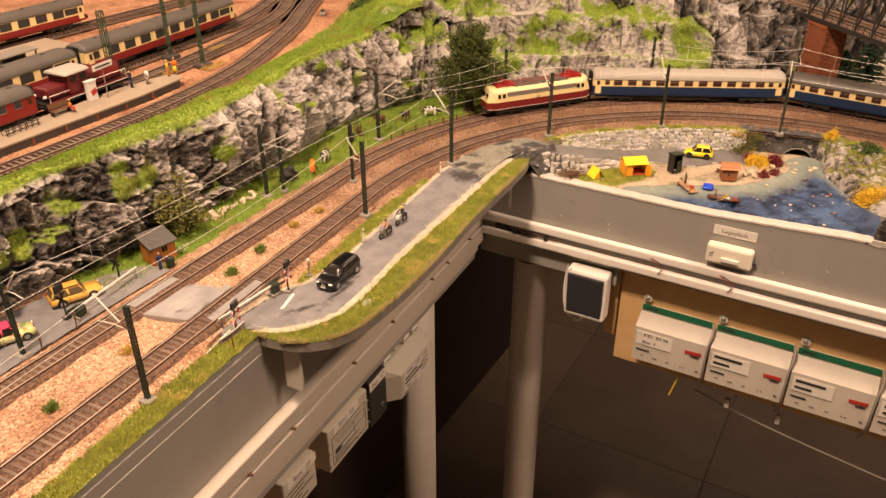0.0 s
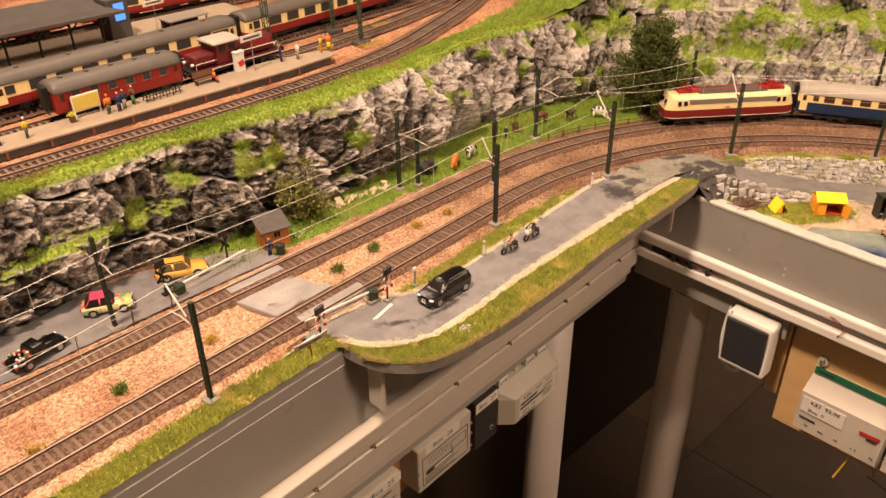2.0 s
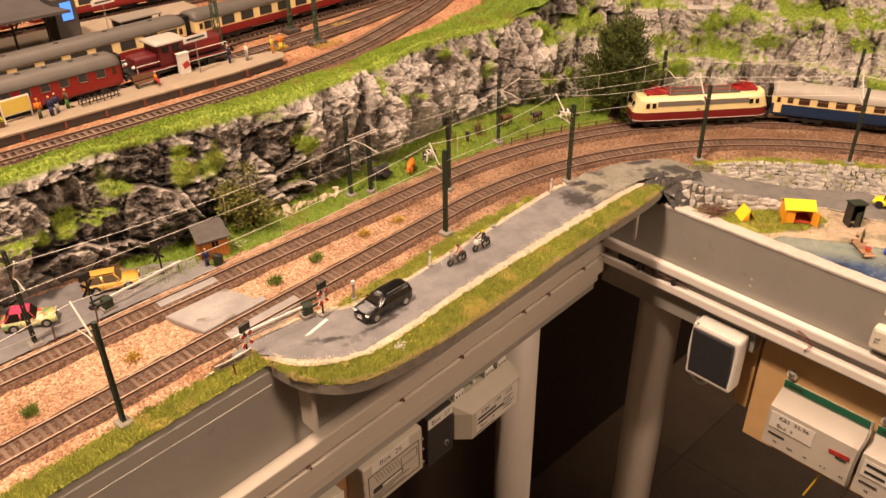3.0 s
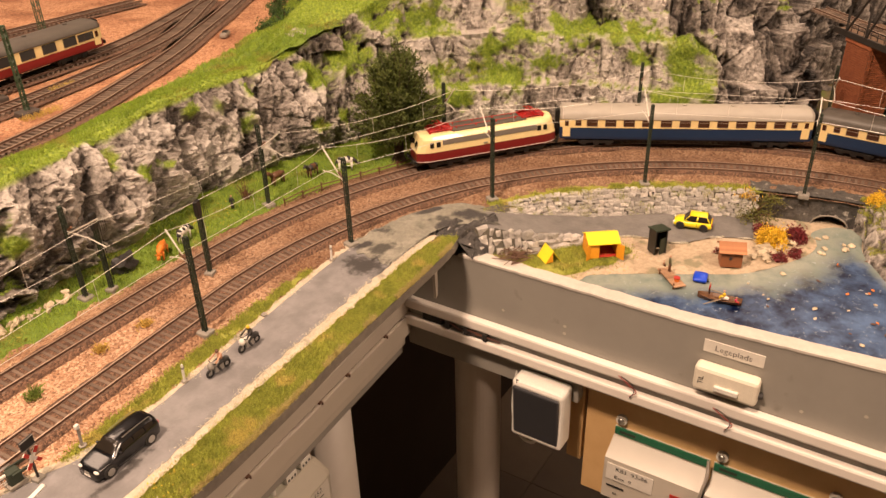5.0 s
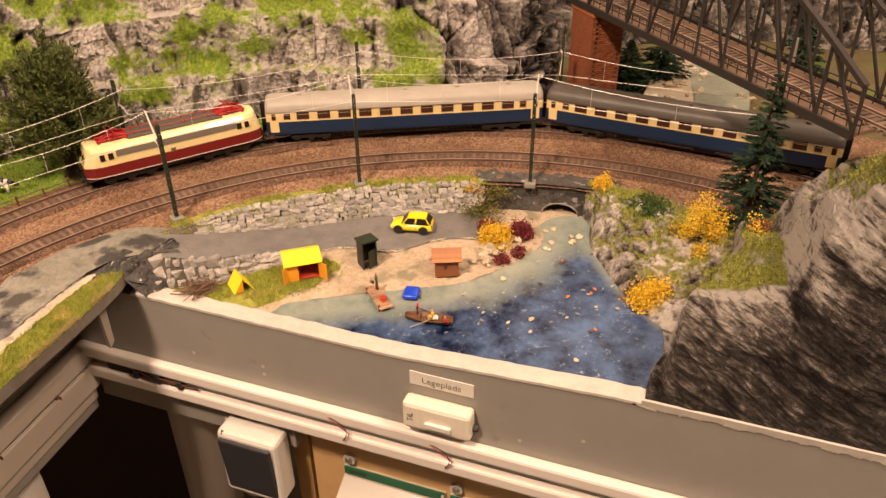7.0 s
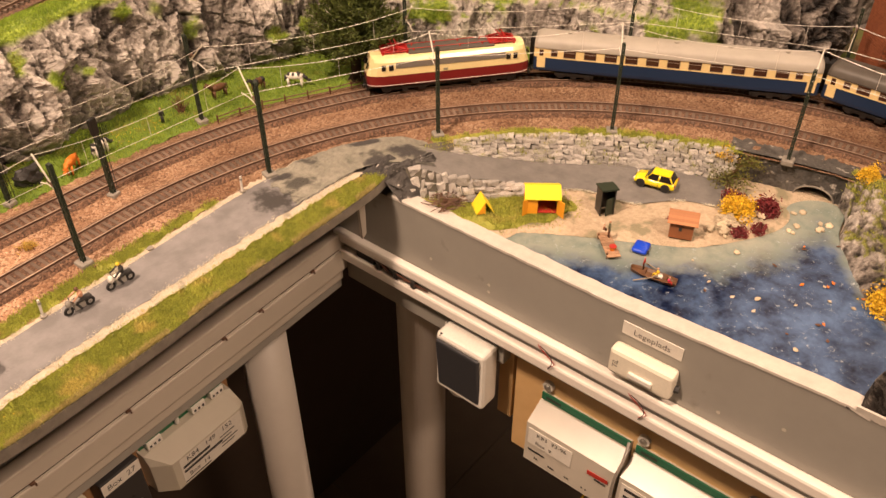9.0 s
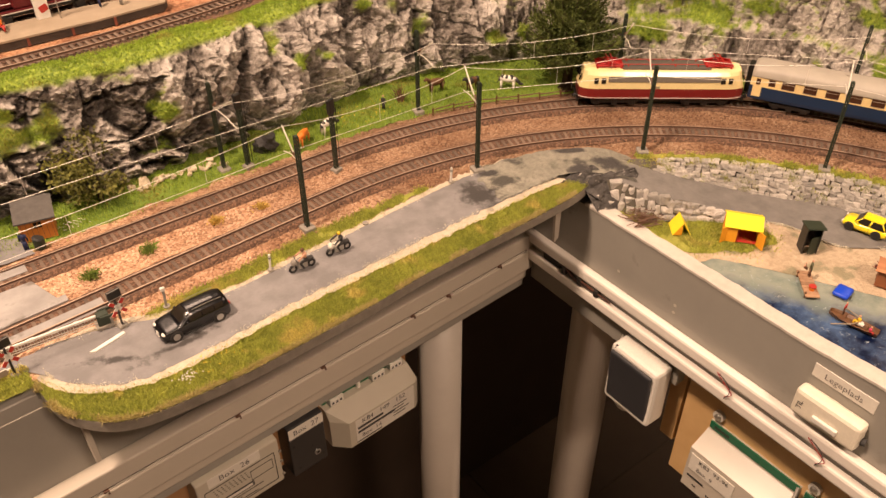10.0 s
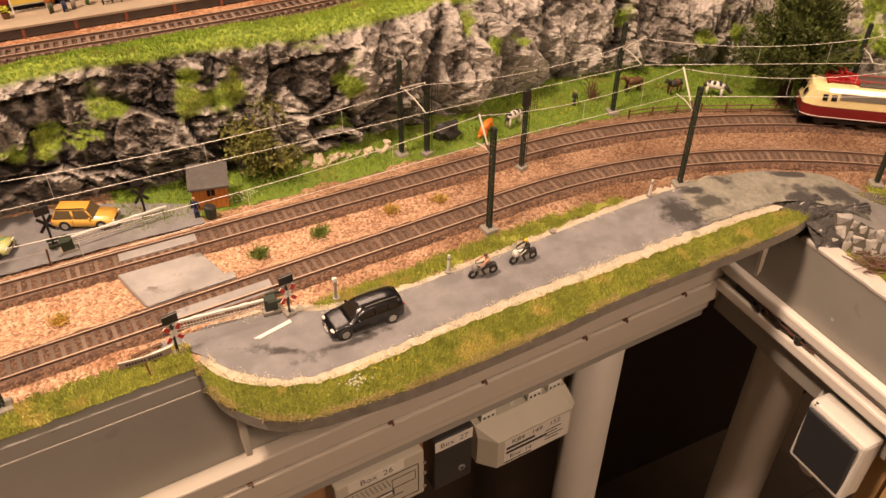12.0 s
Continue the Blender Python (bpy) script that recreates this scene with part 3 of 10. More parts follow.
sheet("road_shoulder", edge([(-0.466, 0.05), (-0.459, 0.034), (-0.442, 0.016), (-0.413, 0.002), (-0.383, -0.001), (-0.352, 0.001), (-0.31, 0.0055), (-0.267, 0.0075), (-0.221, 0.009), (-0.171, 0.0105), (-0.119, 0.0125), (-0.061, 0.015), (-0.01, 0.014)], wob=0.0022), ROAD_IN, 0.0019, M["shoulder"], "pale sandy shoulder of the road", "shoulder", cross=2)
sheet("road", ROAD_IN, ROAD_OUT, 0.0022, M["road"], "smooth grey painted model road", "road", cross=10, bumpy=0.0003)
sheet("road_shoulder_back", ROAD_OUT, edge([(-0.49, 0.079), (-0.45, 0.082), (-0.40, 0.074), (-0.37, 0.063), (-0.32, 0.0595), (-0.285, 0.062), (-0.2, 0.0695), (-0.1, 0.078), (-0.03, 0.079)], wob=0.003, seed=5), 0.0018, M["shoulder"], "pale sandy shoulder of the road", "shoulder", cross=2)


def polar(r, a):
    """A place round the inner line's arc: radius and degrees clockwise from north."""
    return Vector((INNER.c.x + r * math.sin(radians(a)), INNER.c.y + r * math.cos(radians(a)), 0))


def ramp_z(v):
    a = math.degrees(math.atan2(v.x - INNER.c.x, v.y - INNER.c.y))
    t = max(0, min(1, (a - 28) / 24))
    return -0.026 * t * t * (3 - 2 * t)


def lane_r(a):
    """Inner edge of the lane that drops to the lake."""
    return 0.354 + 0.002 * math.sin(a * 0.5) + 0.035 * max(0, (36 - a) / 12) - 0.016 * math.exp(-((a - 61) / 6) ** 2)


sheet("road_lower", [polar(lane_r(a), a) for a in range(25, 74)], [polar(0.4 + 0.018 * max(0, (36 - a) / 12), a) for a in range(25, 74)], 0.0034, M["road_dark"], "worn dark grey lane dropping to the lake", "road", zf=ramp_z, bumpy=0.0006, cross=10)
def bend_z(v):
    a = math.degrees(math.atan2(v.x - INNER.c.x, v.y - INNER.c.y))
    return ramp_z(v) + 0.0021 * max(0, min(1, (a - 19) / 7)) - 0.0034 * max(0, min(1, (a - 30.5) / 4.5))


sheet("road_bend", edge([(-0.086, 0.0225), (-0.05, 0.023), (-0.015, 0.02), (0.002, 0.012), (0.016, 0.0), (0.031, -0.022), (0.046, -0.046)], wob=0.0015), edge([(-0.072, 0.075), (-0.045, 0.074), (0.0, 0.062), (0.037, 0.04), (0.056, 0.022), (0.072, 0.0), (0.087, -0.022)], wob=0.0015, seed=2), 0.003, M["road_patch"], "rough green-grey plastered bend of the road", "road", cross=34, bumpy=0.0009, ragged=0.022, zf=bend_z)
def smeared(ob, base, spots):
    """Gives a road sheet black smears of paint at the given places (x, y, reach along, reach across, turn)."""
    me = bpy.data.objects[ob].data
    vals = []
    for v in me.vertices:
        m = 0.0
        for x, y, rx, ry, turn in spots:
            c, s_ = math.cos(radians(turn)), math.sin(radians(turn))
            dx, dy = v.co.x - x, v.co.y - y
            m = max(m, 1.4 - math.hypot((dx * c + dy * s_) / rx, (dy * c - dx * s_) / ry))
        vals.append(max(0.0, m))
    me.attributes.new("smear", "FLOAT", "POINT").data.foreach_set("value", vals)
    m = M[base].copy()
    m.name = base + "_smeared"
    n, ln = m.node_tree.nodes, m.node_tree.links.new
    b = n["Principled BSDF"]
    was = b.inputs["Base Color"].links[0].from_socket
    tc, at_ = n.new("ShaderNodeTexCoord"), n.new("ShaderNodeAttribute")
    at_.attribute_name = "smear"
    nz = n.new("ShaderNodeTexNoise")
    nz.inputs["Scale"].default_value, nz.inputs["Detail"].default_value, nz.inputs["Roughness"].default_value = 70, 9, 0.72
    ln(tc.outputs["Object"], nz.inputs["Vector"])
    k = n.new("ShaderNodeMath")
    k.operation = "MULTIPLY_ADD"
    k.inputs[1].default_value, k.inputs[2].default_value = 2.4, -1.45
    ln(nz.outputs["Fac"], k.inputs[0])
    t = n.new("ShaderNodeMath")
    ln(k.outputs[0], t.inputs[0])
    ln(at_.outputs["Fac"], t.inputs[1])
    r = n.new("ShaderNodeValToRGB")
    r.color_ramp.elements[0].position, r.color_ramp.elements[1].position = 0.16, 0.62
    ln(t.outputs[0], r.inputs[0])
    mx = n.new("ShaderNodeMixRGB")
    mx.inputs[2].default_value = (0.05, 0.046, 0.043, 1)
    ln(r.outputs[0], mx.inputs[0])
    ln(was, mx.inputs[1])
    ln(mx.outputs[0], b.inputs["Base Color"])
    me.materials.clear()
    me.materials.append(m)


SMEARS = [(-0.092, 0.043, 0.02, 0.026, 25), (-0.066, 0.064, 0.016, 0.006, -20), (0.02, 0.047, 0.022, 0.005, -35), (0.035, 0.008, 0.02, 0.013, -55), (0.005, 0.018, 0.014, 0.008, -20), (-0.37, 0.024, 0.05, 0.004, 4), (-0.42, 0.036, 0.03, 0.004, -28)]
smeared("road", "road", SMEARS)
smeared("road_bend", "road_patch", SMEARS)
# grass between the road and the near track, strip by strip
sheet("grass_strip_near_track", edge([(-0.385, 0.064), (-0.36, 0.063), (-0.32, 0.061), (-0.285, 0.0635), (-0.2, 0.071), (-0.12, 0.078)], wob=0.004), edge([(-0.385, 0.069), (-0.36, 0.073), (-0.32, 0.074), (-0.285, 0.078), (-0.2, 0.084), (-0.12, 0.083)], wob=0.005, seed=8), 0.0011, M["turf"], "thin grass between road and track", "turf", cross=3)
sheet("grass_strip_fascia", edge([(x, wall_y(x)) for x in (-0.9, -0.8, -0.7, -0.6, -0.52, -0.468)], wob=0.0012), edge([(x, wall_y(x) + 0.023) for x in (-0.9, -0.8, -0.7, -0.6, -0.52, -0.468)], wob=0.004, seed=9), 0.0022, M["turf"], "grass strip along the top of the grey fascia", "turf", cross=4)
# level crossing
bm = bmesh.new()
prism(bm, [(-0.499, 0.1525), (-0.441, 0.1535), (-0.429, 0.1155), (-0.486, 0.1105)], 0.0, 0.0058)
bmesh.ops.bevel(bm, geom=[e for e in bm.edges], offset=0.0008, segments=1, affect="EDGES")
solid("crossing_slab", bm, M["slab"], "worn grey concrete slab between the crossing tracks", "slab", kind="structure")
for (y0, y1, x0, x1) in ((0.086, 0.0995, -0.475, -0.405), (0.1125, 0.12, -0.478, -0.425)):
    bm = bmesh.new()
    prism(bm, [(x0, y0 + 0.066 * x0 + 0.03), (x1, y0 + 0.066 * x1 + 0.03), (x1, y1 + 0.066 * x1 + 0.03), (x0, y1 + 0.066 * x0 + 0.03)], 0.0, 0.0055)
    solid("crossing_plank", bm, M["slab"], "worn grey crossing plank beside the rail", "plank", kind="structure")
bm = bmesh.new()
prism(bm, [(-0.495, 0.1665), (-0.44, 0.1675), (-0.44, 0.1785), (-0.495, 0.1775)], 0.0, 0.0058)
solid("crossing_plank", bm, M["slab"], "worn grey crossing plank between the rails", "plank", kind="structure")
sheet("road_back", edge([(-0.75, 0.188), (-0.66, 0.187), (-0.575, 0.189), (-0.5, 0.1905), (-0.44, 0.19), (-0.428, 0.19)]), edge([(-0.75, 0.246), (-0.66, 0.247), (-0.575, 0.262), (-0.5, 0.25), (-0.455, 0.231), (-0.432, 0.217)], wob=0.0025), 0.0035, M["road"], "grey painted road behind the tracks", "road", cross=6)
bm = bmesh.new()
prism(bm, [(-0.43, 0.0525), (-0.4265, 0.0505), (-0.4035, 0.0565), (-0.404, 0.0595)], 0.002, 0.0034)
solid("road_marking", bm, M["white"], "short white stop line painted on the road", "marking", kind="structure")
# meadow between the outer track and the cliff
def near_arc(v):
    """How far along the outer line a place lies."""
    a = math.atan2(v.x - OUTER.c.x, v.y - OUTER.c.y) + OUTER.f
    return a * OUTER.r if a > 0 else (Vector((v.x, v.y)) - OUTER.at(0).to_2d()).dot(Vector((math.cos(OUTER.f), math.sin(OUTER.f))))


sheet("meadow", [OUTER.at(s, 0.031 + 0.004 * noise.noise(Vector((s * 40, 0, 0))) + 0.0025 * noise.noise(Vector((s * 190, 0, 0)))) for s in [-0.322 + 0.003 * i for i in range(257)]], [OUTER.at(s, 0.15) for s in [-0.322 + 0.01 * i for i in range(78)]], 0.0026, M["meadow"], "bright green meadow at the foot of the cliff", "meadow", cross=24, n=320, bumpy=0.0014, zf=lambda v: -0.0026 * max(0, 1 - ((v - OUTER.at(near_arc(v))).length - 0.029) / 0.011))

# ---- cliffs ----
def cliff_material(name, moss_dark=(0.1, 0.18, 0.016, 1), moss_light=(0.4, 0.5, 0.055, 1)):
    m = bpy.data.materials.new(name)
    m.use_nodes = True
    nt = m.node_tree
    n, ln = nt.nodes, nt.links.new
    b = n["Principled BSDF"]
    tc = n.new("ShaderNodeTexCoord")
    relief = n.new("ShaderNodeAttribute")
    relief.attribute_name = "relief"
    moss = n.new("ShaderNodeAttribute")
    moss.attribute_name = "moss"
    nz = n.new("ShaderNodeTexNoise")
    nz.inputs["Scale"].default_value, nz.inputs["Detail"].default_value, nz.inputs["Roughness"].default_value = 170, 10, 0.8
    ln(tc.outputs["Object"], nz.inputs["Vector"])
    # rock tone follows relief: recesses dark, raised places pale
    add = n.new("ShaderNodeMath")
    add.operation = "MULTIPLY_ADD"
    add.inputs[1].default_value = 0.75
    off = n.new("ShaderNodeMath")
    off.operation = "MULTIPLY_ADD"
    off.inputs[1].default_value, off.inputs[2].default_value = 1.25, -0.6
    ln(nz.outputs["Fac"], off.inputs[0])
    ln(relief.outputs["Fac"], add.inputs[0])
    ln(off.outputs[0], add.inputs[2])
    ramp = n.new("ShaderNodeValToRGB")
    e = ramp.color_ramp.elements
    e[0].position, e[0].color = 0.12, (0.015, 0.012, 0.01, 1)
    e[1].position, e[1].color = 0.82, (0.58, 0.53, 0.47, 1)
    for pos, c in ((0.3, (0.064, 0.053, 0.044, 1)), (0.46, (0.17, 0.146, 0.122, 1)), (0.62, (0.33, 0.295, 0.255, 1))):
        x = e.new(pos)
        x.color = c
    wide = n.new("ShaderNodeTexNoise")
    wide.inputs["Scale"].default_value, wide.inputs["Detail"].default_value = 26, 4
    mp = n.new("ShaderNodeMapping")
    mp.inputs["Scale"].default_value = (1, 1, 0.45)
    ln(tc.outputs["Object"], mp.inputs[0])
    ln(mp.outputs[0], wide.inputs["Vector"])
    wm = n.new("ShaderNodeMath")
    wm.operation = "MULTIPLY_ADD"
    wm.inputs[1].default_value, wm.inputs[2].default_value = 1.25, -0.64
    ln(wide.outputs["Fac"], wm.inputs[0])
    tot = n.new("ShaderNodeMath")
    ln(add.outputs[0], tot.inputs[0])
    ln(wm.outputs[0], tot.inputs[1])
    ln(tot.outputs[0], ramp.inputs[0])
    g = n.new("ShaderNodeTexNoise")
    g.inputs["Scale"].default_value, g.inputs["Detail"].default_value = 300, 5
    ln(tc.outputs["Object"], g.inputs["Vector"])
    gr = n.new("ShaderNodeValToRGB")
    gr.color_ramp.elements[0].position, gr.color_ramp.elements[0].color = 0.3, moss_dark
    gr.color_ramp.elements[1].position, gr.color_ramp.elements[1].color = 0.7, moss_light
    ln(g.outputs["Fac"], gr.inputs[0])
    mx = n.new("ShaderNodeMixRGB")
    ln(moss.outputs["Fac"], mx.inputs[0])
    ln(ramp.outputs[0], mx.inputs[1])
    ln(gr.outputs[0], mx.inputs[2])
    ln(mx.outputs[0], b.inputs["Base Color"])
    gloss = n.new("ShaderNodeMapRange")
    gloss.inputs["To Min"].default_value, gloss.inputs["To Max"].default_value = 0.25, 0.75
    ln(nz.outputs["Fac"], gloss.inputs["Value"])
    ln(gloss.outputs[0], b.inputs["Roughness"])
    bp = n.new("ShaderNodeBump")
    bp.inputs["Strength"].default_value, bp.inputs["Distance"].default_value = 1.0, 0.003
    nb = n.new("ShaderNodeTexNoise")
    nb.inputs["Scale"].default_value, nb.inputs["Detail"].default_value, nb.inputs["Roughness"].default_value = 260, 8, 0.7
    ln(tc.outputs["Object"], nb.inputs["Vector"])
    ln(nb.outputs["Fac"], bp.inputs["Height"])
    ln(bp.outputs[0], b.inputs["Normal"])
    return m


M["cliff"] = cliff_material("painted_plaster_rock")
M["bank_rock"] = cliff_material("olive_mossy_plaster_rock", (0.1, 0.11, 0.018, 1), (0.34, 0.34, 0.07, 1))


def block(p, f, k=0.0):
    """A random step per rock block, 0 to 1."""
    q = Vector((p.x * f, p.y * f, p.z * f * (0.75 + 0.25 * max(0, min(1, (-0.12 - p.x) / 0.2))))) + noise.noise_vector(p * f * 0.5) * 0.7 + Vector((k, k, k))
    d, pts = noise.voronoi(q)
    return noise.cell(pts[0] * 37.0 + Vector((0.5, 0.5, 0.5))) * 0.5 + 0.5, d[1] - d[0]


def rock_offset(p, amp):
    a, ga = block(p, 19)
    b, gb = block(p, 46, 3.3)
    c, gc = block(p, 105, 7.7)
    v = 0.5 * noise.fractal(p * 11, 1.0, 2.0, 2) + 0.75 * (a - 0.5) + 0.5 * (b - 0.5) + 0.22 * (c - 0.5)
    q = Vector((p.x, p.y, p.z * 0.8)) + noise.noise_vector(p * 45) * 0.004
    for f, k in ((23, 0.38), (52, 0.2), (118, 0.11), (250, 0.06)):
        v += k * (0.55 - 2 * abs(noise.noise(q * f)))
    v -= 0.17 * max(0, 1 - ga / 0.06) + 0.08 * max(0, 1 - gb / 0.1)
    return v * amp, v


def rock_mesh(name, grid, push, amp, mossy, label, category, kind="structure", pale=None, grain=None, mat="cliff", swell=0.0):
    """A displaced rock sheet from a grid of places and push directions; mossy(p, n, i, j) gives its moss from 0 to 1."""
    ni, nj = len(grid), len(grid[0])
    verts, rel = [], []
    for i in range(ni):
        for j in range(nj):
            p, d, k = grid[i][j], push[i][j], amp[i][j]
            o, v = rock_offset(p, k) if grain is None else grain(p, k)
            verts.append(p + d * o)
            rel.append(v)
    faces = [(i * nj + j, (i + 1) * nj + j, (i + 1) * nj + j + 1, i * nj + j + 1) for i in range(ni - 1) for j in range(nj - 1)]
    me = bpy.data.meshes.new(name)
    me.from_pydata([tuple(v) for v in verts], [], faces)
    me.update()
    nor = np.empty(len(verts) * 3)
    me.vertices.foreach_get("normal", nor)
    nor = nor.reshape(-1, 3)
    if np.sum(nor[:, 2]) < 0:
        me.flip_normals()
        nor = -nor
    moss = [mossy(verts[k], nor[k], k // nj, k % nj) for k in range(len(verts))]
    if swell:
        g = np.array([tuple(v) for v in verts]).reshape(ni, nj, 3)
        m = np.clip(np.array(moss), 0, 1).reshape(ni, nj, 1)
        for _ in range(14):
            e = np.pad(g, ((1, 1), (1, 1), (0, 0)), mode="edge")
            g = g * (1 - m) + m * (e[:-2, 1:-1] + e[2:, 1:-1] + e[1:-1, :-2] + e[1:-1, 2:]) / 4
        g += swell * m * np.array([tuple(d) for row in push for d in row]).reshape(ni, nj, 3)
        verts = [Vector(v) for v in g.reshape(-1, 3)]
        me.vertices.foreach_set("co", g.ravel())
        me.update()
        me.vertices.foreach_get("normal", nor := np.empty(len(verts) * 3))
        nor = nor.reshape(-1, 3)
    # relief: how far a place stands out from its neighbourhood; low places get dark rock, high ones pale
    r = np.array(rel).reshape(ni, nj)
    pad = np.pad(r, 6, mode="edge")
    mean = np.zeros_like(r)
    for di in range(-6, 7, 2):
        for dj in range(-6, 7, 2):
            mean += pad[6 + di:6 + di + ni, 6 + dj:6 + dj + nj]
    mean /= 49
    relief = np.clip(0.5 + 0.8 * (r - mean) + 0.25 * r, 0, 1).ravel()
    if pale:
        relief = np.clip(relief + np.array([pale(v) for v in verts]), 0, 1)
    for nm, data in (("relief", relief), ("moss", np.array(moss))):
        at = me.attributes.new(nm, "FLOAT", "POINT")
        at.data.foreach_set("value", np.asarray(data, dtype=np.float32))
    me.polygons.foreach_set("use_smooth", [False] * len(me.polygons))
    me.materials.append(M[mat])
    ob = new(name, me)
    tagged(ob, label, category, "", kind)
    return ob, np.array([tuple(v) for v in verts]), nor, np.array(moss)


def blades(name, pts, nors, length, width, mat, label, lean=0.5, category="grass"):
    """Thin grass blades, one triangle pair each, standing on the given places."""
    k = len(pts)
    rs = np.random.RandomState(len(name) + k)
    up = np.array(nors) * 0.5 + np.array([0, 0, 0.7]) + rs.normal(0, lean * 0.5, (k, 3))
    up /= np.linalg.norm(up, axis=1)[:, None]
    side = np.cross(up, rs.normal(0, 1, (k, 3)))
    side /= np.linalg.norm(side, axis=1)[:, None] + 1e-9
    ln = length * rs.uniform(0.55, 1.25, k)[:, None]
    base = np.array(pts)
    a, b = base - side * width / 2, base + side * width / 2
    mid = base + up * ln * 0.6
    tip = base + up * ln + rs.normal(0, 0.25, (k, 3)) * ln
    v = np.stack([a, b, mid + side * width * 0.35, tip, mid - side * width * 0.35], 1).reshape(-1, 3)
    me = bpy.data.meshes.new(name)
    me.from_pydata(v.tolist(), [], [[5 * i + q for q in (0, 1, 2, 3, 4)] for i in range(k)])
    me.materials.append(mat)
    ob = new(name, me)
    return tagged(ob, label, category, "", "stuff")


def facet(p, fx, fz, k):
    """One block of broken rock: a random step with a random tilt, and the distance to its joint."""
    q = Vector((p.x * fx, p.y * fx, p.z * fz)) + noise.noise_vector(p * fx * 0.55) * 0.42 + Vector((k, k * 0.7, k * 1.3))
    d, pts = noise.voronoi(q)
    c = pts[0]
    t = noise.cell_vector(c * 37.0 + Vector((0.5, 0.5, 0.5)))
    e = q - c
    return 0.55 * t.x + 0.8 * (t.y * e.z + t.z * (e.x - e.y)), d[1] - d[0]


def crag_offset(p, amp):
    """Broken rock: buttresses, tilted slabs with open joints, a few ledges, sharp chips and grain."""
    slab = max(0, min(1, (p.x + 0.3) / 0.12))
    q = Vector((p.x, p.y, p.z * (0.95 - 0.5 * slab))) + noise.noise_vector(p * 14) * 0.011
    a, ga = facet(q, 17, 21, 0.0)
    b, gb = facet(q, 41, 50, 3.3)
    c, gc = facet(q + noise.noise_vector(p * 60) * 0.003, 98, 110, 7.7)
    d, gd = facet(p, 215, 240, 1.9)
    open_ = max(0, min(1, 0.5 + 2.2 * noise.noise(p * 17 + Vector((3, 9, 1)))))
    v = 0.42 * noise.fractal(p * 10, 1.0, 2.0, 2) + 0.62 * a + 0.36 * b + 0.17 * c + 0.08 * d
    for f, k in ((21, 0.36), (50, 0.23), (115, 0.14), (250, 0.08)):
        v += k * (0.5 - 2 * abs(noise.noise(q * f + Vector((f, 0, 0)))))
    lay = p.z * 42 + 1.9 * noise.noise(p * 13 + Vector((7, 2, 5))) + 0.4 * noise.noise(p * 60)
    v += (0.3 - 0.16 * slab) * (0.5 - (lay % 1.0)) * max(0, min(1, 0.3 + 2 * noise.noise(p * 11 + Vector((1, 8, 3)))))
    v -= open_ * (0.3 * max(0, 1 - ga / 0.05) + 0.1 * max(0, 1 - gb / 0.08))
    return v * amp, v


FOOT = smooth_line([(-1.0, 0.235, 0), (-0.75, 0.238, 0), (-0.65, 0.243, 0), (-0.57, 0.262, 0), (-0.5, 0.262, 0), (-0.44, 0.25, 0), (-0.36, 0.252, 0), (-0.28, 0.248, 0), (-0.18, 0.255, 0), (-0.1, 0.272, 0), (0.0, 0.272, 0), (0.06, 0.252, 0), (0.13, 0.225, 0), (0.2, 0.175, 0), (0.26, 0.118, 0), (0.3, 0.05, 0), (0.325, -0.04, 0), (0.345, -0.11, 0), (0.395, -0.185, 0), (0.47, -0.225, 0), (0.57, -0.2, 0), (0.68, -0.26, 0), (0.75, -0.42, 0), (0.76, -0.7, 0)], 0.0017)
# cushions of turf that cling to the rock: place and radius
CUSHIONS = [(-0.575, 0.27, 0.048, 0.011), (-0.6, 0.265, 0.046, 0.011), (-0.279, 0.252, 0.082, 0.0115), (-0.288, 0.244, 0.064, 0.014), (-0.411, 0.262, 0.071, 0.016), (-0.41, 0.26, 0.09, 0.011), (-0.545, 0.275, 0.053, 0.012), (-0.522, 0.27, 0.056, 0.014), (-0.147, 0.247, 0.07, 0.01), (-0.118, 0.262, 0.062, 0.008), (-0.06, 0.272, 0.094, 0.015), (0.02, 0.26, 0.1, 0.014), (0.085, 0.232, 0.04, 0.012), (0.124, 0.22, 0.04, 0.013)]
CUSHIONS += [(0.155, 0.228, 0.1, 0.026), (0.209, 0.239, 0.141, 0.03), (0.25, 0.2, 0.127, 0.022), (0.238, 0.186, 0.066, 0.021), (0.237, 0.144, 0.04, 0.018), (0.283, 0.122, 0.089, 0.017), (0.292, 0.112, 0.052, 0.023), (0.303, 0.085, 0.107, 0.019), (0.306, 0.056, 0.072, 0.02), (0.272, 0.129, 0.068, 0.013), (0.345, 0.045, 0.108, 0.022), (0.362, 0.008, 0.11, 0.019), (0.372, -0.03, 0.104, 0.02), (0.352, -0.047, 0.085, 0.014), (0.36, -0.09, 0.082, 0.015)]


def edge_y(x):
    """Where the grass on top of the cliff ends beside the station track."""
    kn = ((-2, 0.29), (-0.6, 0.289), (-0.4, 0.286), (-0.27, 0.29), (-0.19, 0.292), (-0.142, 0.305), (-0.076, 0.319), (-0.024, 0.337), (0.034, 0.347), (9, 0.35))
    for (x0, y0), (x1, y1) in zip(kn, kn[1:]):
        if x <= x1:
            return y0 + (y1 - y0) * (x - x0) / (x1 - x0) - 0.004
    return 0.35


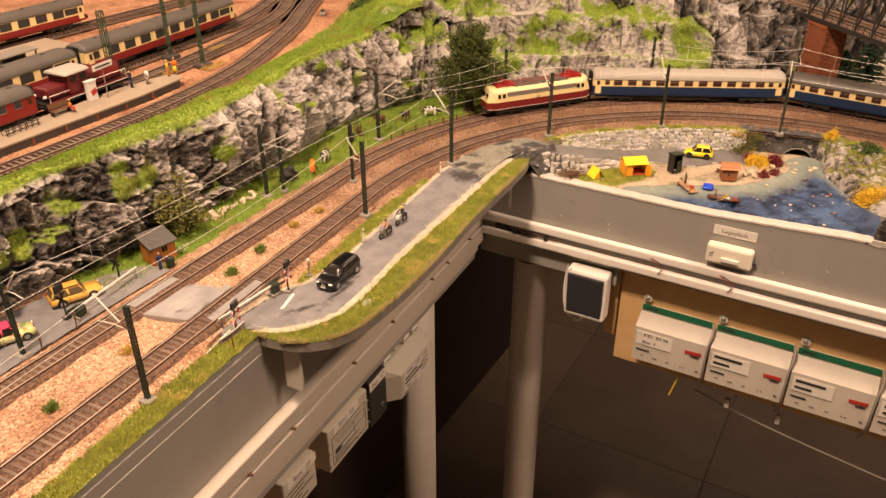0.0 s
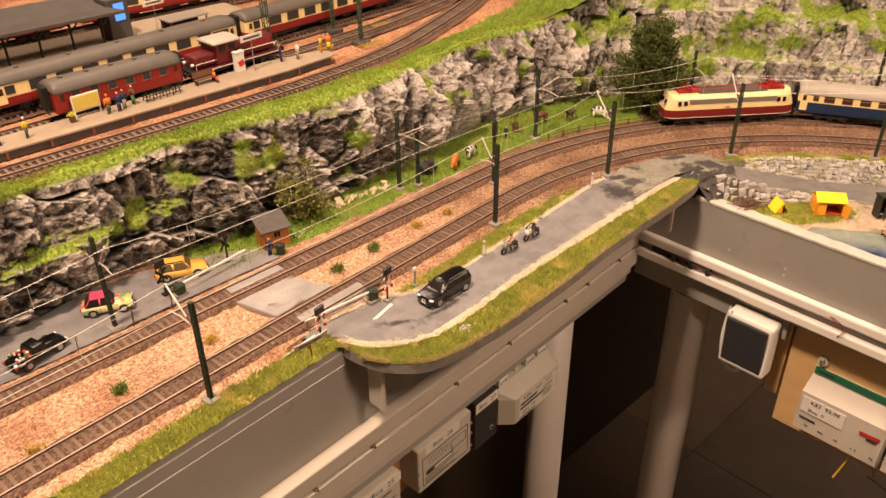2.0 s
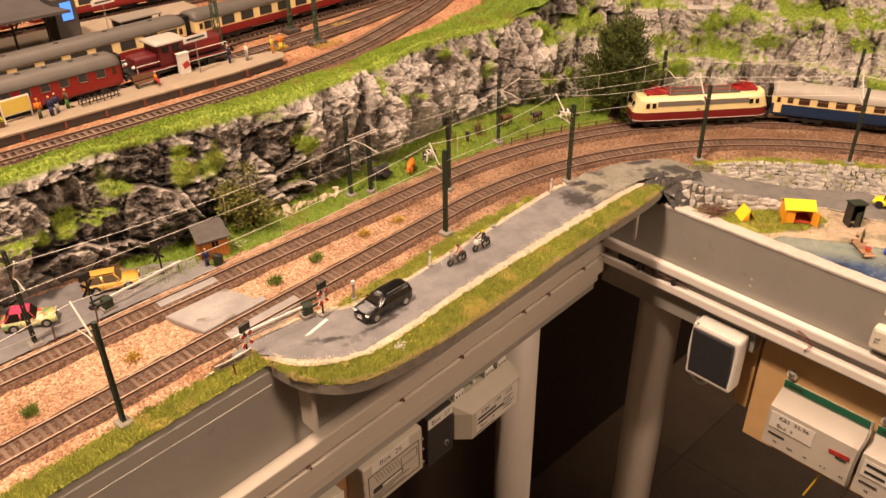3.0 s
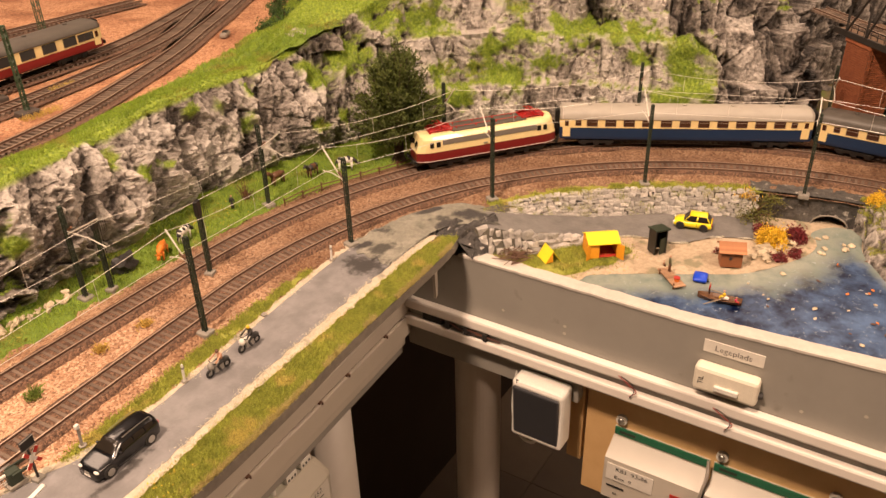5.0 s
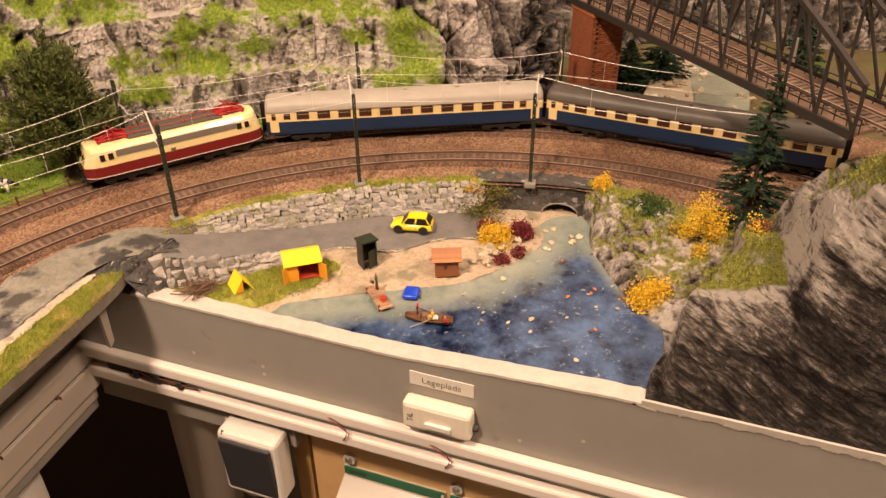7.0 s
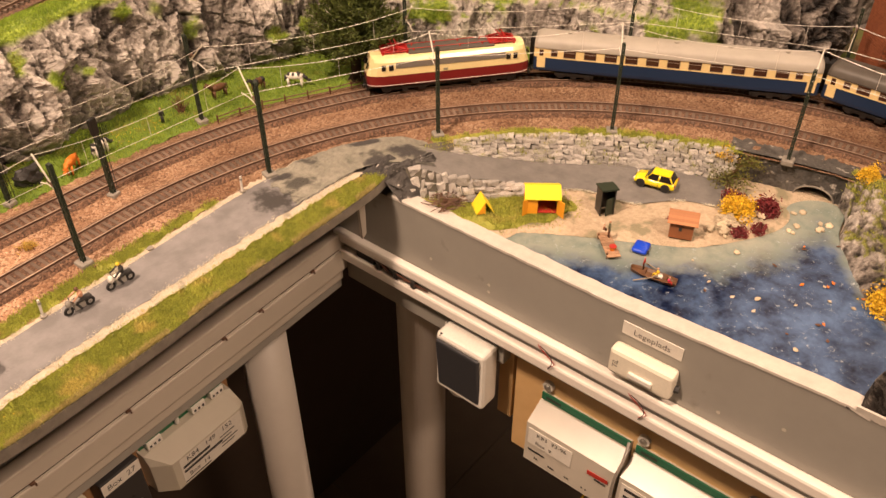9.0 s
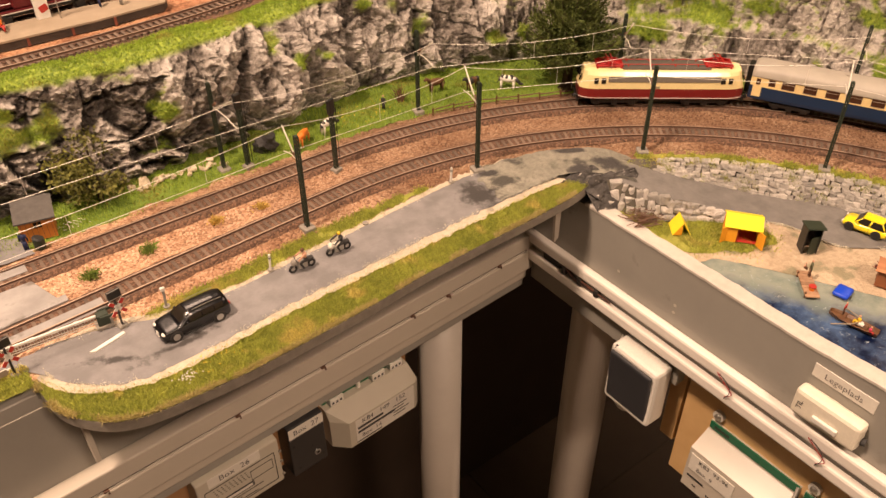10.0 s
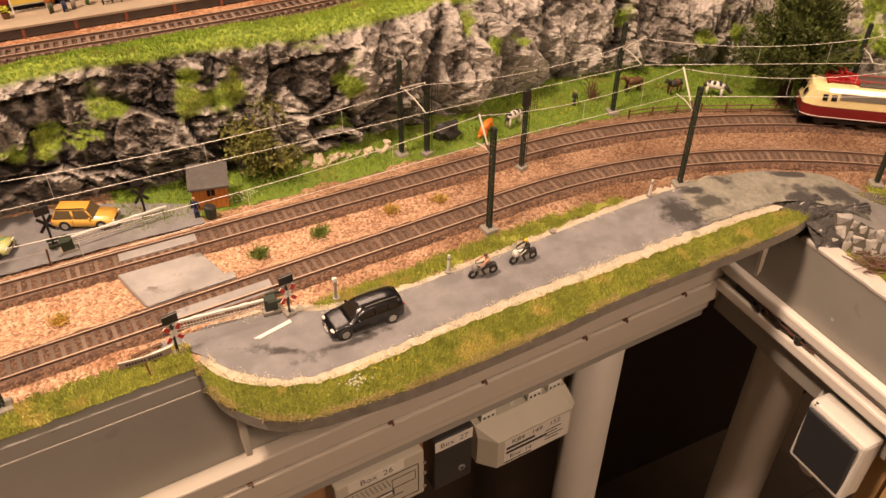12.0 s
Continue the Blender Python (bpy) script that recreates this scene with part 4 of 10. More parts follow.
def cliff():
    n = len(FOOT)
    grid, push, amp = [], [], []
    dist = 0.0
    NV, NT = 112, 20
    for i, f in enumerate(FOOT):
        a, b = FOOT[max(0, i - 19)], FOOT[min(n - 1, i + 19)]
        t = (b - a).normalized()
        out = Vector((-t.y, t.x, 0))
        w = max(0, min(1, (f.x - 0.02) / 0.22))
        w = w * w * (3 - 2 * w)
        H = (0.1065 + 0.0035 * noise.noise(f * 14)) * (1 - w) + (0.17 + 0.006 * noise.noise(f * 14)) * w
        back = 0.10 * (1 - w) + 0.2 * w
        row, pr, ar = [], [], []
        for j in range(NV + NT):
            if j < NV:
                v = j / (NV - 1)
                z = -0.006 + (H + 0.006) * v
                ter = 0.017 * w * math.floor(v * 3.1 + 0.3 * noise.noise(Vector((f.x * 9, f.y * 9, 5)))) if w > 0 else 0
                wl = max(0, min(1, (-0.47 - f.x) / 0.04))
                ter += 0.013 * wl * max(0, min(1, (v - 0.5 - 0.05 * noise.noise(f * 20)) / 0.035))
                sb = back * max(z, 0) * 0.75 + ter + 0.012 * (1 - w) * (v ** 3) + 0.011 * (1 - w) * max(0, 1 - v / 0.4)
                k = (0.03 - 0.009 * w - 0.008 * max(0, min(1, (-0.3 - f.x) / 0.1))) * min(1, 0.25 + v * 4) * (1 - 0.6 * max(0, v - 0.85) / 0.15)
            else:
                q = (j - NV + 1) / NT
                z = H + 0.002 * q * 8 * w
                sb = back * H * 0.75 + 0.012 * (1 - w) + (0.048 * w) + q * (0.03 + 0.095 * w)
                k = 0.010 * (1 - q) * (1 - w) + 0.02 * w
            p = f + out * sb
            p.z = z
            if p.x < 0.03 and j >= NV - 13:
                p.y = min(p.y, edge_y(p.x) + 0.0006 * (j - NV))
            row.append(p)
            d = (-out + Vector((0, 0, 0.25))).normalized() if j < NV else Vector((0, 0, 1))
            pr.append(d)
            ar.append(k)
        grid.append(row), push.append(pr), amp.append(ar)

    def mossy(p, nr, i, j):
        w = max(0, min(1, (p.x - 0.02) / 0.22))
        lumps = noise.fractal(p * 15 + Vector((4.3, 1.1, 9.2)), 1.0, 2.0, 3)
        fray = 0.5 * noise.noise(p * 60) + 0.3 * noise.noise(p * 150)
        m = 0.0
        if j > 23:
            m = max(m, (lumps - 0.5 + 0.22 * w) * 6 * (0.4 + 0.6 * min(1, max(0, nr[2] + 0.35))))
        for x, y, z, r in CUSHIONS:
            if abs(p.x - x) < 2.2 * r and abs(p.z - z) < 2.2 * r:
                r = r * (1.0 + 0.25 * w)
                d = math.sqrt((p.x - x) ** 2 + 0.4 * (p.y - y) ** 2 + 1.3 * (p.z - z) ** 2) / r
                m = max(m, 3.0 * (1.0 + 0.9 * fray - d) + 1.1 * w * (nr[2] - 0.2))
        if w > 0.3 and j < NV and p.z > 0.05:
            m = max(m, 3.5 * w * (nr[2] - 0.62 + 0.3 * lumps + 0.25 * fray))
        m -= 2.0 * max(0, min(1, (p.x - 0.365) / 0.03)) * (p.z < 0.13)
        if p.x < -0.48 and 0.05 < p.z < 0.066:
            m = max(m, 3.0 * (nr[2] - 0.45) + 1.3 * noise.noise(p * 30))
        hang = 9 + 6 * max(0, min(1, (-0.25 - p.x) / 0.1)) + 12 * max(0, min(1, (-0.47 - p.x) / 0.04)) + 19 * noise.noise(Vector((p.x * 21, p.y * 21, 1.7))) + 8 * fray
        if j >= NV - hang:
            m += 1.0 + 0.25 * (j - NV + 3)
        return max(0.0, min(1.0, m))

    # tone put into the colour by place: darker far west and past x 0.37
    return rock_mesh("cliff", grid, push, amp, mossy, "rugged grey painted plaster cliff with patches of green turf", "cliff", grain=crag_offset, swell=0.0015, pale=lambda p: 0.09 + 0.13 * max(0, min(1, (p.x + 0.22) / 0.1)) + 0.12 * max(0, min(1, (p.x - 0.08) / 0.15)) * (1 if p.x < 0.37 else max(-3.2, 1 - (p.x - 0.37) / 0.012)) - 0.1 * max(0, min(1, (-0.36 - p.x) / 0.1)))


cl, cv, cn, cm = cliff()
rs = np.random.RandomState(5)


def scatter_on(v, nr, weight, count, jitter):
    w = weight / weight.sum()
    idx = rs.choice(len(v), count, p=w)
    return v[idx] + rs.normal(0, jitter, (count, 3)) * np.array([1, 1, 0.25]), nr[idx]


sel = (cm > 0.55) & (cv[:, 1] > -0.35)
pp, nn = scatter_on(cv[sel], cn[sel], cm[sel], 120000, 0.001)
blades("cliff_grass", pp, nn, 0.0023, 0.0006, M["blade_bright"], "short bright green grass growing on the rock ledges")
# verge grass
def on_sheet(ob, count):
    me = bpy.data.objects[ob].data
    me.calc_loop_triangles()
    tri = np.array([t.vertices[:] for t in me.loop_triangles])
    v = np.empty(len(me.vertices) * 3)
    me.vertices.foreach_get("co", v)
    v = v.reshape(-1, 3)
    a, b, c = v[tri[:, 0]], v[tri[:, 1]], v[tri[:, 2]]
    area = np.linalg.norm(np.cross(b - a, c - a), axis=1)
    i = rs.choice(len(tri), count, p=area / area.sum())
    r1, r2 = np.sqrt(rs.rand(count, 1)), rs.rand(count, 1)
    return a[i] * (1 - r1) + b[i] * r1 * (1 - r2) + c[i] * r1 * r2


UP = np.array([[0, 0, 1.0]])
for nm, k, ln, mt in (("grass_verge_base", 70000, 0.0026, "blade"), ("grass_strip_fascia", 26000, 0.0034, "blade"), ("grass_strip_near_track", 15000, 0.0022, "blade"), ("meadow", 60000, 0.0032, "blade_bright")):
    pts = on_sheet(nm, k)
    dens = np.array([noise.noise(Vector(p) * 60) for p in pts])
    pts = pts[dens > (-0.3 if nm == "grass_strip_near_track" else -0.9)]
    pts[:, :2] += rs.normal(0, {"meadow": 0.003, "grass_strip_near_track": 0.0022, "grass_strip_fascia": 0.0008}.get(nm, 0.0004), (len(pts), 2))
    blades(nm.replace("_base", "").replace("grass_", "") + "_grass", pts, np.repeat(UP, len(pts), 0), ln, 0.00045, M[mt], "loose static grass fibres on the ground")

# loose pale crumbs along both edges of the road
def crumbs(name, line, count, wide, shift, z, label):
    sv_ = np.array([tuple(p) for p in line])
    i = rs.randint(0, len(sv_) - 1, count)
    f = rs.rand(count, 1)
    c = sv_[i] * (1 - f) + sv_[i + 1] * f
    c[:, 1] += shift + rs.normal(0, wide, count)
    c[:, 2] = z
    keep = np.array([noise.noise(Vector(q) * 70) for q in c]) > -0.15
    c = c[keep]
    r = rs.uniform(0.0002, 0.00055, (len(c), 1, 1))
    tet = np.array([[1, 0, -0.4], [-0.5, 0.87, -0.4], [-0.5, -0.87, -0.4], [0.1, 0.0, 0.9]])
    v = c[:, None, :] + r * (tet[None] + rs.normal(0, 0.25, (len(c), 4, 3)))
    me = bpy.data.meshes.new(name)
    me.from_pydata(v.reshape(-1, 3).tolist(), [], [[4 * k + a for a in t] for k in range(len(c)) for t in ((0, 1, 3), (1, 2, 3), (2, 0, 3))])
    me.materials.append(M["crumb"])
    tagged(new(name, me), label, "gravel", "", "stuff")


M["crumb"] = material("pale_sand_crumbs", (0.46, 0.42, 0.32), (0.72, 0.67, 0.53), scale=300, rough=0.9, bump=0, random_tint=0.3, island=True)
crumbs("shoulder_crumbs", ROAD_IN, 3600, 0.0024, -0.0015, 0.0024, "loose pale sand crumbs along the road edge")
crumbs("shoulder_crumbs", ROAD_OUT, 2200, 0.002, 0.0015, 0.0024, "loose pale sand crumbs beside the track side of the road")
crumbs("lane_crumbs", [polar(lane_r(a), a) for a in range(30, 74)], 1800, 0.0022, -0.001, -0.0222, "loose pale crumbs along the lake lane")
# straw coloured fringe along the shelf's edge
M["straw_blade"] = material("straw_grass_fringe", (0.36, 0.29, 0.08), (0.66, 0.56, 0.24), scale=160, rough=0.8, bump=0, random_tint=0.3, island=True)
k = 22000
idx = rs.randint(0, len(SHELF) - 1, k)
fr = rs.rand(k, 1)
sv = np.array([tuple(p) for p in SHELF])
pts = sv[idx] * (1 - fr) + sv[idx + 1] * fr + np.stack([rs.normal(0, 0.0012, k), np.abs(rs.normal(0, 0.0018, k)), np.full(k, 0.0004)], 1)
dens = np.array([noise.noise(Vector(p) * 45) for p in pts])
pts = pts[dens > -0.2]
blades("verge_fringe", pts, np.repeat(np.array([[0, -0.9, 0.3]]), len(pts), 0), 0.0038, 0.0004, M["straw_blade"], "straw coloured grass fringe along the shelf edge")

# ---- lake side ----
def camp_sheet(name, ctrl, z, mat, label, category, inset=0.0, bumpy=0.0008):
    """A filled outline with a fine grid over it."""
    out = smooth_line([(x, y, 0) for x, y in ctrl + [ctrl[0]]], 0.004)[:-1]
    bm = bmesh.new()
    bm.faces.new([bm.verts.new(p) for p in out])
    bmesh.ops.triangulate(bm, faces=bm.faces[:])
    for _ in range(3):
        bmesh.ops.subdivide_edges(bm, edges=[e for e in bm.edges if e.calc_length() > 0.006], cuts=1)
        bmesh.ops.triangulate(bm, faces=bm.faces[:])
    for v in bm.verts:
        v.co.z = z + bumpy * noise.noise(v.co * 110)
    bmesh.ops.recalc_face_normals(bm, faces=bm.faces)
    if sum(f.normal.z for f in bm.faces) < 0:
        bmesh.ops.reverse_faces(bm, faces=bm.faces)
    return solid(name, bm, mat, label, category, kind="structure", smooth=True)


bm = bmesh.new()
prism(bm, [(0.012, -0.0), (0.09, 0.0), (0.15, -0.03), (0.21, -0.09), (0.265, -0.19), (0.275, -0.33), (0.16, -0.42), (0.012, -0.42)], -0.05, -0.0275)
solid("lake_bed", bm, M["sand"], "sandy board under the camp and the lake", "ground", kind="structure")
camp_sheet("camp_ground", [(0.013, 0.0), (0.05, -0.005), (0.09, -0.045), (0.125, -0.1), (0.16, -0.16), (0.2, -0.25), (0.205, -0.285), (0.17, -0.29), (0.11, -0.252), (0.082, -0.21), (0.057, -0.165), (0.032, -0.125), (0.013, -0.108)], -0.0237, M["sand"], "sandy ground of the lake side camp", "ground")
camp_sheet("camp_lawn", [(0.014, -0.02), (0.03, -0.038), (0.06, -0.06), (0.084, -0.096), (0.096, -0.13), (0.088, -0.143), (0.076, -0.136), (0.058, -0.135), (0.046, -0.122), (0.032, -0.116), (0.014, -0.094)], -0.0232, M["turf"], "thin lawn round the tents", "turf")
SHORE = [(0.0122, -0.1), (0.035, -0.122), (0.055, -0.155), (0.078, -0.195), (0.1, -0.235), (0.14, -0.268), (0.185, -0.285), (0.215, -0.284), (0.236, -0.3), (0.234, -0.325), (0.19, -0.335), (0.13, -0.375), (0.1, -0.405), (0.05, -0.412), (0.0122, -0.408), (0.0122, -0.3), (0.0122, -0.2)]
lake = camp_sheet("lake", SHORE, -0.0241, None, "deep blue painted lake with pale shallows and white flecks", "water", bumpy=0.0003)
far = smooth_line([(x, y, 0) for x, y in [(-0.02, -0.08)] + SHORE[:9]], 0.003)
near_bank = smooth_line([(x, y, 0) for x, y in SHORE[8:13]], 0.003)
at = lake.data.attributes.new("depth", "FLOAT", "POINT")
vals = []
for v in lake.data.vertices:
    p = Vector((v.co.x, v.co.y, 0))
    d = min((p - q).length for q in far)
    e = min((p - q).length for q in near_bank)
    vals.append(max(0.0, min(1.0, (d - 0.01) / 0.05)) * max(0.0, min(1.0, (e + 0.006) / 0.02)))
at.data.foreach_set("value", vals)


def water_material(name):
    m = material(name, (0.002, 0.006, 0.028), (0.085, 0.145, 0.275), scale=50, rough=0.3, bump=0.4, bump_scale=170, depth=0.0008, coat=0.05, spread=0.115)
    n, ln = m.node_tree.nodes, m.node_tree.links.new
    b = n["Principled BSDF"]
    b.inputs["Specular IOR Level"].default_value = 0.2
    deep = b.inputs["Base Color"].links[0].from_socket
    tc = n.new("ShaderNodeTexCoord")
    at_ = n.new("ShaderNodeAttribute")
    at_.attribute_name = "depth"
    nz = n.new("ShaderNodeTexNoise")
    nz.inputs["Scale"].default_value, nz.inputs["Detail"].default_value, nz.inputs["Roughness"].default_value = 34, 8, 0.72
    ln(tc.outputs["Object"], nz.inputs["Vector"])
    k = n.new("ShaderNodeMath")
    k.operation = "MULTIPLY_ADD"
    k.inputs[1].default_value = 1.5
    ln(nz.outputs["Fac"], k.inputs[0])
    k2 = n.new("ShaderNodeMath")
    k2.operation = "MULTIPLY_ADD"
    k2.inputs[1].default_value, k2.inputs[2].default_value = 1.05, -0.78
    ln(at_.outputs["Fac"], k2.inputs[0])
    ln(k2.outputs[0], k.inputs[2])
    r = n.new("ShaderNodeValToRGB")
    r.color_ramp.elements[0].position, r.color_ramp.elements[1].position = 0.2, 0.75
    ln(k.outputs[0], r.inputs[0])
    sh = n.new("ShaderNodeValToRGB")
    sh.color_ramp.elements[0].position, sh.color_ramp.elements[0].color = 0.3, (0.14, 0.19, 0.17, 1)
    sh.color_ramp.elements[1].position, sh.color_ramp.elements[1].color = 0.7, (0.36, 0.37, 0.3, 1)
    ln(nz.outputs["Fac"], sh.inputs[0])
    mx = n.new("ShaderNodeMixRGB")
    ln(r.outputs[0], mx.inputs[0])
    ln(sh.outputs[0], mx.inputs[1])
    ln(deep, mx.inputs[2])
    fl = n.new("ShaderNodeTexNoise")
    fl.inputs["Scale"].default_value, fl.inputs["Detail"].default_value, fl.inputs["Roughness"].default_value = 150, 7, 0.85
    ln(tc.outputs["Object"], fl.inputs["Vector"])
    fr = n.new("ShaderNodeValToRGB")
    fr.color_ramp.elements[0].position, fr.color_ramp.elements[1].position = 0.59, 0.66
    ln(fl.outputs["Fac"], fr.inputs[0])
    mz = n.new("ShaderNodeMixRGB")
    mz.inputs[2].default_value = (0.42, 0.47, 0.48, 1)
    ln(fr.outputs[0], mz.inputs[0])
    ln(mx.outputs[0], mz.inputs[1])
    ln(mz.outputs[0], b.inputs["Base Color"])
    return m


lake.data.materials.clear()
lake.data.materials.append(water_material("painted_lake_water"))
pts = on_sheet("camp_lawn", 11000)
dens = np.array([noise.noise(Vector(p) * 60) for p in pts])
pts = pts[dens > -0.35]
pts[:, :2] += rs.normal(0, 0.006, (len(pts), 2)) * (rs.rand(len(pts), 1) < 0.5)
pts = pts[pts[:, 0] > 0.0135]
blades("camp_lawn_grass", pts, np.repeat(UP, len(pts), 0), 0.0024, 0.0005, M["blade"], "short green static grass on the lawn")


# ---- stone walls ----
def stone_wall(name, r_top, r_base, a0, a1, ztop, zbase, rows, label):
    """A battered wall of rough courses round the inside of the bend."""
    w = thing(name, label, "wall", kind="structure")
    bm = bmesh.new()
    angs = [a0 + (a1 - a0) * i / 60 for i in range(61)]
    strip_between(bm, [polar(r_base(a), a) + Vector((0, 0, zbase(a) - 0.002)) for a in angs], [polar(r_top(a), a) + Vector((0, 0, ztop(a))) for a in angs])
    part("mortar", bm, M["mortar"], w)
    kinds = []
    for k in range(10):
        b = bmesh.new()
        box(b, (0, 0, 0), (1, 1, 1))
        bmesh.ops.bevel(b, geom=b.edges[:], offset=0.13, segments=1, affect="EDGES")
        for v in b.verts:
            v.co += noise.noise_vector(v.co * 1.9 + Vector((k * 7.0, 0, 0))) * 0.3
        kinds.append(mesh_of("stone", b, M["stone"]))
    for r in range(rows):
        a = a0 + rand(0, 1)
        while a < a1:
            h_all = ztop(a) - zbase(a)
            hr = h_all / rows
            wd = rand(0.0036, 0.0105)
            da = math.degrees(wd / 0.4)
            t = (r + 0.5) / rows
            p = polar(r_base(a) + (r_top(a) - r_base(a)) * t, a + da / 2)
            if hr > 0.0014:
                ob = part("stone", kinds[random.randrange(10)], None, w)
                ob.matrix_basis = Matrix.LocRotScale((p.x, p.y, zbase(a) + hr * (r + 0.5 + 0.28 * noise.noise(Vector((a * 0.5, r, 0)))) + rand(-0.0008, 0.0008)), Euler((rand(-0.12, 0.12), rand(-0.18, 0.18), radians(-a + rand(-8, 8)))), (wd * rand(0.82, 1.05), rand(0.0042, 0.0075), hr * rand(0.8, 1.25)))
            a += da
    return w


def zroad(a):
    t = max(0, min(1, (a - 28) / 24))
    return -0.0245 * t * t * (3 - 2 * t)


stone_wall("stone_wall_upper", lambda a: 0.4115, lambda a: 0.399, 31, 73, lambda a: 0.0022, lambda a: zroad(a), 6, "retaining wall of rough grey stones below the track")
stone_wall("stone_wall_lower", lambda a: lane_r(a) - 0.0005, lambda a: lane_r(a) - 0.008, 28.5, 50, lambda a: 0.003 + ramp_z(polar(0.37, a)), lambda a: -0.0235, 3, "low wall of rough grey stones beside the lane")

# moss in the joints of the retaining wall
pts = []
for k in range(46):
    a, t = rand(33, 72), rand(0.12, 0.95)
    for _ in range(int(rand(10, 46))):
        aa, tt = a + random.gauss(0, 0.5), t + random.gauss(0, 0.07)
        p = polar(0.3955 + 0.0125 * tt, aa)
        pts.append((p.x, p.y, zroad(aa) + (0.002 - zroad(aa)) * tt))
blades("wall_moss", np.array(pts), np.repeat(UP, len(pts), 0), 0.0018, 0.0005, M["blade"], "olive moss in the joints of the stone wall", category="moss")

# grass on top of the retaining wall
sheet("grass_strip_wall", [polar(0.4105 + 0.0008 * math.sin(a), a) for a in range(34, 75)], [polar(0.421 + 0.005 * noise.noise(Vector((a * 0.7, 0, 0))), a) for a in range(34, 75)], 0.0013, M["turf"], "thin grass between the stone wall and the track", "turf", cross=3)
pts = on_sheet("grass_strip_wall", 9000)
dens = np.array([noise.noise(Vector(p) * 70) for p in pts])
pts = pts[dens > 0.0]
pts[:, :2] += rs.normal(0, 0.0025, (len(pts), 2))
blades("strip_wall_grass", pts, np.repeat(UP, len(pts), 0), 0.0028, 0.00055, M["blade"], "yellow-green grass fibres above the stone wall")


# ---- black painted rocks at the corner of the boards ----
M["flecked"] = material("black_white_flecked_filler", (0.012, 0.011, 0.01), (0.12, 0.11, 0.1), scale=210, rough=0.7, bump=1.0, bump_scale=500, depth=0.002, spread=0.18, spots=(0.62, 0.58, 0.52), spot_scale=190, spot_edge=0.64)
def corner_rock():
    grid, push, amp = [], [], []
    for i in range(44):
        u = i / 43
        row, pr, ar = [], [], []
        for j in range(40):
            v = j / 39
            p = Vector((-0.012 + 0.062 * u + 0.012 * v, 0.012 - 0.034 * v - 0.018 * u, 0))
            rim = math.sin(math.pi * u) * math.sin(math.pi * v)
            p.z = 0.001 - 0.023 * max(0, min(1, (v - 0.35) / 0.5)) - 0.004 * u + 0.003 * rim
            row.append(p)
            pr.append(Vector((0.1, -0.4, 0.9)).normalized())
            ar.append(0.011 * min(1, rim * 2.5))
        grid.append(row), push.append(pr), amp.append(ar)
    return rock_mesh("corner_rock", grid, push, amp, lambda p, nr, i, j: 0.0, "black and white flecked plaster rocks at the corner", "rock", mat="flecked")


corner_rock()


def corner_filler():
    """Black, white flecked filler where the road bends down to the lane."""
    grid, push, amp = [], [], []
    for i in range(64):
        u = i / 63
        row, pr, ar = [], [], []
        for j in range(44):
            v = j / 43
            a, b = Vector((-0.02, 0.016, 0)).lerp(Vector((0.034, 0.036, 0)), u), Vector((0.0, -0.015, 0)).lerp(Vector((0.05, -0.004, 0)), u)
            p = a.lerp(b, v)
            rim = min(1, 4 * min(u, 1 - u, v, 1 - v) * (1.2 + noise.noise(Vector((u * 9, v * 9, 2)))))
            p.z = 0.0052 - 0.016 * max(0, v - 0.4) - 0.005 * (1 - rim) - 0.004 * u
            row.append(p)
            pr.append(Vector((0, -0.2, 1)).normalized())
            ar.append(0.0042 * rim)
        grid.append(row), push.append(pr), amp.append(ar)
    return rock_mesh("corner_filler", grid, push, amp, lambda p, nr, i, j: 0.0, "black and white flecked rough filler on the road bend", "filler", mat="flecked", grain=lambda p, k: rock_offset(p * 1.8, k))


corner_filler()

# ---- upper station level ----
UZ = 0.108
bm = bmesh.new()
N = 60
vs = [[bm.verts.new((-1.0 + 1.6 * i / N, edge_y(-1.0 + 1.6 * i / N) + 0.001 + 0.85 * j / 30, UZ - 0.0012 + 0.0012 * noise.noise(Vector((i * 0.9, j * 0.9, 2))))) for j in range(31)] for i in range(N + 1)]
for a, b in zip(vs, vs[1:]):
    for j in range(30):
        bm.faces.new((a[j], b[j], b[j + 1], a[j + 1]))
solid("ground_station", bm, M["ballast_up"], "brown gravel ground of the upper station", "ground", kind="structure", smooth=True)


class Curve:
    def __init__(self, ctrl):
        self.p = smooth_line([(x, y, 0) for x, y in ctrl], 0.004)
        self.length = 0.004 * (len(self.p) - 1)

    def at(self, s, off=0.0, z=0.0):
        k = max(0, min(len(self.p) - 2, int(s / 0.004)))
        a, b = self.p[k], self.p[k + 1]
        q = a.lerp(b, (s - 0.004 * k) / 0.004)
        t = (self.p[min(k + 3, len(self.p) - 1)] - self.p[max(0, k - 2)]).normalized()
        return Vector((q.x - t.y * off, q.y + t.x * off, z))

    def heading(self, s):
        k = max(0, min(len(self.p) - 2, int(s / 0.004)))
        t = self.p[min(k + 3, len(self.p) - 1)] - self.p[max(0, k - 2)]
        return math.degrees(math.atan2(t.y, t.x))

    def find_x(self, x):
        return min(range(len(self.p)), key=lambda k: abs(self.p[k].x - x)) * 0.004


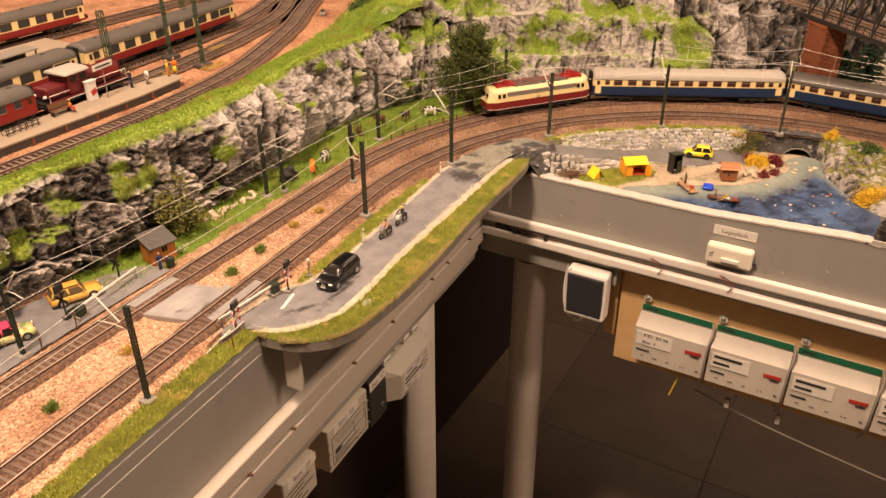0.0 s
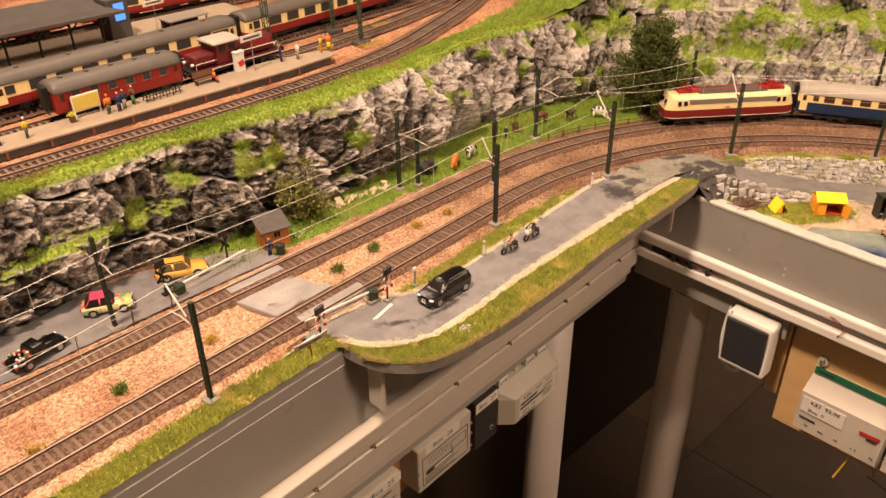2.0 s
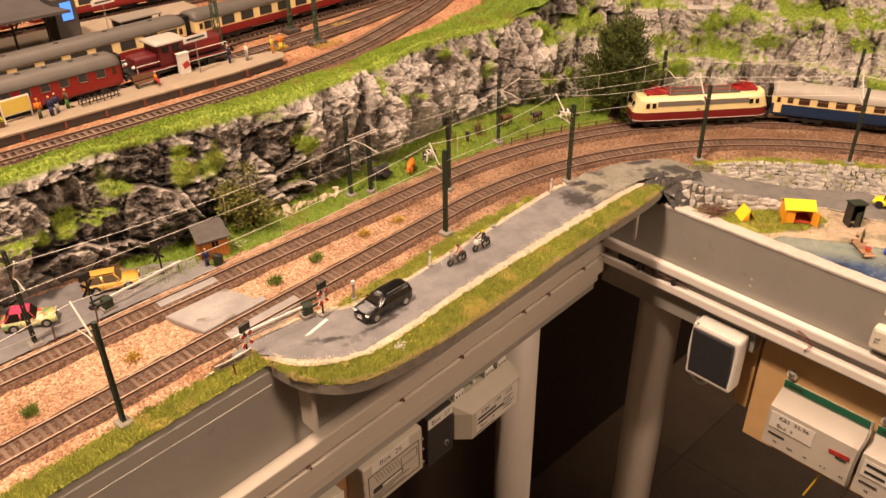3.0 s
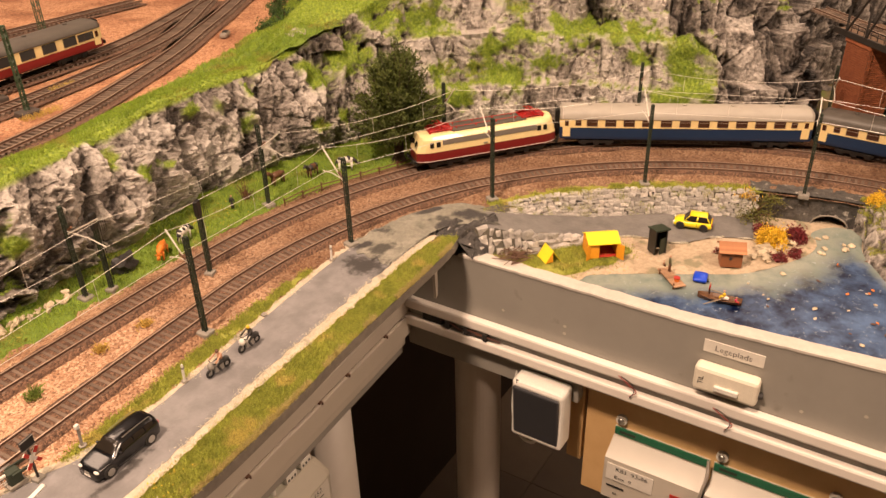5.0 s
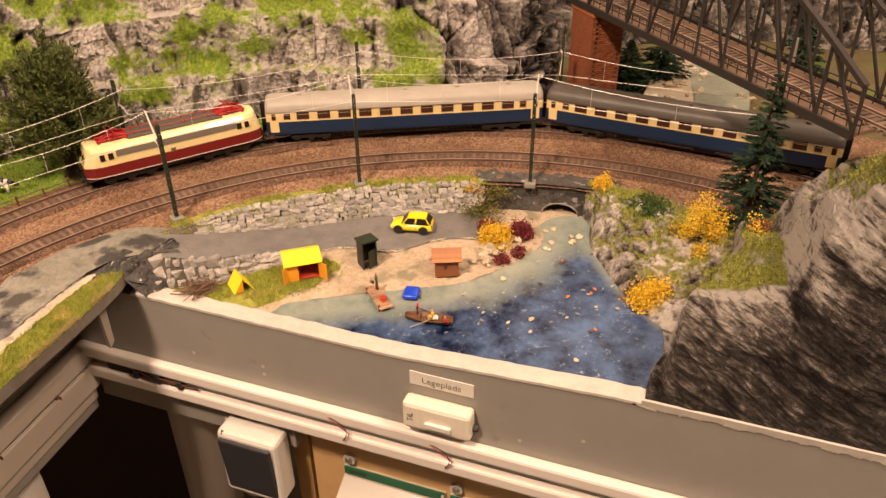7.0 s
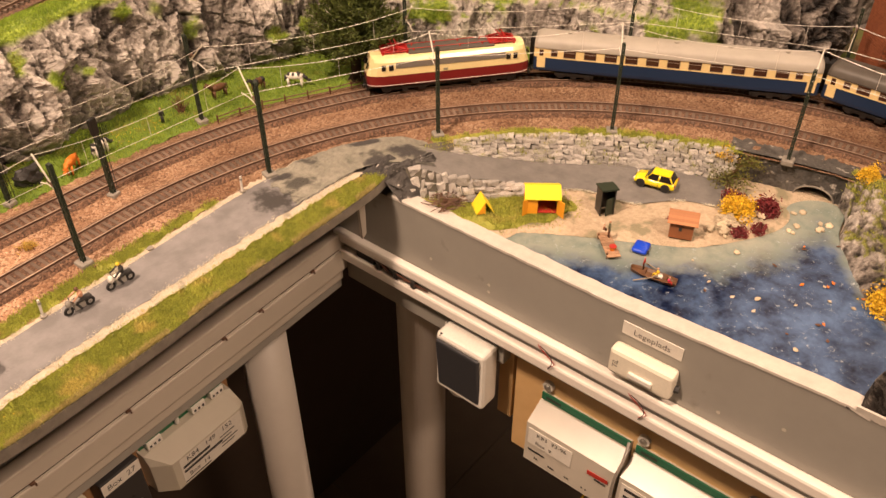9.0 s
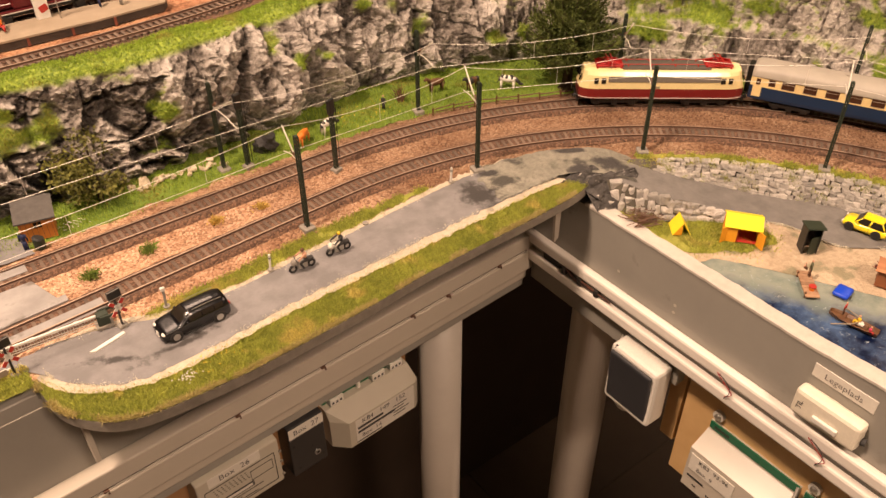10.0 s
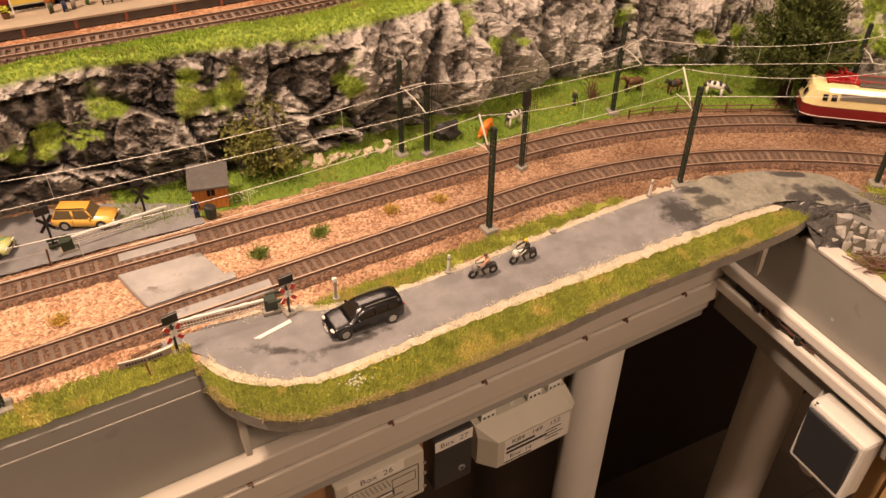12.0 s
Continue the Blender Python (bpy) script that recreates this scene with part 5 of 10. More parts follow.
UP_FRONT = Curve([(-0.95, 0.313), (-0.6, 0.311), (-0.4, 0.307), (-0.27, 0.313), (-0.16, 0.331), (-0.06, 0.366), (0.038, 0.407), (0.118, 0.45), (0.227, 0.508), (0.4, 0.61), (0.57, 0.72)])
UP_RED = Curve([(-0.95, 0.392), (-0.5, 0.393), (-0.3, 0.4), (-0.15, 0.413), (-0.03, 0.434), (0.1, 0.475), (0.25, 0.57)])
UP_CREAM = Curve([(-0.95, 0.432), (-0.53, 0.45), (-0.3, 0.466), (-0.1, 0.48), (0.05, 0.5), (0.25, 0.58)])
UP_FAR = Curve([(-0.95, 0.68), (-0.4, 0.68), (-0.1, 0.675), (0.2, 0.66)])
for cv_, nm in ((UP_FRONT, "track_platform"), (UP_RED, "track_middle"), (UP_CREAM, "track_express"), (UP_FAR, "track_far")):
    bmz = bmesh.new()
    ss = [cv_.length * i / 120 for i in range(121)]
    strip_between(bmz, [cv_.at(s, -0.021, UZ + 0.0008) for s in ss], [cv_.at(s, 0.021, UZ + 0.0008) for s in ss])
    solid("ballast_" + nm[6:], bmz, M["ballast_dark"], "rusty brown ballast of a station track", "ballast", kind="structure")
    track(nm, cv_.at, cv_.heading, 0.0, cv_.length, UZ + 0.0015, "rusty station track on brown sleepers", step=0.0066, n=150)

sheet("station_slope", edge([(-0.16, 0.309), (-0.126, 0.313), (-0.067, 0.327), (-0.009, 0.34), (0.037, 0.352), (0.078, 0.361), (0.128, 0.384), (0.167, 0.394), (0.26, 0.44), (0.42, 0.53)], wob=0.004), edge([(-0.16, 0.295), (-0.126, 0.297), (-0.067, 0.3), (0.0, 0.3), (0.06, 0.28), (0.11, 0.26), (0.18, 0.25), (0.25, 0.27), (0.38, 0.36), (0.56, 0.46)], wob=0.001, seed=5), UZ - 0.0006, M["meadow"], "green grass slope between the station track and the cliff", "meadow", cross=24, n=200, bumpy=0.0022, zf=lambda v: 0.026 * max(0, min(1, (0.5 * v.x + 0.315 - v.y) / 0.08)) * max(0, min(1, (v.x - 0.03) / 0.1)))
pts = on_sheet("station_slope", 26000)
blades("station_slope_grass", pts, np.repeat(UP, len(pts), 0), 0.0036, 0.0006, M["blade_bright"], "fresh green grass fibres on the slope above the cliff")
M["platform"] = material("pale_platform_paving", (0.24, 0.19, 0.128), (0.36, 0.29, 0.205), scale=60, rough=0.8, bump=0.3, spots=(0.36, 0.28, 0.19), spot_scale=30, spot_edge=0.64)
M["platform_side"] = material("dark_platform_side", (0.035, 0.028, 0.022), (0.09, 0.07, 0.055), scale=120, rough=0.8)
M["rust_post"] = plain("rust_red_post", (0.2, 0.055, 0.03), rough=0.7)
plat = thing("platform_front", "long low station platform with pale paving and dark sides", "platform", kind="structure")
bm = bmesh.new()
prism(bm, [(-0.95, 0.344), (-0.3, 0.343), (-0.236, 0.349), (-0.228, 0.36), (-0.232, 0.372), (-0.3, 0.382), (-0.5, 0.376), (-0.95, 0.374)], UZ, UZ + 0.0075)
part("side_wall", bm, M["platform_side"], plat)
bm = bmesh.new()
prism(bm, [(-0.95, 0.3425), (-0.3, 0.3415), (-0.234, 0.348), (-0.226, 0.36), (-0.231, 0.374), (-0.3, 0.3835), (-0.5, 0.3775), (-0.95, 0.3755)], UZ + 0.0075, UZ + 0.0092)
part("paving", bm, M["platform"], plat)
post = mesh_of("post", nbox((0, 0, 0), (0.0022, 0.0022, 0.0078)), M["rust_post"])
for i in range(18):
    x = -0.9 + 0.0385 * i
    if x < -0.25:
        part("post", post, None, plat, at=(x, 0.3432, UZ + 0.0036))
plat2 = thing("platform_back", "wide far station platform with pale paving", "platform", kind="structure")
part("side_wall", nbox((-0.6, 0.59, UZ + 0.004), (0.8, 0.1, 0.008)), M["platform_side"], plat2)
part("paving", nbox((-0.6, 0.59, UZ + 0.0088), (0.806, 0.104, 0.0016)), M["platform"], plat2)

# canopy over the far platform
M["tar"] = material("dark_tar_roof", (0.03, 0.027, 0.024), (0.085, 0.075, 0.066), scale=60, rough=0.7)
can = thing("platform_canopy", "dark flat canopy on black posts over the far platform", "canopy", at=(-0.62, 0.575, UZ + 0.0096))
bm = bmesh.new()
loft(bm, [[(x, -0.05, 0.044), (x, 0, 0.038), (x, 0.055, 0.044), (x, 0.055, 0.047), (x, 0, 0.041), (x, -0.05, 0.047)] for x in (-0.28, 0.235)])
part("roof", bm, M["tar"], can)
for i in range(14):
    x = -0.25 + 0.036 * i
    bm = bmesh.new()
    rod(bm, (x, -0.012, 0), (x, -0.012, 0.038), 0.0014)
    rod(bm, (x, -0.012, 0.024), (x, -0.04, 0.042), 0.0009)
    rod(bm, (x, -0.012, 0.03), (x, 0.03, 0.041), 0.0009)
    part("post", bm, M["black"], can)
kiosk = thing("display_kiosk", "dark kiosk with a glowing blue display screen", "kiosk", at=(-0.375, 0.59, UZ + 0.0096), rz=8)
part("body", nbox((0, 0, 0.024), (0.028, 0.026, 0.048), bevel=0.001), M["tar"], kiosk)
part("screen", nbox((0.001, -0.0136, 0.033), (0.013, 0.0008, 0.02)), glowing("blue_screen", (0.06, 0.2, 0.75), 1.6), kiosk, "glowing blue display")
M["shelter"] = plain("grey_shelter_panel", (0.26, 0.23, 0.19), rough=0.35)
sh = thing("platform_shelter", "small grey platform shelter with a flat roof", "shelter", at=(-0.298, 0.565, UZ + 0.0096), rz=4)
part("roof", nbox((0, 0, 0.0155), (0.056, 0.026, 0.002), bevel=0.0005), M["shelter"], sh)
for x, y in ((-0.025, -0.011), (0.025, -0.011), (-0.025, 0.011), (0.025, 0.011)):
    part("post", nbox((x, y, 0.0075), (0.0016, 0.0016, 0.015)), M["tar"], sh)
part("back_panel", nbox((0, 0.0115, 0.008), (0.048, 0.001, 0.013)), M["glass"], sh)


# ---- small figures ----
def figure(name, at, top, bottom, rz=0.0, h=0.0195, seated=False, label="tiny painted standing figurine", hat=None):
    bm = bmesh.new()
    u = h / 0.0195
    if seated:
        ball(bm, (0, 0, 0.0075 * u), (0.0022 * u, 0.0016 * u, 0.0035 * u), 1, 0)
        box(bm, (0.002 * u, 0.0008 * u, 0.0045 * u), (0.005 * u, 0.0014 * u, 0.0015 * u), mat=1)
        box(bm, (0.002 * u, -0.0008 * u, 0.0045 * u), (0.005 * u, 0.0014 * u, 0.0015 * u), mat=1)
        rod(bm, (0.0042 * u, 0, 0.0045 * u), (0.0044 * u, 0, 0.0005 * u), 0.0012 * u, mat=1)
        ball(bm, (0.0003, 0, 0.0125 * u), 0.0014 * u, 1, 2)
    else:
        rod(bm, (0, 0.001 * u, 0), (0, 0.0008 * u, 0.009 * u), 0.0009 * u, 0.0012 * u, 7, mat=1)
        rod(bm, (0.0008 * u, -0.001 * u, 0), (0, -0.0008 * u, 0.009 * u), 0.0009 * u, 0.0012 * u, 7, mat=1)
        ball(bm, (0, 0, 0.0125 * u), (0.0016 * u, 0.0024 * u, 0.0042 * u), 1, 0)
        rod(bm, (0, 0.0024 * u, 0.0155 * u), (0.0008 * u, 0.0031 * u, 0.0085 * u), 0.0007 * u, seg=6)
        rod(bm, (0, -0.0024 * u, 0.0155 * u), (0.0008 * u, -0.0031 * u, 0.0085 * u), 0.0007 * u, seg=6)
        ball(bm, (0, 0, 0.0182 * u), (0.0013 * u, 0.0013 * u, 0.0015 * u), 1, 2)
        if hat:
            ball(bm, (0, 0, 0.0192 * u), (0.0015 * u, 0.0015 * u, 0.0009 * u), 1, 3)
    return solid(name, bm, [top, bottom, M["skin"], hat or M["ink"]], label, "figurine", at=at, rz=rz, smooth=True)


M["skin"] = plain("painted_flesh", (0.55, 0.3, 0.19))
C = {k: plain("paint_" + k, v, rough=0.55) for k, v in {"red": (0.4, 0.03, 0.02), "blue": (0.02, 0.06, 0.25), "navy": (0.015, 0.022, 0.07), "yellow": (0.75, 0.5, 0.03), "orange": (0.7, 0.2, 0.02), "white": (0.7, 0.66, 0.58), "olive": (0.07, 0.07, 0.03), "brown": (0.12, 0.055, 0.025), "grey": (0.25, 0.23, 0.2), "green": (0.05, 0.14, 0.03), "pink": (0.6, 0.05, 0.12), "lemon": (0.86, 0.7, 0.03)}.items()}
PZ = UZ + 0.0092
for x, y, t, b, hat in ((-0.287, 0.372, "navy", "navy", None), (-0.269, 0.365, "white", "grey", None), (-0.236, 0.367, "yellow", "orange", "yellow"), (-0.491, 0.359, "orange", "olive", "orange"), (-0.481, 0.358, "navy", "navy", None), (-0.474, 0.362, "navy", "grey", None), (-0.463, 0.366, "brown", "green", None), (-0.568, 0.356, "yellow", "olive", "white"), (-0.592, 0.357, "grey", "navy", None), (-0.224, 0.368, "orange", "yellow", None)):
    figure("platform_figurine", (x, y, PZ), C[t], C[b], rz=rand(0, 360), hat=C[hat] if hat else None, label="tiny painted %s figurine standing on the platform" % t)
figure("platform_figurine", (-0.375, 0.3635, PZ + 0.0015), C["orange"], C["red"], rz=-80, seated=True, label="tiny painted red figurine seated on the platform bench")


def bench(at, rz, seat_mat, label):
    b = thing("platform_bench", label, "bench", at=at, rz=rz, group="platform benches")
    part("seat", nbox((0, 0, 0.0055), (0.024, 0.0055, 0.001)), seat_mat, b)
    part("backrest", nbox((0, 0.0035, 0.0095), (0.024, 0.0008, 0.0055), rx=-12), seat_mat, b)
    for x in (-0.01, 0.01):
        part("leg", nbox((x, 0.0005, 0.0027), (0.001, 0.006, 0.0055)), M["black"], b)
    return b


bench((-0.383, 0.369, PZ), 2, C["brown"], "brown wooden bench on the platform")
rack = thing("bicycle_rack", "black metal luggage rack standing on the platform", "rack", at=(-0.434, 0.365, PZ), rz=3)
for i in range(6):
    x = -0.018 + 0.0072 * i
    part("hoop", tube(bmesh.new(), [(x, -0.004, 0), (x, -0.004, 0.006), (x + 0.002, 0, 0.008), (x, 0.004, 0.006), (x, 0.004, 0)], 0.0005), M["black"], rack)
for z in (0.0025, 0.006):
    part("rail_bar", tube(bmesh.new(), [(-0.02, -0.004, z), (0.02, -0.004, z)], 0.0005), M["black"], rack)
board = thing("notice_board", "framed yellow notice board on white posts", "notice board", at=(-0.506, 0.371, PZ), rz=4)
part("frame", nbox((0, 0.0005, 0.0135), (0.027, 0.0012, 0.0155)), M["white"], board)
part("panel", nbox((0, -0.0004, 0.0135), (0.0245, 0.0008, 0.013)), plain("yellow_poster", (0.62, 0.47, 0.09)), board)
for x in (-0.0125, 0.0125):
    part("leg", nbox((x, 0.0005, 0.003), (0.0012, 0.0012, 0.006)), M["white"], board)
pil = thing("advert_pillar", "white advertising pillar with a red emblem", "pillar", at=(-0.337, 0.376, PZ), rz=5)
part("body", nbox((0, 0, 0.0105), (0.012, 0.0055, 0.021), bevel=0.0006), M["white"], pil)
part("emblem", nbox((0.001, -0.003, 0.0095), (0.0075, 0.0004, 0.006), ry=-20), C["red"], pil)
part("cap", nbox((0, 0, 0.0215), (0.013, 0.0065, 0.001)), M["white"], pil)
for (x, y, wz) in ((-0.325, 0.366, 8), (-0.33, 0.575, 8)):
    sg = thing("station_name_sign", "white station name board on a thin pole", "sign", at=(x, y, PZ), rz=wz)
    part("pole", rod(bmesh.new(), (0, 0, 0), (0, 0, 0.039), 0.0005), M["grey_pole"] if "grey_pole" in M else M["shelter"], sg)
    part("panel", nbox((0, -0.0008, 0.037), (0.029, 0.0009, 0.0062)), M["white"], sg)
    part("lettering", nbox((0, -0.0014, 0.037), (0.022, 0.0002, 0.0018)), M["ink"], sg, "dark bar of writing")
pot = thing("flower_tub", "round tub with a yellow-green plant", "plant tub", at=(-0.524, 0.364, PZ))
part("tub", rod(bmesh.new(), (0, 0, 0), (0, 0, 0.0045), 0.0026, 0.0034, 12), C["brown"], pot)
bm = bmesh.new()
for k in range(60):
    d = Vector((rand(-1, 1), rand(-1, 1), rand(0, 1))).normalized() * rand(0.001, 0.0042)
    box(bm, (d.x, d.y, 0.0055 + d.z * 1.1), (0.0018, 0.0002, 0.0012), rz=rand(0, 180), rx=rand(0, 90))
part("foliage", bm, plain("yellow_green_leaf", (0.45, 0.45, 0.04)), pot)


# ---- catenary masts ----
def lattice_mast(height, width, mat_name="darkgreen", flat=True):
    bm = bmesh.new()
    h2 = width / 2
    legs = [(-h2, -h2 * 0.7), (h2, -h2 * 0.7), (-h2, h2 * 0.7), (h2, h2 * 0.7)]
    for x, y in legs:
        box(bm, (x * 0.85, y * 0.85, height / 2), (0.0009, 0.0009, height))
    n = int(height / (width * 0.9))
    for i in range(n):
        z0, z1 = height * i / n, height * (i + 1) / n
        sgn = 1 if i % 2 else -1
        for y in (-h2 * 0.6, h2 * 0.6):
            rod(bm, (-h2 * 0.85 * sgn, y, z0), (h2 * 0.85 * sgn, y, z1), 0.00042, seg=4)
        for x in (-h2 * 0.85, h2 * 0.85):
            rod(bm, (x, -h2 * 0.6 * sgn, z0), (x, h2 * 0.6 * sgn, z1), 0.00042, seg=4)
    box(bm, (0, 0, height), (width * 0.95, width * 0.7, 0.0012))
    return bm


M["arm"] = plain("pale_painted_arm", (0.66, 0.62, 0.53), rough=0.4)
M["footing"] = material("grey_concrete_footing", (0.16, 0.145, 0.12), (0.34, 0.31, 0.26), scale=300, rough=0.85, bump=0.6)


def catenary_mast(at, tip, height=0.0885, reach_z=0.0665, group="catenary masts"):
    """A lattice mast with a bracket arm whose tip stands over the track."""
    d = Vector((tip.x - at[0], tip.y - at[1], 0))
    rz = math.degrees(math.atan2(d.y, d.x))
    m = thing("catenary_mast", "dark green lattice mast with a pale bracket arm", "mast", at=at, rz=rz, group=group)
    L = d.length
    part("mast", lattice_mast(height, 0.0036), M["darkgreen"], m)
    part("footing", nbox((0, 0, 0.0012), (0.0115, 0.0105, 0.0052), bevel=0.0012), M["footing"], m)
    part("top_arm", tube(bmesh.new(), [(0.002, 0, height - 0.024), (L, 0, height + 0.0025)], 0.0007), M["arm"], m)
    part("steady_arm", tube(bmesh.new(), [(0.002, 0, height - 0.0215), (L * 0.6, 0, reach_z + 0.002), (L + 0.002, 0, reach_z)], 0.00045), M["arm"], m)
    part("insulator", rod(bmesh.new(), (0.004, 0, height - 0.0195), (0.009, 0, height - 0.0155), 0.0012), C["brown"], m)
    return m


def near_s(line, x, y):
    return min((-0.72 + 0.002 * k for k in range(840)), key=lambda s: (line.at(s) - Vector((x, y, 0))).length)


CONTACT, MESSENGER = 0.0665, 0.0905
inner_masts = [(-0.93, 0.04), (-0.577, 0.061), (-0.238, 0.09), (-0.068, 0.076), (0.078, 0.006), (0.187, -0.117), (0.239, -0.266), (0.24, -0.5)]
outer_masts = [(-0.92, 0.19), (-0.588, 0.195), (-0.254, 0.217), (-0.046, 0.2), (0.147, 0.106), (0.315, -0.06), (0.4, -0.255), (0.37, -0.5)]
for line, masts in ((INNER, inner_masts), (OUTER, outer_masts)):
    tips = []
    for i, (x, y) in enumerate(masts):
        s = near_s(line, x, y)
        stag = 0.003 * (1 if i % 2 else -1)
        tip = line.at(s, stag)
        tips.append(tip)
        if 0 < i < len(masts) - 1:
            catenary_mast((x, y, 0.001), tip)
    wires = thing("catenary_wires", "thin pale overhead wires hung between the masts", "wires", group="overhead wires")
    for a, b in zip(tips, tips[1:]):
        up = [a.lerp(b, k / 10) + Vector((0, 0, MESSENGER - 0.008 * 4 * (k / 10) * (1 - k / 10))) for k in range(11)]
        lo = [a.lerp(b, k / 4) + Vector((0, 0, CONTACT)) for k in range(5)]
        part("messenger_wire", tube(bmesh.new(), up, 0.0002, 5), M["wire"], wires)
        part("contact_wire", tube(bmesh.new(), lo, 0.0002, 5), M["wire"], wires)
        for k in (2, 5, 8):
            part("dropper", tube(bmesh.new(), [up[k], Vector((up[k].x, up[k].y, CONTACT))], 0.00016, 4), M["wire"], wires)
# station masts
M["moss_metal"] = plain("moss_green_mast_paint", (0.045, 0.075, 0.035), rough=0.6)
for x, y, h_, w_ in ((-0.267, 0.427, 0.085, 0.0075), (-0.165, 0.382, 0.085, 0.0042), (-0.158, 0.446, 0.085, 0.0042), (-0.02, 0.56, 0.08, 0.0075)):
    m = thing("station_mast", "green lattice mast on a dark footing in the station", "mast", at=(x, y, UZ), group="station masts")
    part("mast", lattice_mast(h_, w_), M["moss_metal"], m)
    part("footing", nbox((0, 0, 0.0015), (0.02, 0.016, 0.006), bevel=0.0015), M["platform_side"], m)
# point motor box
pm = thing("point_motor", "small grey box beside the station points", "box", at=(0.127, 0.414, UZ), rz=30)
part("body", nbox((0, 0, 0.002), (0.02, 0.009, 0.005), bevel=0.0015), M["shelter"], pm)
part("lid", nbox((0.002, 0, 0.0052), (0.008, 0.006, 0.0015), bevel=0.0004), M["black"], pm)
for x, y, w in ((-0.16, 0.367, 0.02), (-0.21, 0.395, 0.012), (-0.46, 0.425, 0.02), (-0.1, 0.42, 0.014)):
    pts = np.array([(x + rand(-1, 1) * w, y + rand(-1, 1) * w * 0.3, UZ + 0.001) for _ in range(220)])
    blades("dry_weeds", pts, np.repeat(UP, 220, 0), 0.0045, 0.0007, C["straw"] if "straw" in C else plain("straw_weed", (0.5, 0.36, 0.09)), "dry yellow weeds in the station gravel")

# ---- rolling stock (built along x, rail head at z = 0) ----
def body_ring(x, w, z0, z1, r=0.0):
    return [(x, -w, z0), (x, w, z0), (x, w, z1), (x, -w, z1)]


def roof_ring(x, w, z, rise, n=9, lip=0.0006):
    pts = [(x, -w - lip, z - 0.0006)]
    for k in range(n + 1):
        a = math.pi * k / n
        c, s = -math.cos(a), math.sin(a)
        pts.append((x, (w + lip) * (abs(c) ** 0.75) * (1 if c > 0 else -1), z + rise * s ** 0.7))
    pts.append((x, w + lip, z - 0.0006))
    return pts


wheel_pair = bmesh.new()
for y in (-0.0082, 0.0082):
    rod(wheel_pair, (0, y - 0.0012, 0), (0, y + 0.0012, 0), 0.0056, seg=16)
rod(wheel_pair, (0, -0.008, 0), (0, 0.008, 0), 0.001)
WHEELS = mesh_of("wheelset", wheel_pair, M["platform_side"])


def bogie(parent, x, wb=0.028, name="bogie"):
    bm = bmesh.new()
    for y in (-0.0125, 0.0125):
        box(bm, (x, y, 0.0065), (wb + 0.012, 0.0018, 0.0042), bevel=0.0006)
        for dx in (-wb / 2, wb / 2):
            box(bm, (x + dx, y * 1.02, 0.0052), (0.0062, 0.0024, 0.0052), bevel=0.0006)
        box(bm, (x, y * 1.02, 0.0055), (0.006, 0.0026, 0.006))
    box(bm, (x, 0, 0.0075), (0.008, 0.026, 0.003))
    b = part(name, bm, M["black"], parent)
    for dx in (-wb / 2, wb / 2):
        part("wheelset", WHEELS, None, b, at=(x + dx, 0, 0.0056))
    return b


WINFRAME = plain("dull_window_frame", (0.2, 0.15, 0.1), rough=0.4)


def window_mesh(w, h, bar=True, frame=None, pane=None):
    bm = bmesh.new()
    box(bm, (0, 0, 0), (w + 0.0008, 0.0007, h + 0.0008), mat=1)
    bm.normal_update()
    front = [f for f in bm.faces if f.normal.y < -0.9]
    if bar:
        cut = bmesh.ops.bisect_plane(bm, geom=bm.verts[:] + bm.edges[:] + bm.faces[:], plane_co=(0, 0, h * 0.2), plane_no=(0, 0, 1))
        bm.normal_update()
        front = [f for f in bm.faces if f.normal.y < -0.9]
    for f in front:
        bmesh.ops.inset_individual(bm, faces=[f], thickness=0.0004, depth=-0.0003)
        f.material_index = 0
    return mesh_of("window", bm, [pane or M["pink_glass"], frame or WINFRAME])


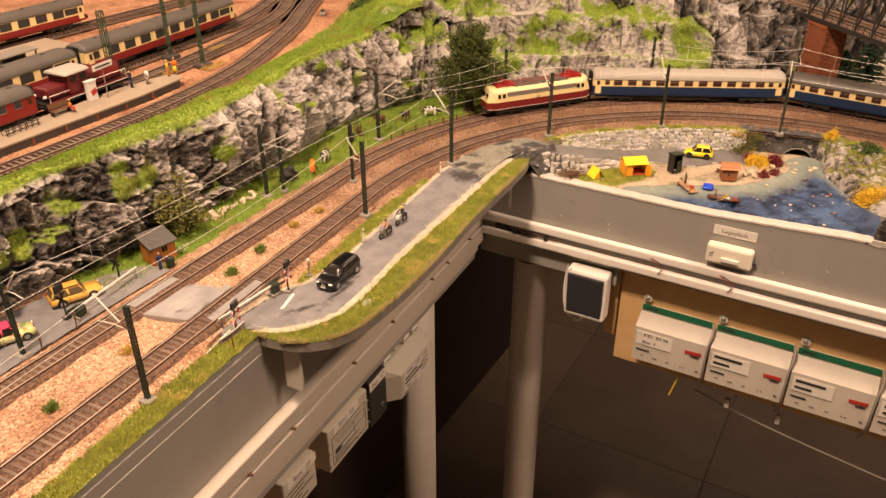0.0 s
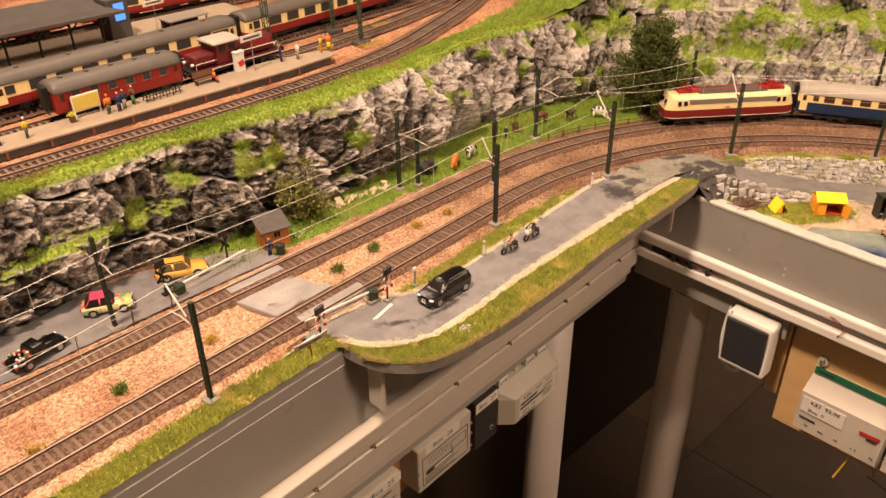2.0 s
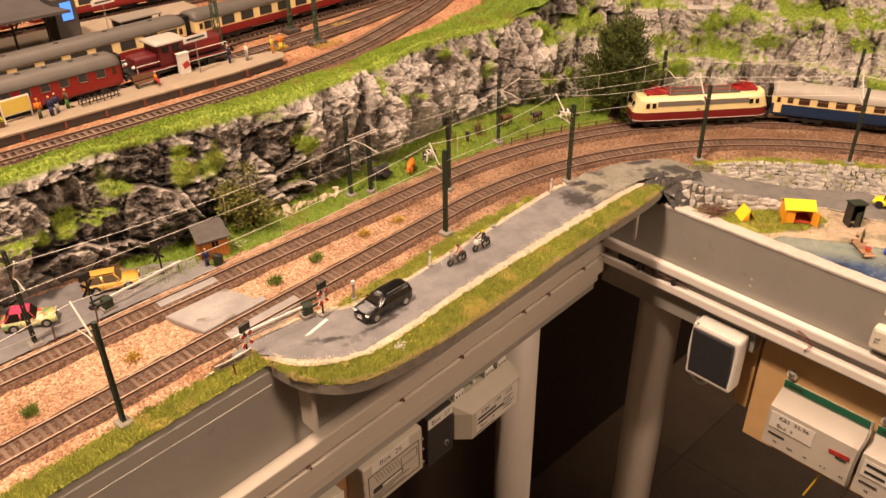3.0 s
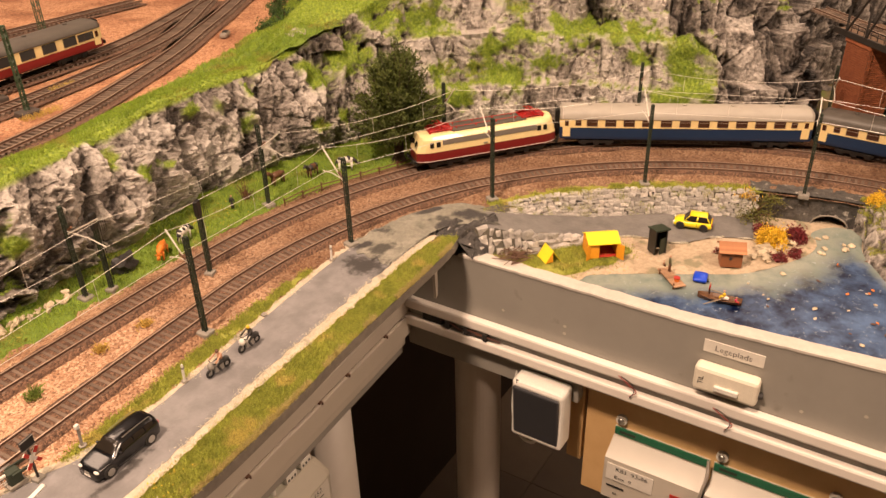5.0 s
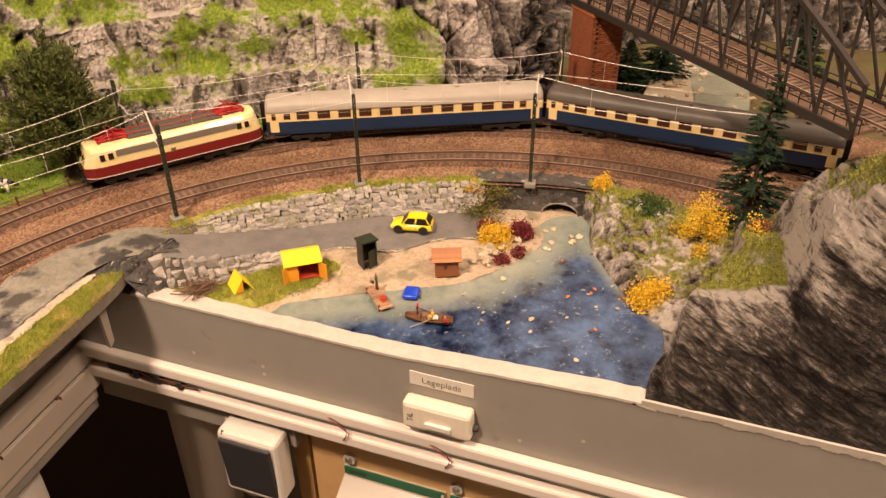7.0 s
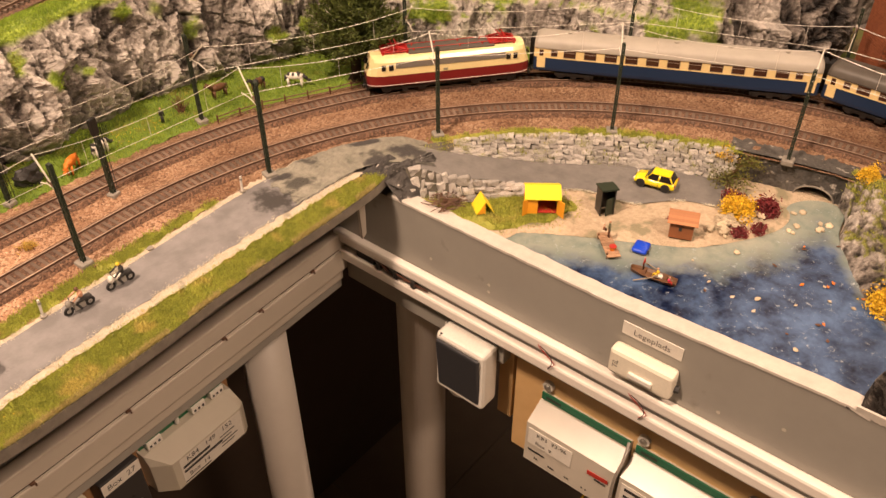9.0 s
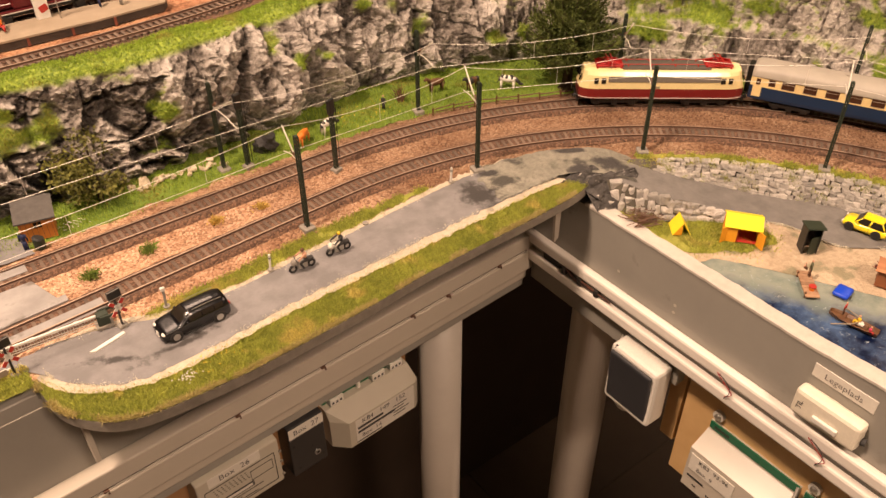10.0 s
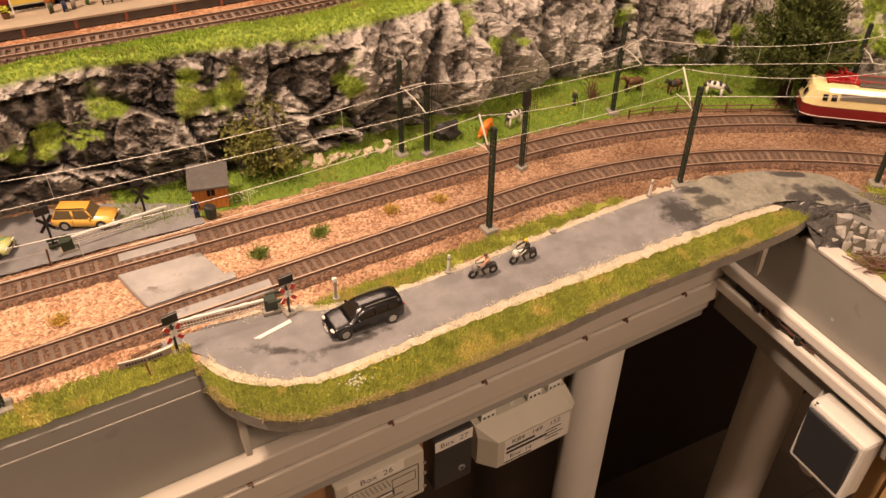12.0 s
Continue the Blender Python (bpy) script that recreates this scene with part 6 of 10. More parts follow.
def coach(label, low, high, roof_mat, L=0.277, windows=11, pitch=0.0205, group="coaches of the train", bogies=True, win=(0.0115, 0.0072), small=(), name="passenger_coach", stripe=None, zs=(0.0105, 0.0245, 0.0345), rise=0.0112, pane=None, frame=None):
    t = thing(name, label, "railway coach", group=group)
    W = 0.0158
    z0, z1, z2 = zs
    h = L / 2
    part("lower_body", loft(bmesh.new(), [[(x, -w * 0.97, z0), (x, w * 0.97, z0), (x, w, z0 + 0.003), (x, w, z1), (x, -w, z1), (x, -w, z0 + 0.003)] for x, w in ((-h, W * 0.94), (-h + 0.004, W), (h - 0.004, W), (h, W * 0.94))]), low, t)
    part("upper_body", loft(bmesh.new(), [body_ring(x, w - 0.0001, z1, z2) for x, w in ((-h, W * 0.94), (-h + 0.004, W), (h - 0.004, W), (h, W * 0.94))]), high, t)
    part("roof", loft(bmesh.new(), [roof_ring(x, W * k, z2, rise * q) for x, k, q in ((-h, 0.93, 0.8), (-h + 0.004, 1, 0.98), (-h + 0.009, 1, 1), (h - 0.009, 1, 1), (h - 0.004, 1, 0.98), (h, 0.93, 0.8))]), roof_mat, t, smooth=True)
    if stripe:
        for y in (-W - 0.0001, W + 0.0001):
            part("stripe", nbox((0, y, z1), (L - 0.01, 0.0003, 0.0007)), stripe, t)
    wm = window_mesh(*win, bar=pane is None, frame=frame, pane=pane)
    ws = window_mesh(win[0] * 0.5, win[1] * 0.8, bar=pane is None, frame=frame, pane=pane)
    for y, rz in ((-W - 0.0001, 0), (W + 0.0001, 180)):
        for i in range(windows):
            x = (i - (windows - 1) / 2) * pitch
            part("window", wm, None, t, at=(x, y, (z1 + z2) / 2 + 0.0002), rz=rz)
        for x in small:
            part("window", ws, None, t, at=(x, y, (z1 + z2) / 2 + 0.0002), rz=rz)
        for x in (-h + 0.0075, h - 0.0075):
            d = nbox((x, y * 1.0, (z0 + z2) / 2 + 0.001), (0.0085, 0.0004, z2 - z0 - 0.004))
            dd = part("door", d, [high], t)
            part("door_window", nbox((x, y * 1.012, (z1 + z2) / 2), (0.0042, 0.0004, 0.0065)), M["pink_glass"], dd)
    for x in (-h - 0.003, h + 0.003):
        bm = bmesh.new()
        gh = z2 + rise * 0.6 - 0.011
        box(bm, (x, 0, 0.011 + gh / 2), (0.0055, 0.013, gh), bevel=0.0015)
        for k in (-0.0017, 0, 0.0017):
            box(bm, (x + k, 0, 0.011 + gh / 2), (0.0006, 0.0142, gh + 0.001), bevel=0.0008)
        part("gangway", bm, M["black"], t)
    bm = bmesh.new()
    box(bm, (0, 0, 0.0085), (L * 0.96, 0.022, 0.003))
    for k in range(7):
        box(bm, (rand(-0.07, 0.07), rand(-0.008, 0.008), 0.0065), (rand(0.01, 0.025), 0.011, 0.005))
    part("underframe", bm, M["black"], t)
    for k in range(5):
        part("roof_vent", rod(bmesh.new(), ((k - 2) * L * 0.19, 0, z2 + rise - 0.001), ((k - 2) * L * 0.19, 0, z2 + rise + 0.0014), 0.0024, seg=10), roof_mat, t)
    for s in (-1, 1):
        bm = bmesh.new()
        for y in (-0.0095, 0.0095):
            rod(bm, (s * h, y, 0.0115), (s * (h + 0.005), y, 0.0115), 0.0008)
            rod(bm, (s * (h + 0.005), y, 0.0115), (s * (h + 0.006), y, 0.0115), 0.0026, seg=12)
        part("buffers", bm, M["black"], t)
    if bogies:
        bogie(t, -h + 0.042)
        bogie(t, h - 0.042)
    return t


def place_on(ob, line, s, z, flip=False, wb=0.19):
    """Sets a vehicle on a line with its two bogies on the rails."""
    a, b = line.at(s - wb / 2), line.at(s + wb / 2)
    d = b - a
    c = (a + b) / 2
    ob.matrix_world = pose(c.x, c.y, z, 0, 0, math.degrees(math.atan2(d.y, d.x)) + (180 if flip else 0))
    return ob


M["ocean"] = plain("ocean_blue_coach_paint", (0.012, 0.03, 0.075), rough=0.35)
M["cream"] = plain("cream_coach_paint", (0.78, 0.61, 0.29), rough=0.4)
M["crimson"] = plain("crimson_coach_paint", (0.2, 0.016, 0.014), rough=0.4)
M["silver_roof"] = material("silver_grey_coach_roof", (0.33, 0.3, 0.25), (0.46, 0.42, 0.35), scale=60, rough=0.5, bump=0.15)
M["dark_roof"] = material("dark_grey_coach_roof", (0.07, 0.06, 0.05), (0.13, 0.115, 0.095), scale=60, rough=0.5, bump=0.15)
M["redcoach"] = plain("bright_red_coach_paint", (0.22, 0.017, 0.012), rough=0.4)
RAIL = 0.0036 + 0.0012 + 0.0026


def electric_loco():
    t = thing("electric_locomotive", "cream and red electric locomotive with red folded pantographs", "locomotive")
    h, W = 0.082, 0.0168
    st = [(-h - 0.0015, 0.62, 0.004), (-h + 0.0015, 0.8, 0.001), (-h + 0.007, 0.93, 0), (-h + 0.014, 1, 0), (h - 0.014, 1, 0), (h - 0.007, 0.93, 0), (h - 0.0015, 0.8, 0.001), (h + 0.0015, 0.62, 0.004)]
    part("lower_body", loft(bmesh.new(), [[(x, -W * k, 0.0105), (x, W * k, 0.0105), (x, W * k, 0.0215), (x, -W * k, 0.0215)] for x, k, _ in st]), plain("deep_red_loco_paint", (0.17, 0.012, 0.012), rough=0.3, coat=0.3), t)
    creamy = plain("pale_yellow_loco_paint", (0.82, 0.68, 0.34), rough=0.32, coat=0.3)
    up = [(-h + 0.0035, 0.6), (-h + 0.006, 0.8), (-h + 0.011, 0.93), (-h + 0.017, 1), (h - 0.017, 1), (h - 0.011, 0.93), (h - 0.006, 0.8), (h - 0.0035, 0.6)]
    rings = []
    for (x, k, _), (xu, ku) in zip(st, up):
        xm = x * 0.55 + xu * 0.45
        rings.append([(x, -W * k, 0.0215), (x, W * k, 0.0215), (xm, W * k, 0.0275), (xu, W * ku * 0.97, 0.0352), (xu, W * ku * 0.82, 0.0385), (xu, W * ku * 0.4, 0.0402), (xu, -W * ku * 0.4, 0.0402), (xu, -W * ku * 0.82, 0.0385), (xu, -W * ku * 0.97, 0.0352), (xm, -W * k, 0.0275)])
    part("upper_body", loft(bmesh.new(), rings), creamy, t, smooth=False)
    part("white_line", loft(bmesh.new(), [[(x, -W * k - 0.0003, 0.0113), (x, W * k + 0.0003, 0.0113), (x, W * k + 0.0003, 0.0119), (x, -W * k - 0.0003, 0.0119)] for x, k, _ in st]), M["white"], t)
    vent = plain("grey_vent_band", (0.17, 0.15, 0.12), rough=0.5)
    for y in (-1, 1):
        part("vent_band", nbox((0.001, y * (W * 0.985), 0.0318), (0.112, 0.0012, 0.0056), rx=y * 4), vent, t, "grey louvred band")
        for x in (-h + 0.019, h - 0.019):
            for dx, w in ((-0.0042, 0.0042), (0.0032, 0.0046)):
                part("cab_window", nbox((x + dx * (1 if x < 0 else -1), y * (W * 0.99 + 0.0002), 0.0302), (w, 0.001, 0.0058), rx=y * 3, bevel=0.0003), M["glass"], t)
        part("emblem", nbox((-0.005, y * (W + 0.0002), 0.0235), (0.0045, 0.0004, 0.0022)), M["steel"], t)
    for s in (-1, 1):
        for y in (-0.0056, 0.0056):
            part("front_window", nbox((s * (h - 0.0003), y, 0.0306), (0.0009, 0.0088, 0.0056), rz=s * (-16 if y > 0 else 16), ry=s * -27, bevel=0.0003), M["glass"], t)
        for y, z in ((-0.0085, 0.0188), (0.0085, 0.0188), (0, 0.0365)):
            part("headlight", rod(bmesh.new(), (s * (h - (0.0062 if z > 0.03 else 0.001)), y, z), (s * (h + (0.001 if z < 0.03 else -0.003)), y, z), 0.0017, seg=12), M["white"], t)
        bm = bmesh.new()
        box(bm, (s * (h + 0.002), 0, 0.0085), (0.0022, 0.028, 0.003))
        for y in (-0.0098, 0.0098):
            rod(bm, (s * h, y, 0.0115), (s * (h + 0.0045), y, 0.0115), 0.0009)
            rod(bm, (s * (h + 0.0045), y, 0.0115), (s * (h + 0.0056), y, 0.0115), 0.0028, seg=12)
        rod(bm, (s * h, 0, 0.008), (s * (h + 0.006), 0, 0.006), 0.001)
        part("buffer_beam", bm, M["black"], t)
    part("roof_centre", nbox((0.003, 0, 0.0404), (0.088, 0.021, 0.0022), bevel=0.0006), M["dark_roof"], t, "dark grey roof between the pantographs")
    bm = bmesh.new()
    for y in (-0.006, 0.006):
        tube(bm, [(-0.05, y, 0.0435), (0.05, y, 0.0435)], 0.0004)
    for x in (-0.035, -0.012, 0.012, 0.035):
        for y in (-0.006, 0.006):
            rod(bm, (x, y, 0.041), (x, y, 0.0437), 0.0008)
    part("roof_line", bm, C["red"], t)
    panto = plain("bright_red_pantograph", (0.36, 0.012, 0.01), rough=0.4)
    for x in (-0.054, 0.056):
        pg = part("pantograph", nbox((x, 0, 0.0418), (0.027, 0.0165, 0.0007)), panto, t, "bright red folded pantograph")
        for y in (-0.0075, 0.0075):
            part("base_bar", tube(bmesh.new(), [(x - 0.013, y, 0.0425), (x + 0.013, y, 0.0425)], 0.0007), panto, pg)
            part("lower_arm", tube(bmesh.new(), [(x - 0.011, y, 0.0435), (x + 0.003, y * 0.6, 0.0462), (x + 0.012, y * 0.8, 0.0435)], 0.0006), panto, pg)
            part("upper_arm", tube(bmesh.new(), [(x + 0.011, y * 0.9, 0.0435), (x - 0.004, y * 0.5, 0.0466), (x - 0.012, y * 0.7, 0.0445)], 0.0006), panto, pg)
            for dx in (-0.012, 0.012):
                part("insulator", rod(bmesh.new(), (x + dx, y, 0.039), (x + dx, y, 0.0425), 0.0011), panto, pg)
        for dx in (-0.013, -0.004, 0.004, 0.013):
            part("cross_bar", tube(bmesh.new(), [(x + dx, -0.0085, 0.043), (x + dx, 0.0085, 0.043)], 0.0007), panto, pg)
        for dx in (-0.0022, 0.0022):
            part("contact_strip", tube(bmesh.new(), [(x + dx, -0.0135, 0.046), (x + dx, -0.008, 0.0478), (x + dx, 0.008, 0.0478), (x + dx, 0.0135, 0.046)], 0.0007), panto, pg)
    bogie(t, -0.046, 0.036)
    bogie(t, 0.046, 0.036)
    part("underframe", nbox((0, 0, 0.008), (0.05, 0.022, 0.006)), M["black"], t)
    return t


s_front = 0.264
place_on(electric_loco(), OUTER, s_front + 0.0855, RAIL, wb=0.09)
sc = s_front + 0.171 + 0.008
c1 = coach("blue and cream express coach with a silver grey roof", M["ocean"], M["cream"], M["silver_roof"], small=(-0.118, 0.118), stripe=M["cream"])
place_on(c1, OUTER, sc + 0.1385, RAIL)
c2 = coach("blue and cream express coach with a dark grey roof", M["ocean"], M["cream"], M["dark_roof"], small=(-0.118, 0.118), stripe=M["cream"])
place_on(c2, OUTER, sc + 0.1385 + 0.287, RAIL)

# upper level trains
e1 = coach("cream and crimson express coach with a grey roof", M["crimson"], M["cream"], M["dark_roof"], windows=8, pitch=0.027, win=(0.0165, 0.0092), small=(-0.122, 0.11, 0.119, 0.128), group="coaches of the express", zs=(0.0092, 0.0178, 0.0308), rise=0.0084, pane=M["ink"], frame=plain("dark_window_frame", (0.1, 0.06, 0.035), rough=0.4))
UR = UZ + 0.0015 + 0.0012 + 0.0026
place_on(e1, UP_CREAM, UP_CREAM.find_x(-0.43), UR)
place_on(copy_thing(e1, Matrix()), UP_CREAM, UP_CREAM.find_x(-0.142), UR)
place_on(copy_thing(e1, Matrix()), UP_CREAM, UP_CREAM.find_x(-0.718), UR, flip=True)
for x in (-0.25, -0.54):
    place_on(copy_thing(e1, Matrix()), UP_FAR, UP_FAR.find_x(x), UR)
r1 = coach("short bright red coach with a rounded dark grey roof", M["redcoach"], M["redcoach"], M["dark_roof"], L=0.131, windows=6, pitch=0.0178, win=(0.0078, 0.0072), group="coaches of the local train", bogies=False, pane=M["ink"], rise=0.009, zs=(0.0095, 0.0192, 0.0288), name="local_coach")
for x in (-0.045, 0.045):
    for y in (-0.0125, 0.0125):
        part("axle_guard", nbox((x, y, 0.0065), (0.008, 0.002, 0.007)), M["black"], r1)
    part("wheelset", WHEELS, None, r1, at=(x, 0, 0.0056))
S_RED = UP_RED.find_x(-0.335)
place_on(r1, UP_RED, S_RED - 0.06 - 0.0725, UR, wb=0.09)


def shunter():
    t = thing("diesel_shunter", "dark red diesel shunter with a white cab roof", "locomotive")
    red = plain("shunter_dark_red", (0.105, 0.01, 0.012), rough=0.4)
    part("long_hood", nbox((0.024, 0, 0.0235), (0.046, 0.021, 0.0165), bevel=0.0025), red, t)
    part("short_hood", nbox((-0.034, 0, 0.0215), (0.024, 0.021, 0.0135), bevel=0.0025), red, t)
    part("cab", nbox((-0.011, 0, 0.0265), (0.024, 0.0305, 0.0225), bevel=0.0012), red, t)
    part("cab_roof", loft(bmesh.new(), [roof_ring(x, 0.0158 * k, 0.0375, 0.0032 * k) for x, k in ((-0.0265, 0.9), (-0.025, 1), (0.003, 1), (0.0045, 0.9))]), M["silver_roof"], t, "dusty white cab roof", smooth=True)
    for y in (-0.0154, 0.0154):
        for x in (-0.0165, -0.0055):
            part("cab_window", nbox((x, y, 0.0318), (0.0075, 0.0006, 0.0062), bevel=0.0003), M["glass"], t)
        part("running_board", nbox((0, y, 0.0142), (0.098, 0.004, 0.0014)), red, t)
        part("handrail", tube(bmesh.new(), [(-0.047, y, 0.0146), (-0.047, y, 0.0215), (-0.024, y, 0.0215)], 0.0004), M["white"], t)
        part("handrail", tube(bmesh.new(), [(0.048, y, 0.0146), (0.048, y, 0.0235), (0.004, y, 0.0235)], 0.0004), M["white"], t)
        part("grille", nbox((0.03, y * 0.69, 0.0245), (0.026, 0.0006, 0.009)), M["crimson"], t)
        part("white_line", nbox((0, y * 1.13, 0.0133), (0.096, 0.0004, 0.0008)), M["white"], t)
    part("frame", nbox((0, 0, 0.0108), (0.1, 0.024, 0.006)), M["black"], t)
    for x in (-0.03, 0, 0.03):
        part("wheelset", WHEELS, None, t, at=(x, 0, 0.0062))
        for y in (-0.0125, 0.0125):
            part("axle_box", nbox((x, y, 0.0062), (0.008, 0.0025, 0.007), bevel=0.0006), M["black"], t)
    for s in (-1, 1):
        bm = bmesh.new()
        box(bm, (s * 0.0508, 0, 0.0108), (0.002, 0.03, 0.0065))
        for y in (-0.0095, 0.0095):
            rod(bm, (s * 0.05, y, 0.0115), (s * 0.057, y, 0.0115), 0.0009)
            rod(bm, (s * 0.0562, y, 0.0115), (s * 0.0575, y, 0.0115), 0.0028, seg=12)
        part("buffer_beam", bm, M["black"], t)
        for y in (-0.008, 0.008):
            part("headlight", rod(bmesh.new(), (s * 0.046, y, 0.0195), (s * 0.0485, y, 0.0195), 0.0016, seg=10), M["white"], t)
    part("exhaust", rod(bmesh.new(), (0.008, 0, 0.031), (0.008, 0, 0.035), 0.0018, seg=10), M["black"], t)
    return t


sh_ = place_on(shunter(), UP_RED, S_RED, UR, wb=0.06)
sh_.matrix_world = sh_.matrix_world @ Matrix.Diagonal((1.1, 1.0, 0.97, 1))

# ---- road vehicles (built along +x, wheels on z = 0) ----
def ring_body(x, w, z0, z1, tuck=0.92, top=0.9):
    zm = z0 + (z1 - z0) * 0.55
    return [(x, -w * tuck, z0), (x, w * tuck, z0), (x, w, zm * 0.6 + z0 * 0.4), (x, w, zm), (x, w * top, z1), (x, -w * top, z1), (x, -w, zm), (x, -w, zm * 0.6 + z0 * 0.4)]


TYRE = plain("black_rubber_tyre", (0.015, 0.014, 0.013), rough=0.8)
RIM = plain("silver_rim", (0.5, 0.48, 0.44), rough=0.3, metal=0.7)


def wheel(parent, x, y, r, w=0.0026, rim=None):
    bm = bmesh.new()
    rod(bm, (x, y - w / 2, r), (x, y + w / 2, r), r, seg=18)
    bmesh.ops.bevel(bm, geom=[e for e in bm.edges if len({f.normal.y > 0.5 or f.normal.y < -0.5 for f in e.link_faces}) == 2], offset=r * 0.12, segments=2, affect="EDGES")
    t = part("wheel", bm, TYRE, parent)
    s = 1 if y > 0 else -1
    bm = bmesh.new()
    rod(bm, (x, y + s * (w / 2 - 0.0002), r), (x, y + s * (w / 2 + 0.0002), r), r * 0.66, seg=14)
    part("rim", bm, rim or RIM, t)
    return t


def pane(a, b, c, d, inset):
    """A thin window pane just proud of the four-cornered face a b c d."""
    m = (a + b + c + d) / 4
    n = (b - a).cross(d - a).normalized()
    if n.dot(Vector((m.x, m.y, 0))) < 0:
        n = -n
    q = [p.lerp(m, inset) for p in (a, b, c, d)]
    return loft(bmesh.new(), [[p - n * 0.0003 for p in q], [p + n * 0.0002 for p in q]])


def car(name, label, L, W, H, paint, at, rz, stations, cabin, wheels, r, roof_mat=None, glass=None, lights=True, rack=False, rim=None):
    """stations: (x/L, half width, top) of the lower body; cabin: (x/L at belt and roof: front, rear) and its height."""
    t = thing(name, label, "car", at=at, rz=rz)
    z0 = r * 0.55
    bodym = loft(bmesh.new(), [ring_body(x * L, W / 2 * k, z0 + dz, H * top) for x, k, top, dz in stations])
    bmesh.ops.bevel(bodym, geom=[e for e in bodym.edges if e.calc_face_angle(0) > 0.35], offset=0.0009, segments=2, affect="EDGES")
    part("body", bodym, paint, t, smooth=True)
    xb0, xr0, xr1, xb1, belt = cabin
    wb, wr = W / 2 * 0.9, W / 2 * 0.74
    zb, zr = H * belt, H * 0.975
    lo = [Vector((x * L, y, zb)) for x, y in ((xb0, -wb), (xb0, wb), (xb1, wb), (xb1, -wb))]
    hi = [Vector((x * L, y, zr)) for x, y in ((xr0, -wr), (xr0, wr), (xr1, wr), (xr1, -wr))]
    g = bmesh.new()
    loft(g, [lo, hi])
    bmesh.ops.bevel(g, geom=[e for e in g.edges if e.calc_face_angle(0) > 0.35], offset=0.0006, segments=2, affect="EDGES")
    part("cabin", g, roof_mat or paint, t, smooth=True)
    gl = glass or M["glass"]
    part("windshield", pane(lo[0], lo[1], hi[1], hi[0], 0.08), gl, t, "dark tinted windshield")
    part("rear_window", pane(lo[2], lo[3], hi[3], hi[2], 0.1), gl, t, "dark tinted rear window")
    for i0, i1 in ((0, 3), (1, 2)):
        cuts = (0.03, 0.46, 0.5, 0.97)
        for k in (0, 2):
            q = [lo[i0].lerp(lo[i1], cuts[k]), lo[i0].lerp(lo[i1], cuts[k + 1]), hi[i0].lerp(hi[i1], cuts[k + 1]), hi[i0].lerp(hi[i1], cuts[k])]
            part("side_window", pane(*q, 0.07), gl, t, "dark tinted side window")
    ro = bmesh.new()
    loft(ro, [[(xr0 * L + 0.0006, -wr * 1.03, zr), (xr0 * L + 0.0006, wr * 1.03, zr), (xr1 * L - 0.0006, wr * 1.03, zr), (xr1 * L - 0.0006, -wr * 1.03, zr)], [(xr0 * L - 0.001, -wr * 0.9, H), (xr0 * L - 0.001, wr * 0.9, H), (xr1 * L + 0.001, wr * 0.9, H), (xr1 * L + 0.001, -wr * 0.9, H)]])
    bmesh.ops.bevel(ro, geom=[e for e in ro.edges if e.calc_face_angle(0) > 0.35], offset=0.0005, segments=2, affect="EDGES")
    roof = part("roof", ro, roof_mat or paint, t, smooth=True)
    for y in (-1, 1):
        if rack:
            part("roof_rail", tube(bmesh.new(), [(xr0 * L - 0.001, y * wr * 0.85, H + 0.0006), (xr1 * L + 0.001, y * wr * 0.85, H + 0.0006)], 0.0004, 5), M["black"], t)
        part("mirror", nbox((xb0 * L - 0.003, y * W / 2 * 0.98, zb + 0.0006), (0.0014, 0.0018, 0.0012), bevel=0.0003), paint, t)
        part("door_line", nbox(((xb0 + xb1) / 2 * L, y * W / 2 * 0.995, (z0 + zb) / 2 + 0.0006), (0.00025, 0.0004, (zb - z0) * 0.6)), M["ink"], t)
    for x in wheels:
        for y in (-1, 1):
            wheel(t, x * L, y * (W / 2 - 0.0011), r, rim=rim)
            arch = bmesh.new()
            rod(arch, (x * L, y * (W / 2 - 0.0005), r), (x * L, y * (W / 2 + 0.0001), r), r * 1.18, seg=18)
            part("wheel_arch", arch, M["ink"], t)
    if lights:
        for y in (-1, 1):
            part("headlight", nbox((L * 0.488, y * W * 0.34, H * stations[-2][2] * 0.82), (0.0012, 0.0035, 0.0016), rz=y * -12, bevel=0.0003), M["white"], t)
            part("tail_light", nbox((-L * 0.493, y * W * 0.37, H * stations[1][2] * 0.82), (0.0008, 0.0028, 0.0022)), C["red"], t)
        part("grille", nbox((L * 0.495, 0, H * 0.37), (0.0006, W * 0.42, 0.0018)), M["ink"], t)
        part("bumper", nbox((L * 0.492, 0, H * 0.24), (0.0014, W * 0.9, 0.0016), bevel=0.0004), M["steel"] if paint is not M.get("gloss_black") else M["ink"], t)
        part("number_plate", nbox((L * 0.5, 0, H * 0.25), (0.0004, 0.0052, 0.0011)), M["white"], t)
    return t


M["gloss_black"] = plain("gloss_black_car_paint", (0.004, 0.004, 0.005), rough=0.25, coat=0.3)
M["taxi"] = plain("ochre_yellow_car_paint", (0.66, 0.38, 0.07), rough=0.3, coat=0.5)
M["lemon_paint"] = plain("lemon_yellow_car_paint", (0.88, 0.72, 0.015), rough=0.22, coat=0.5)


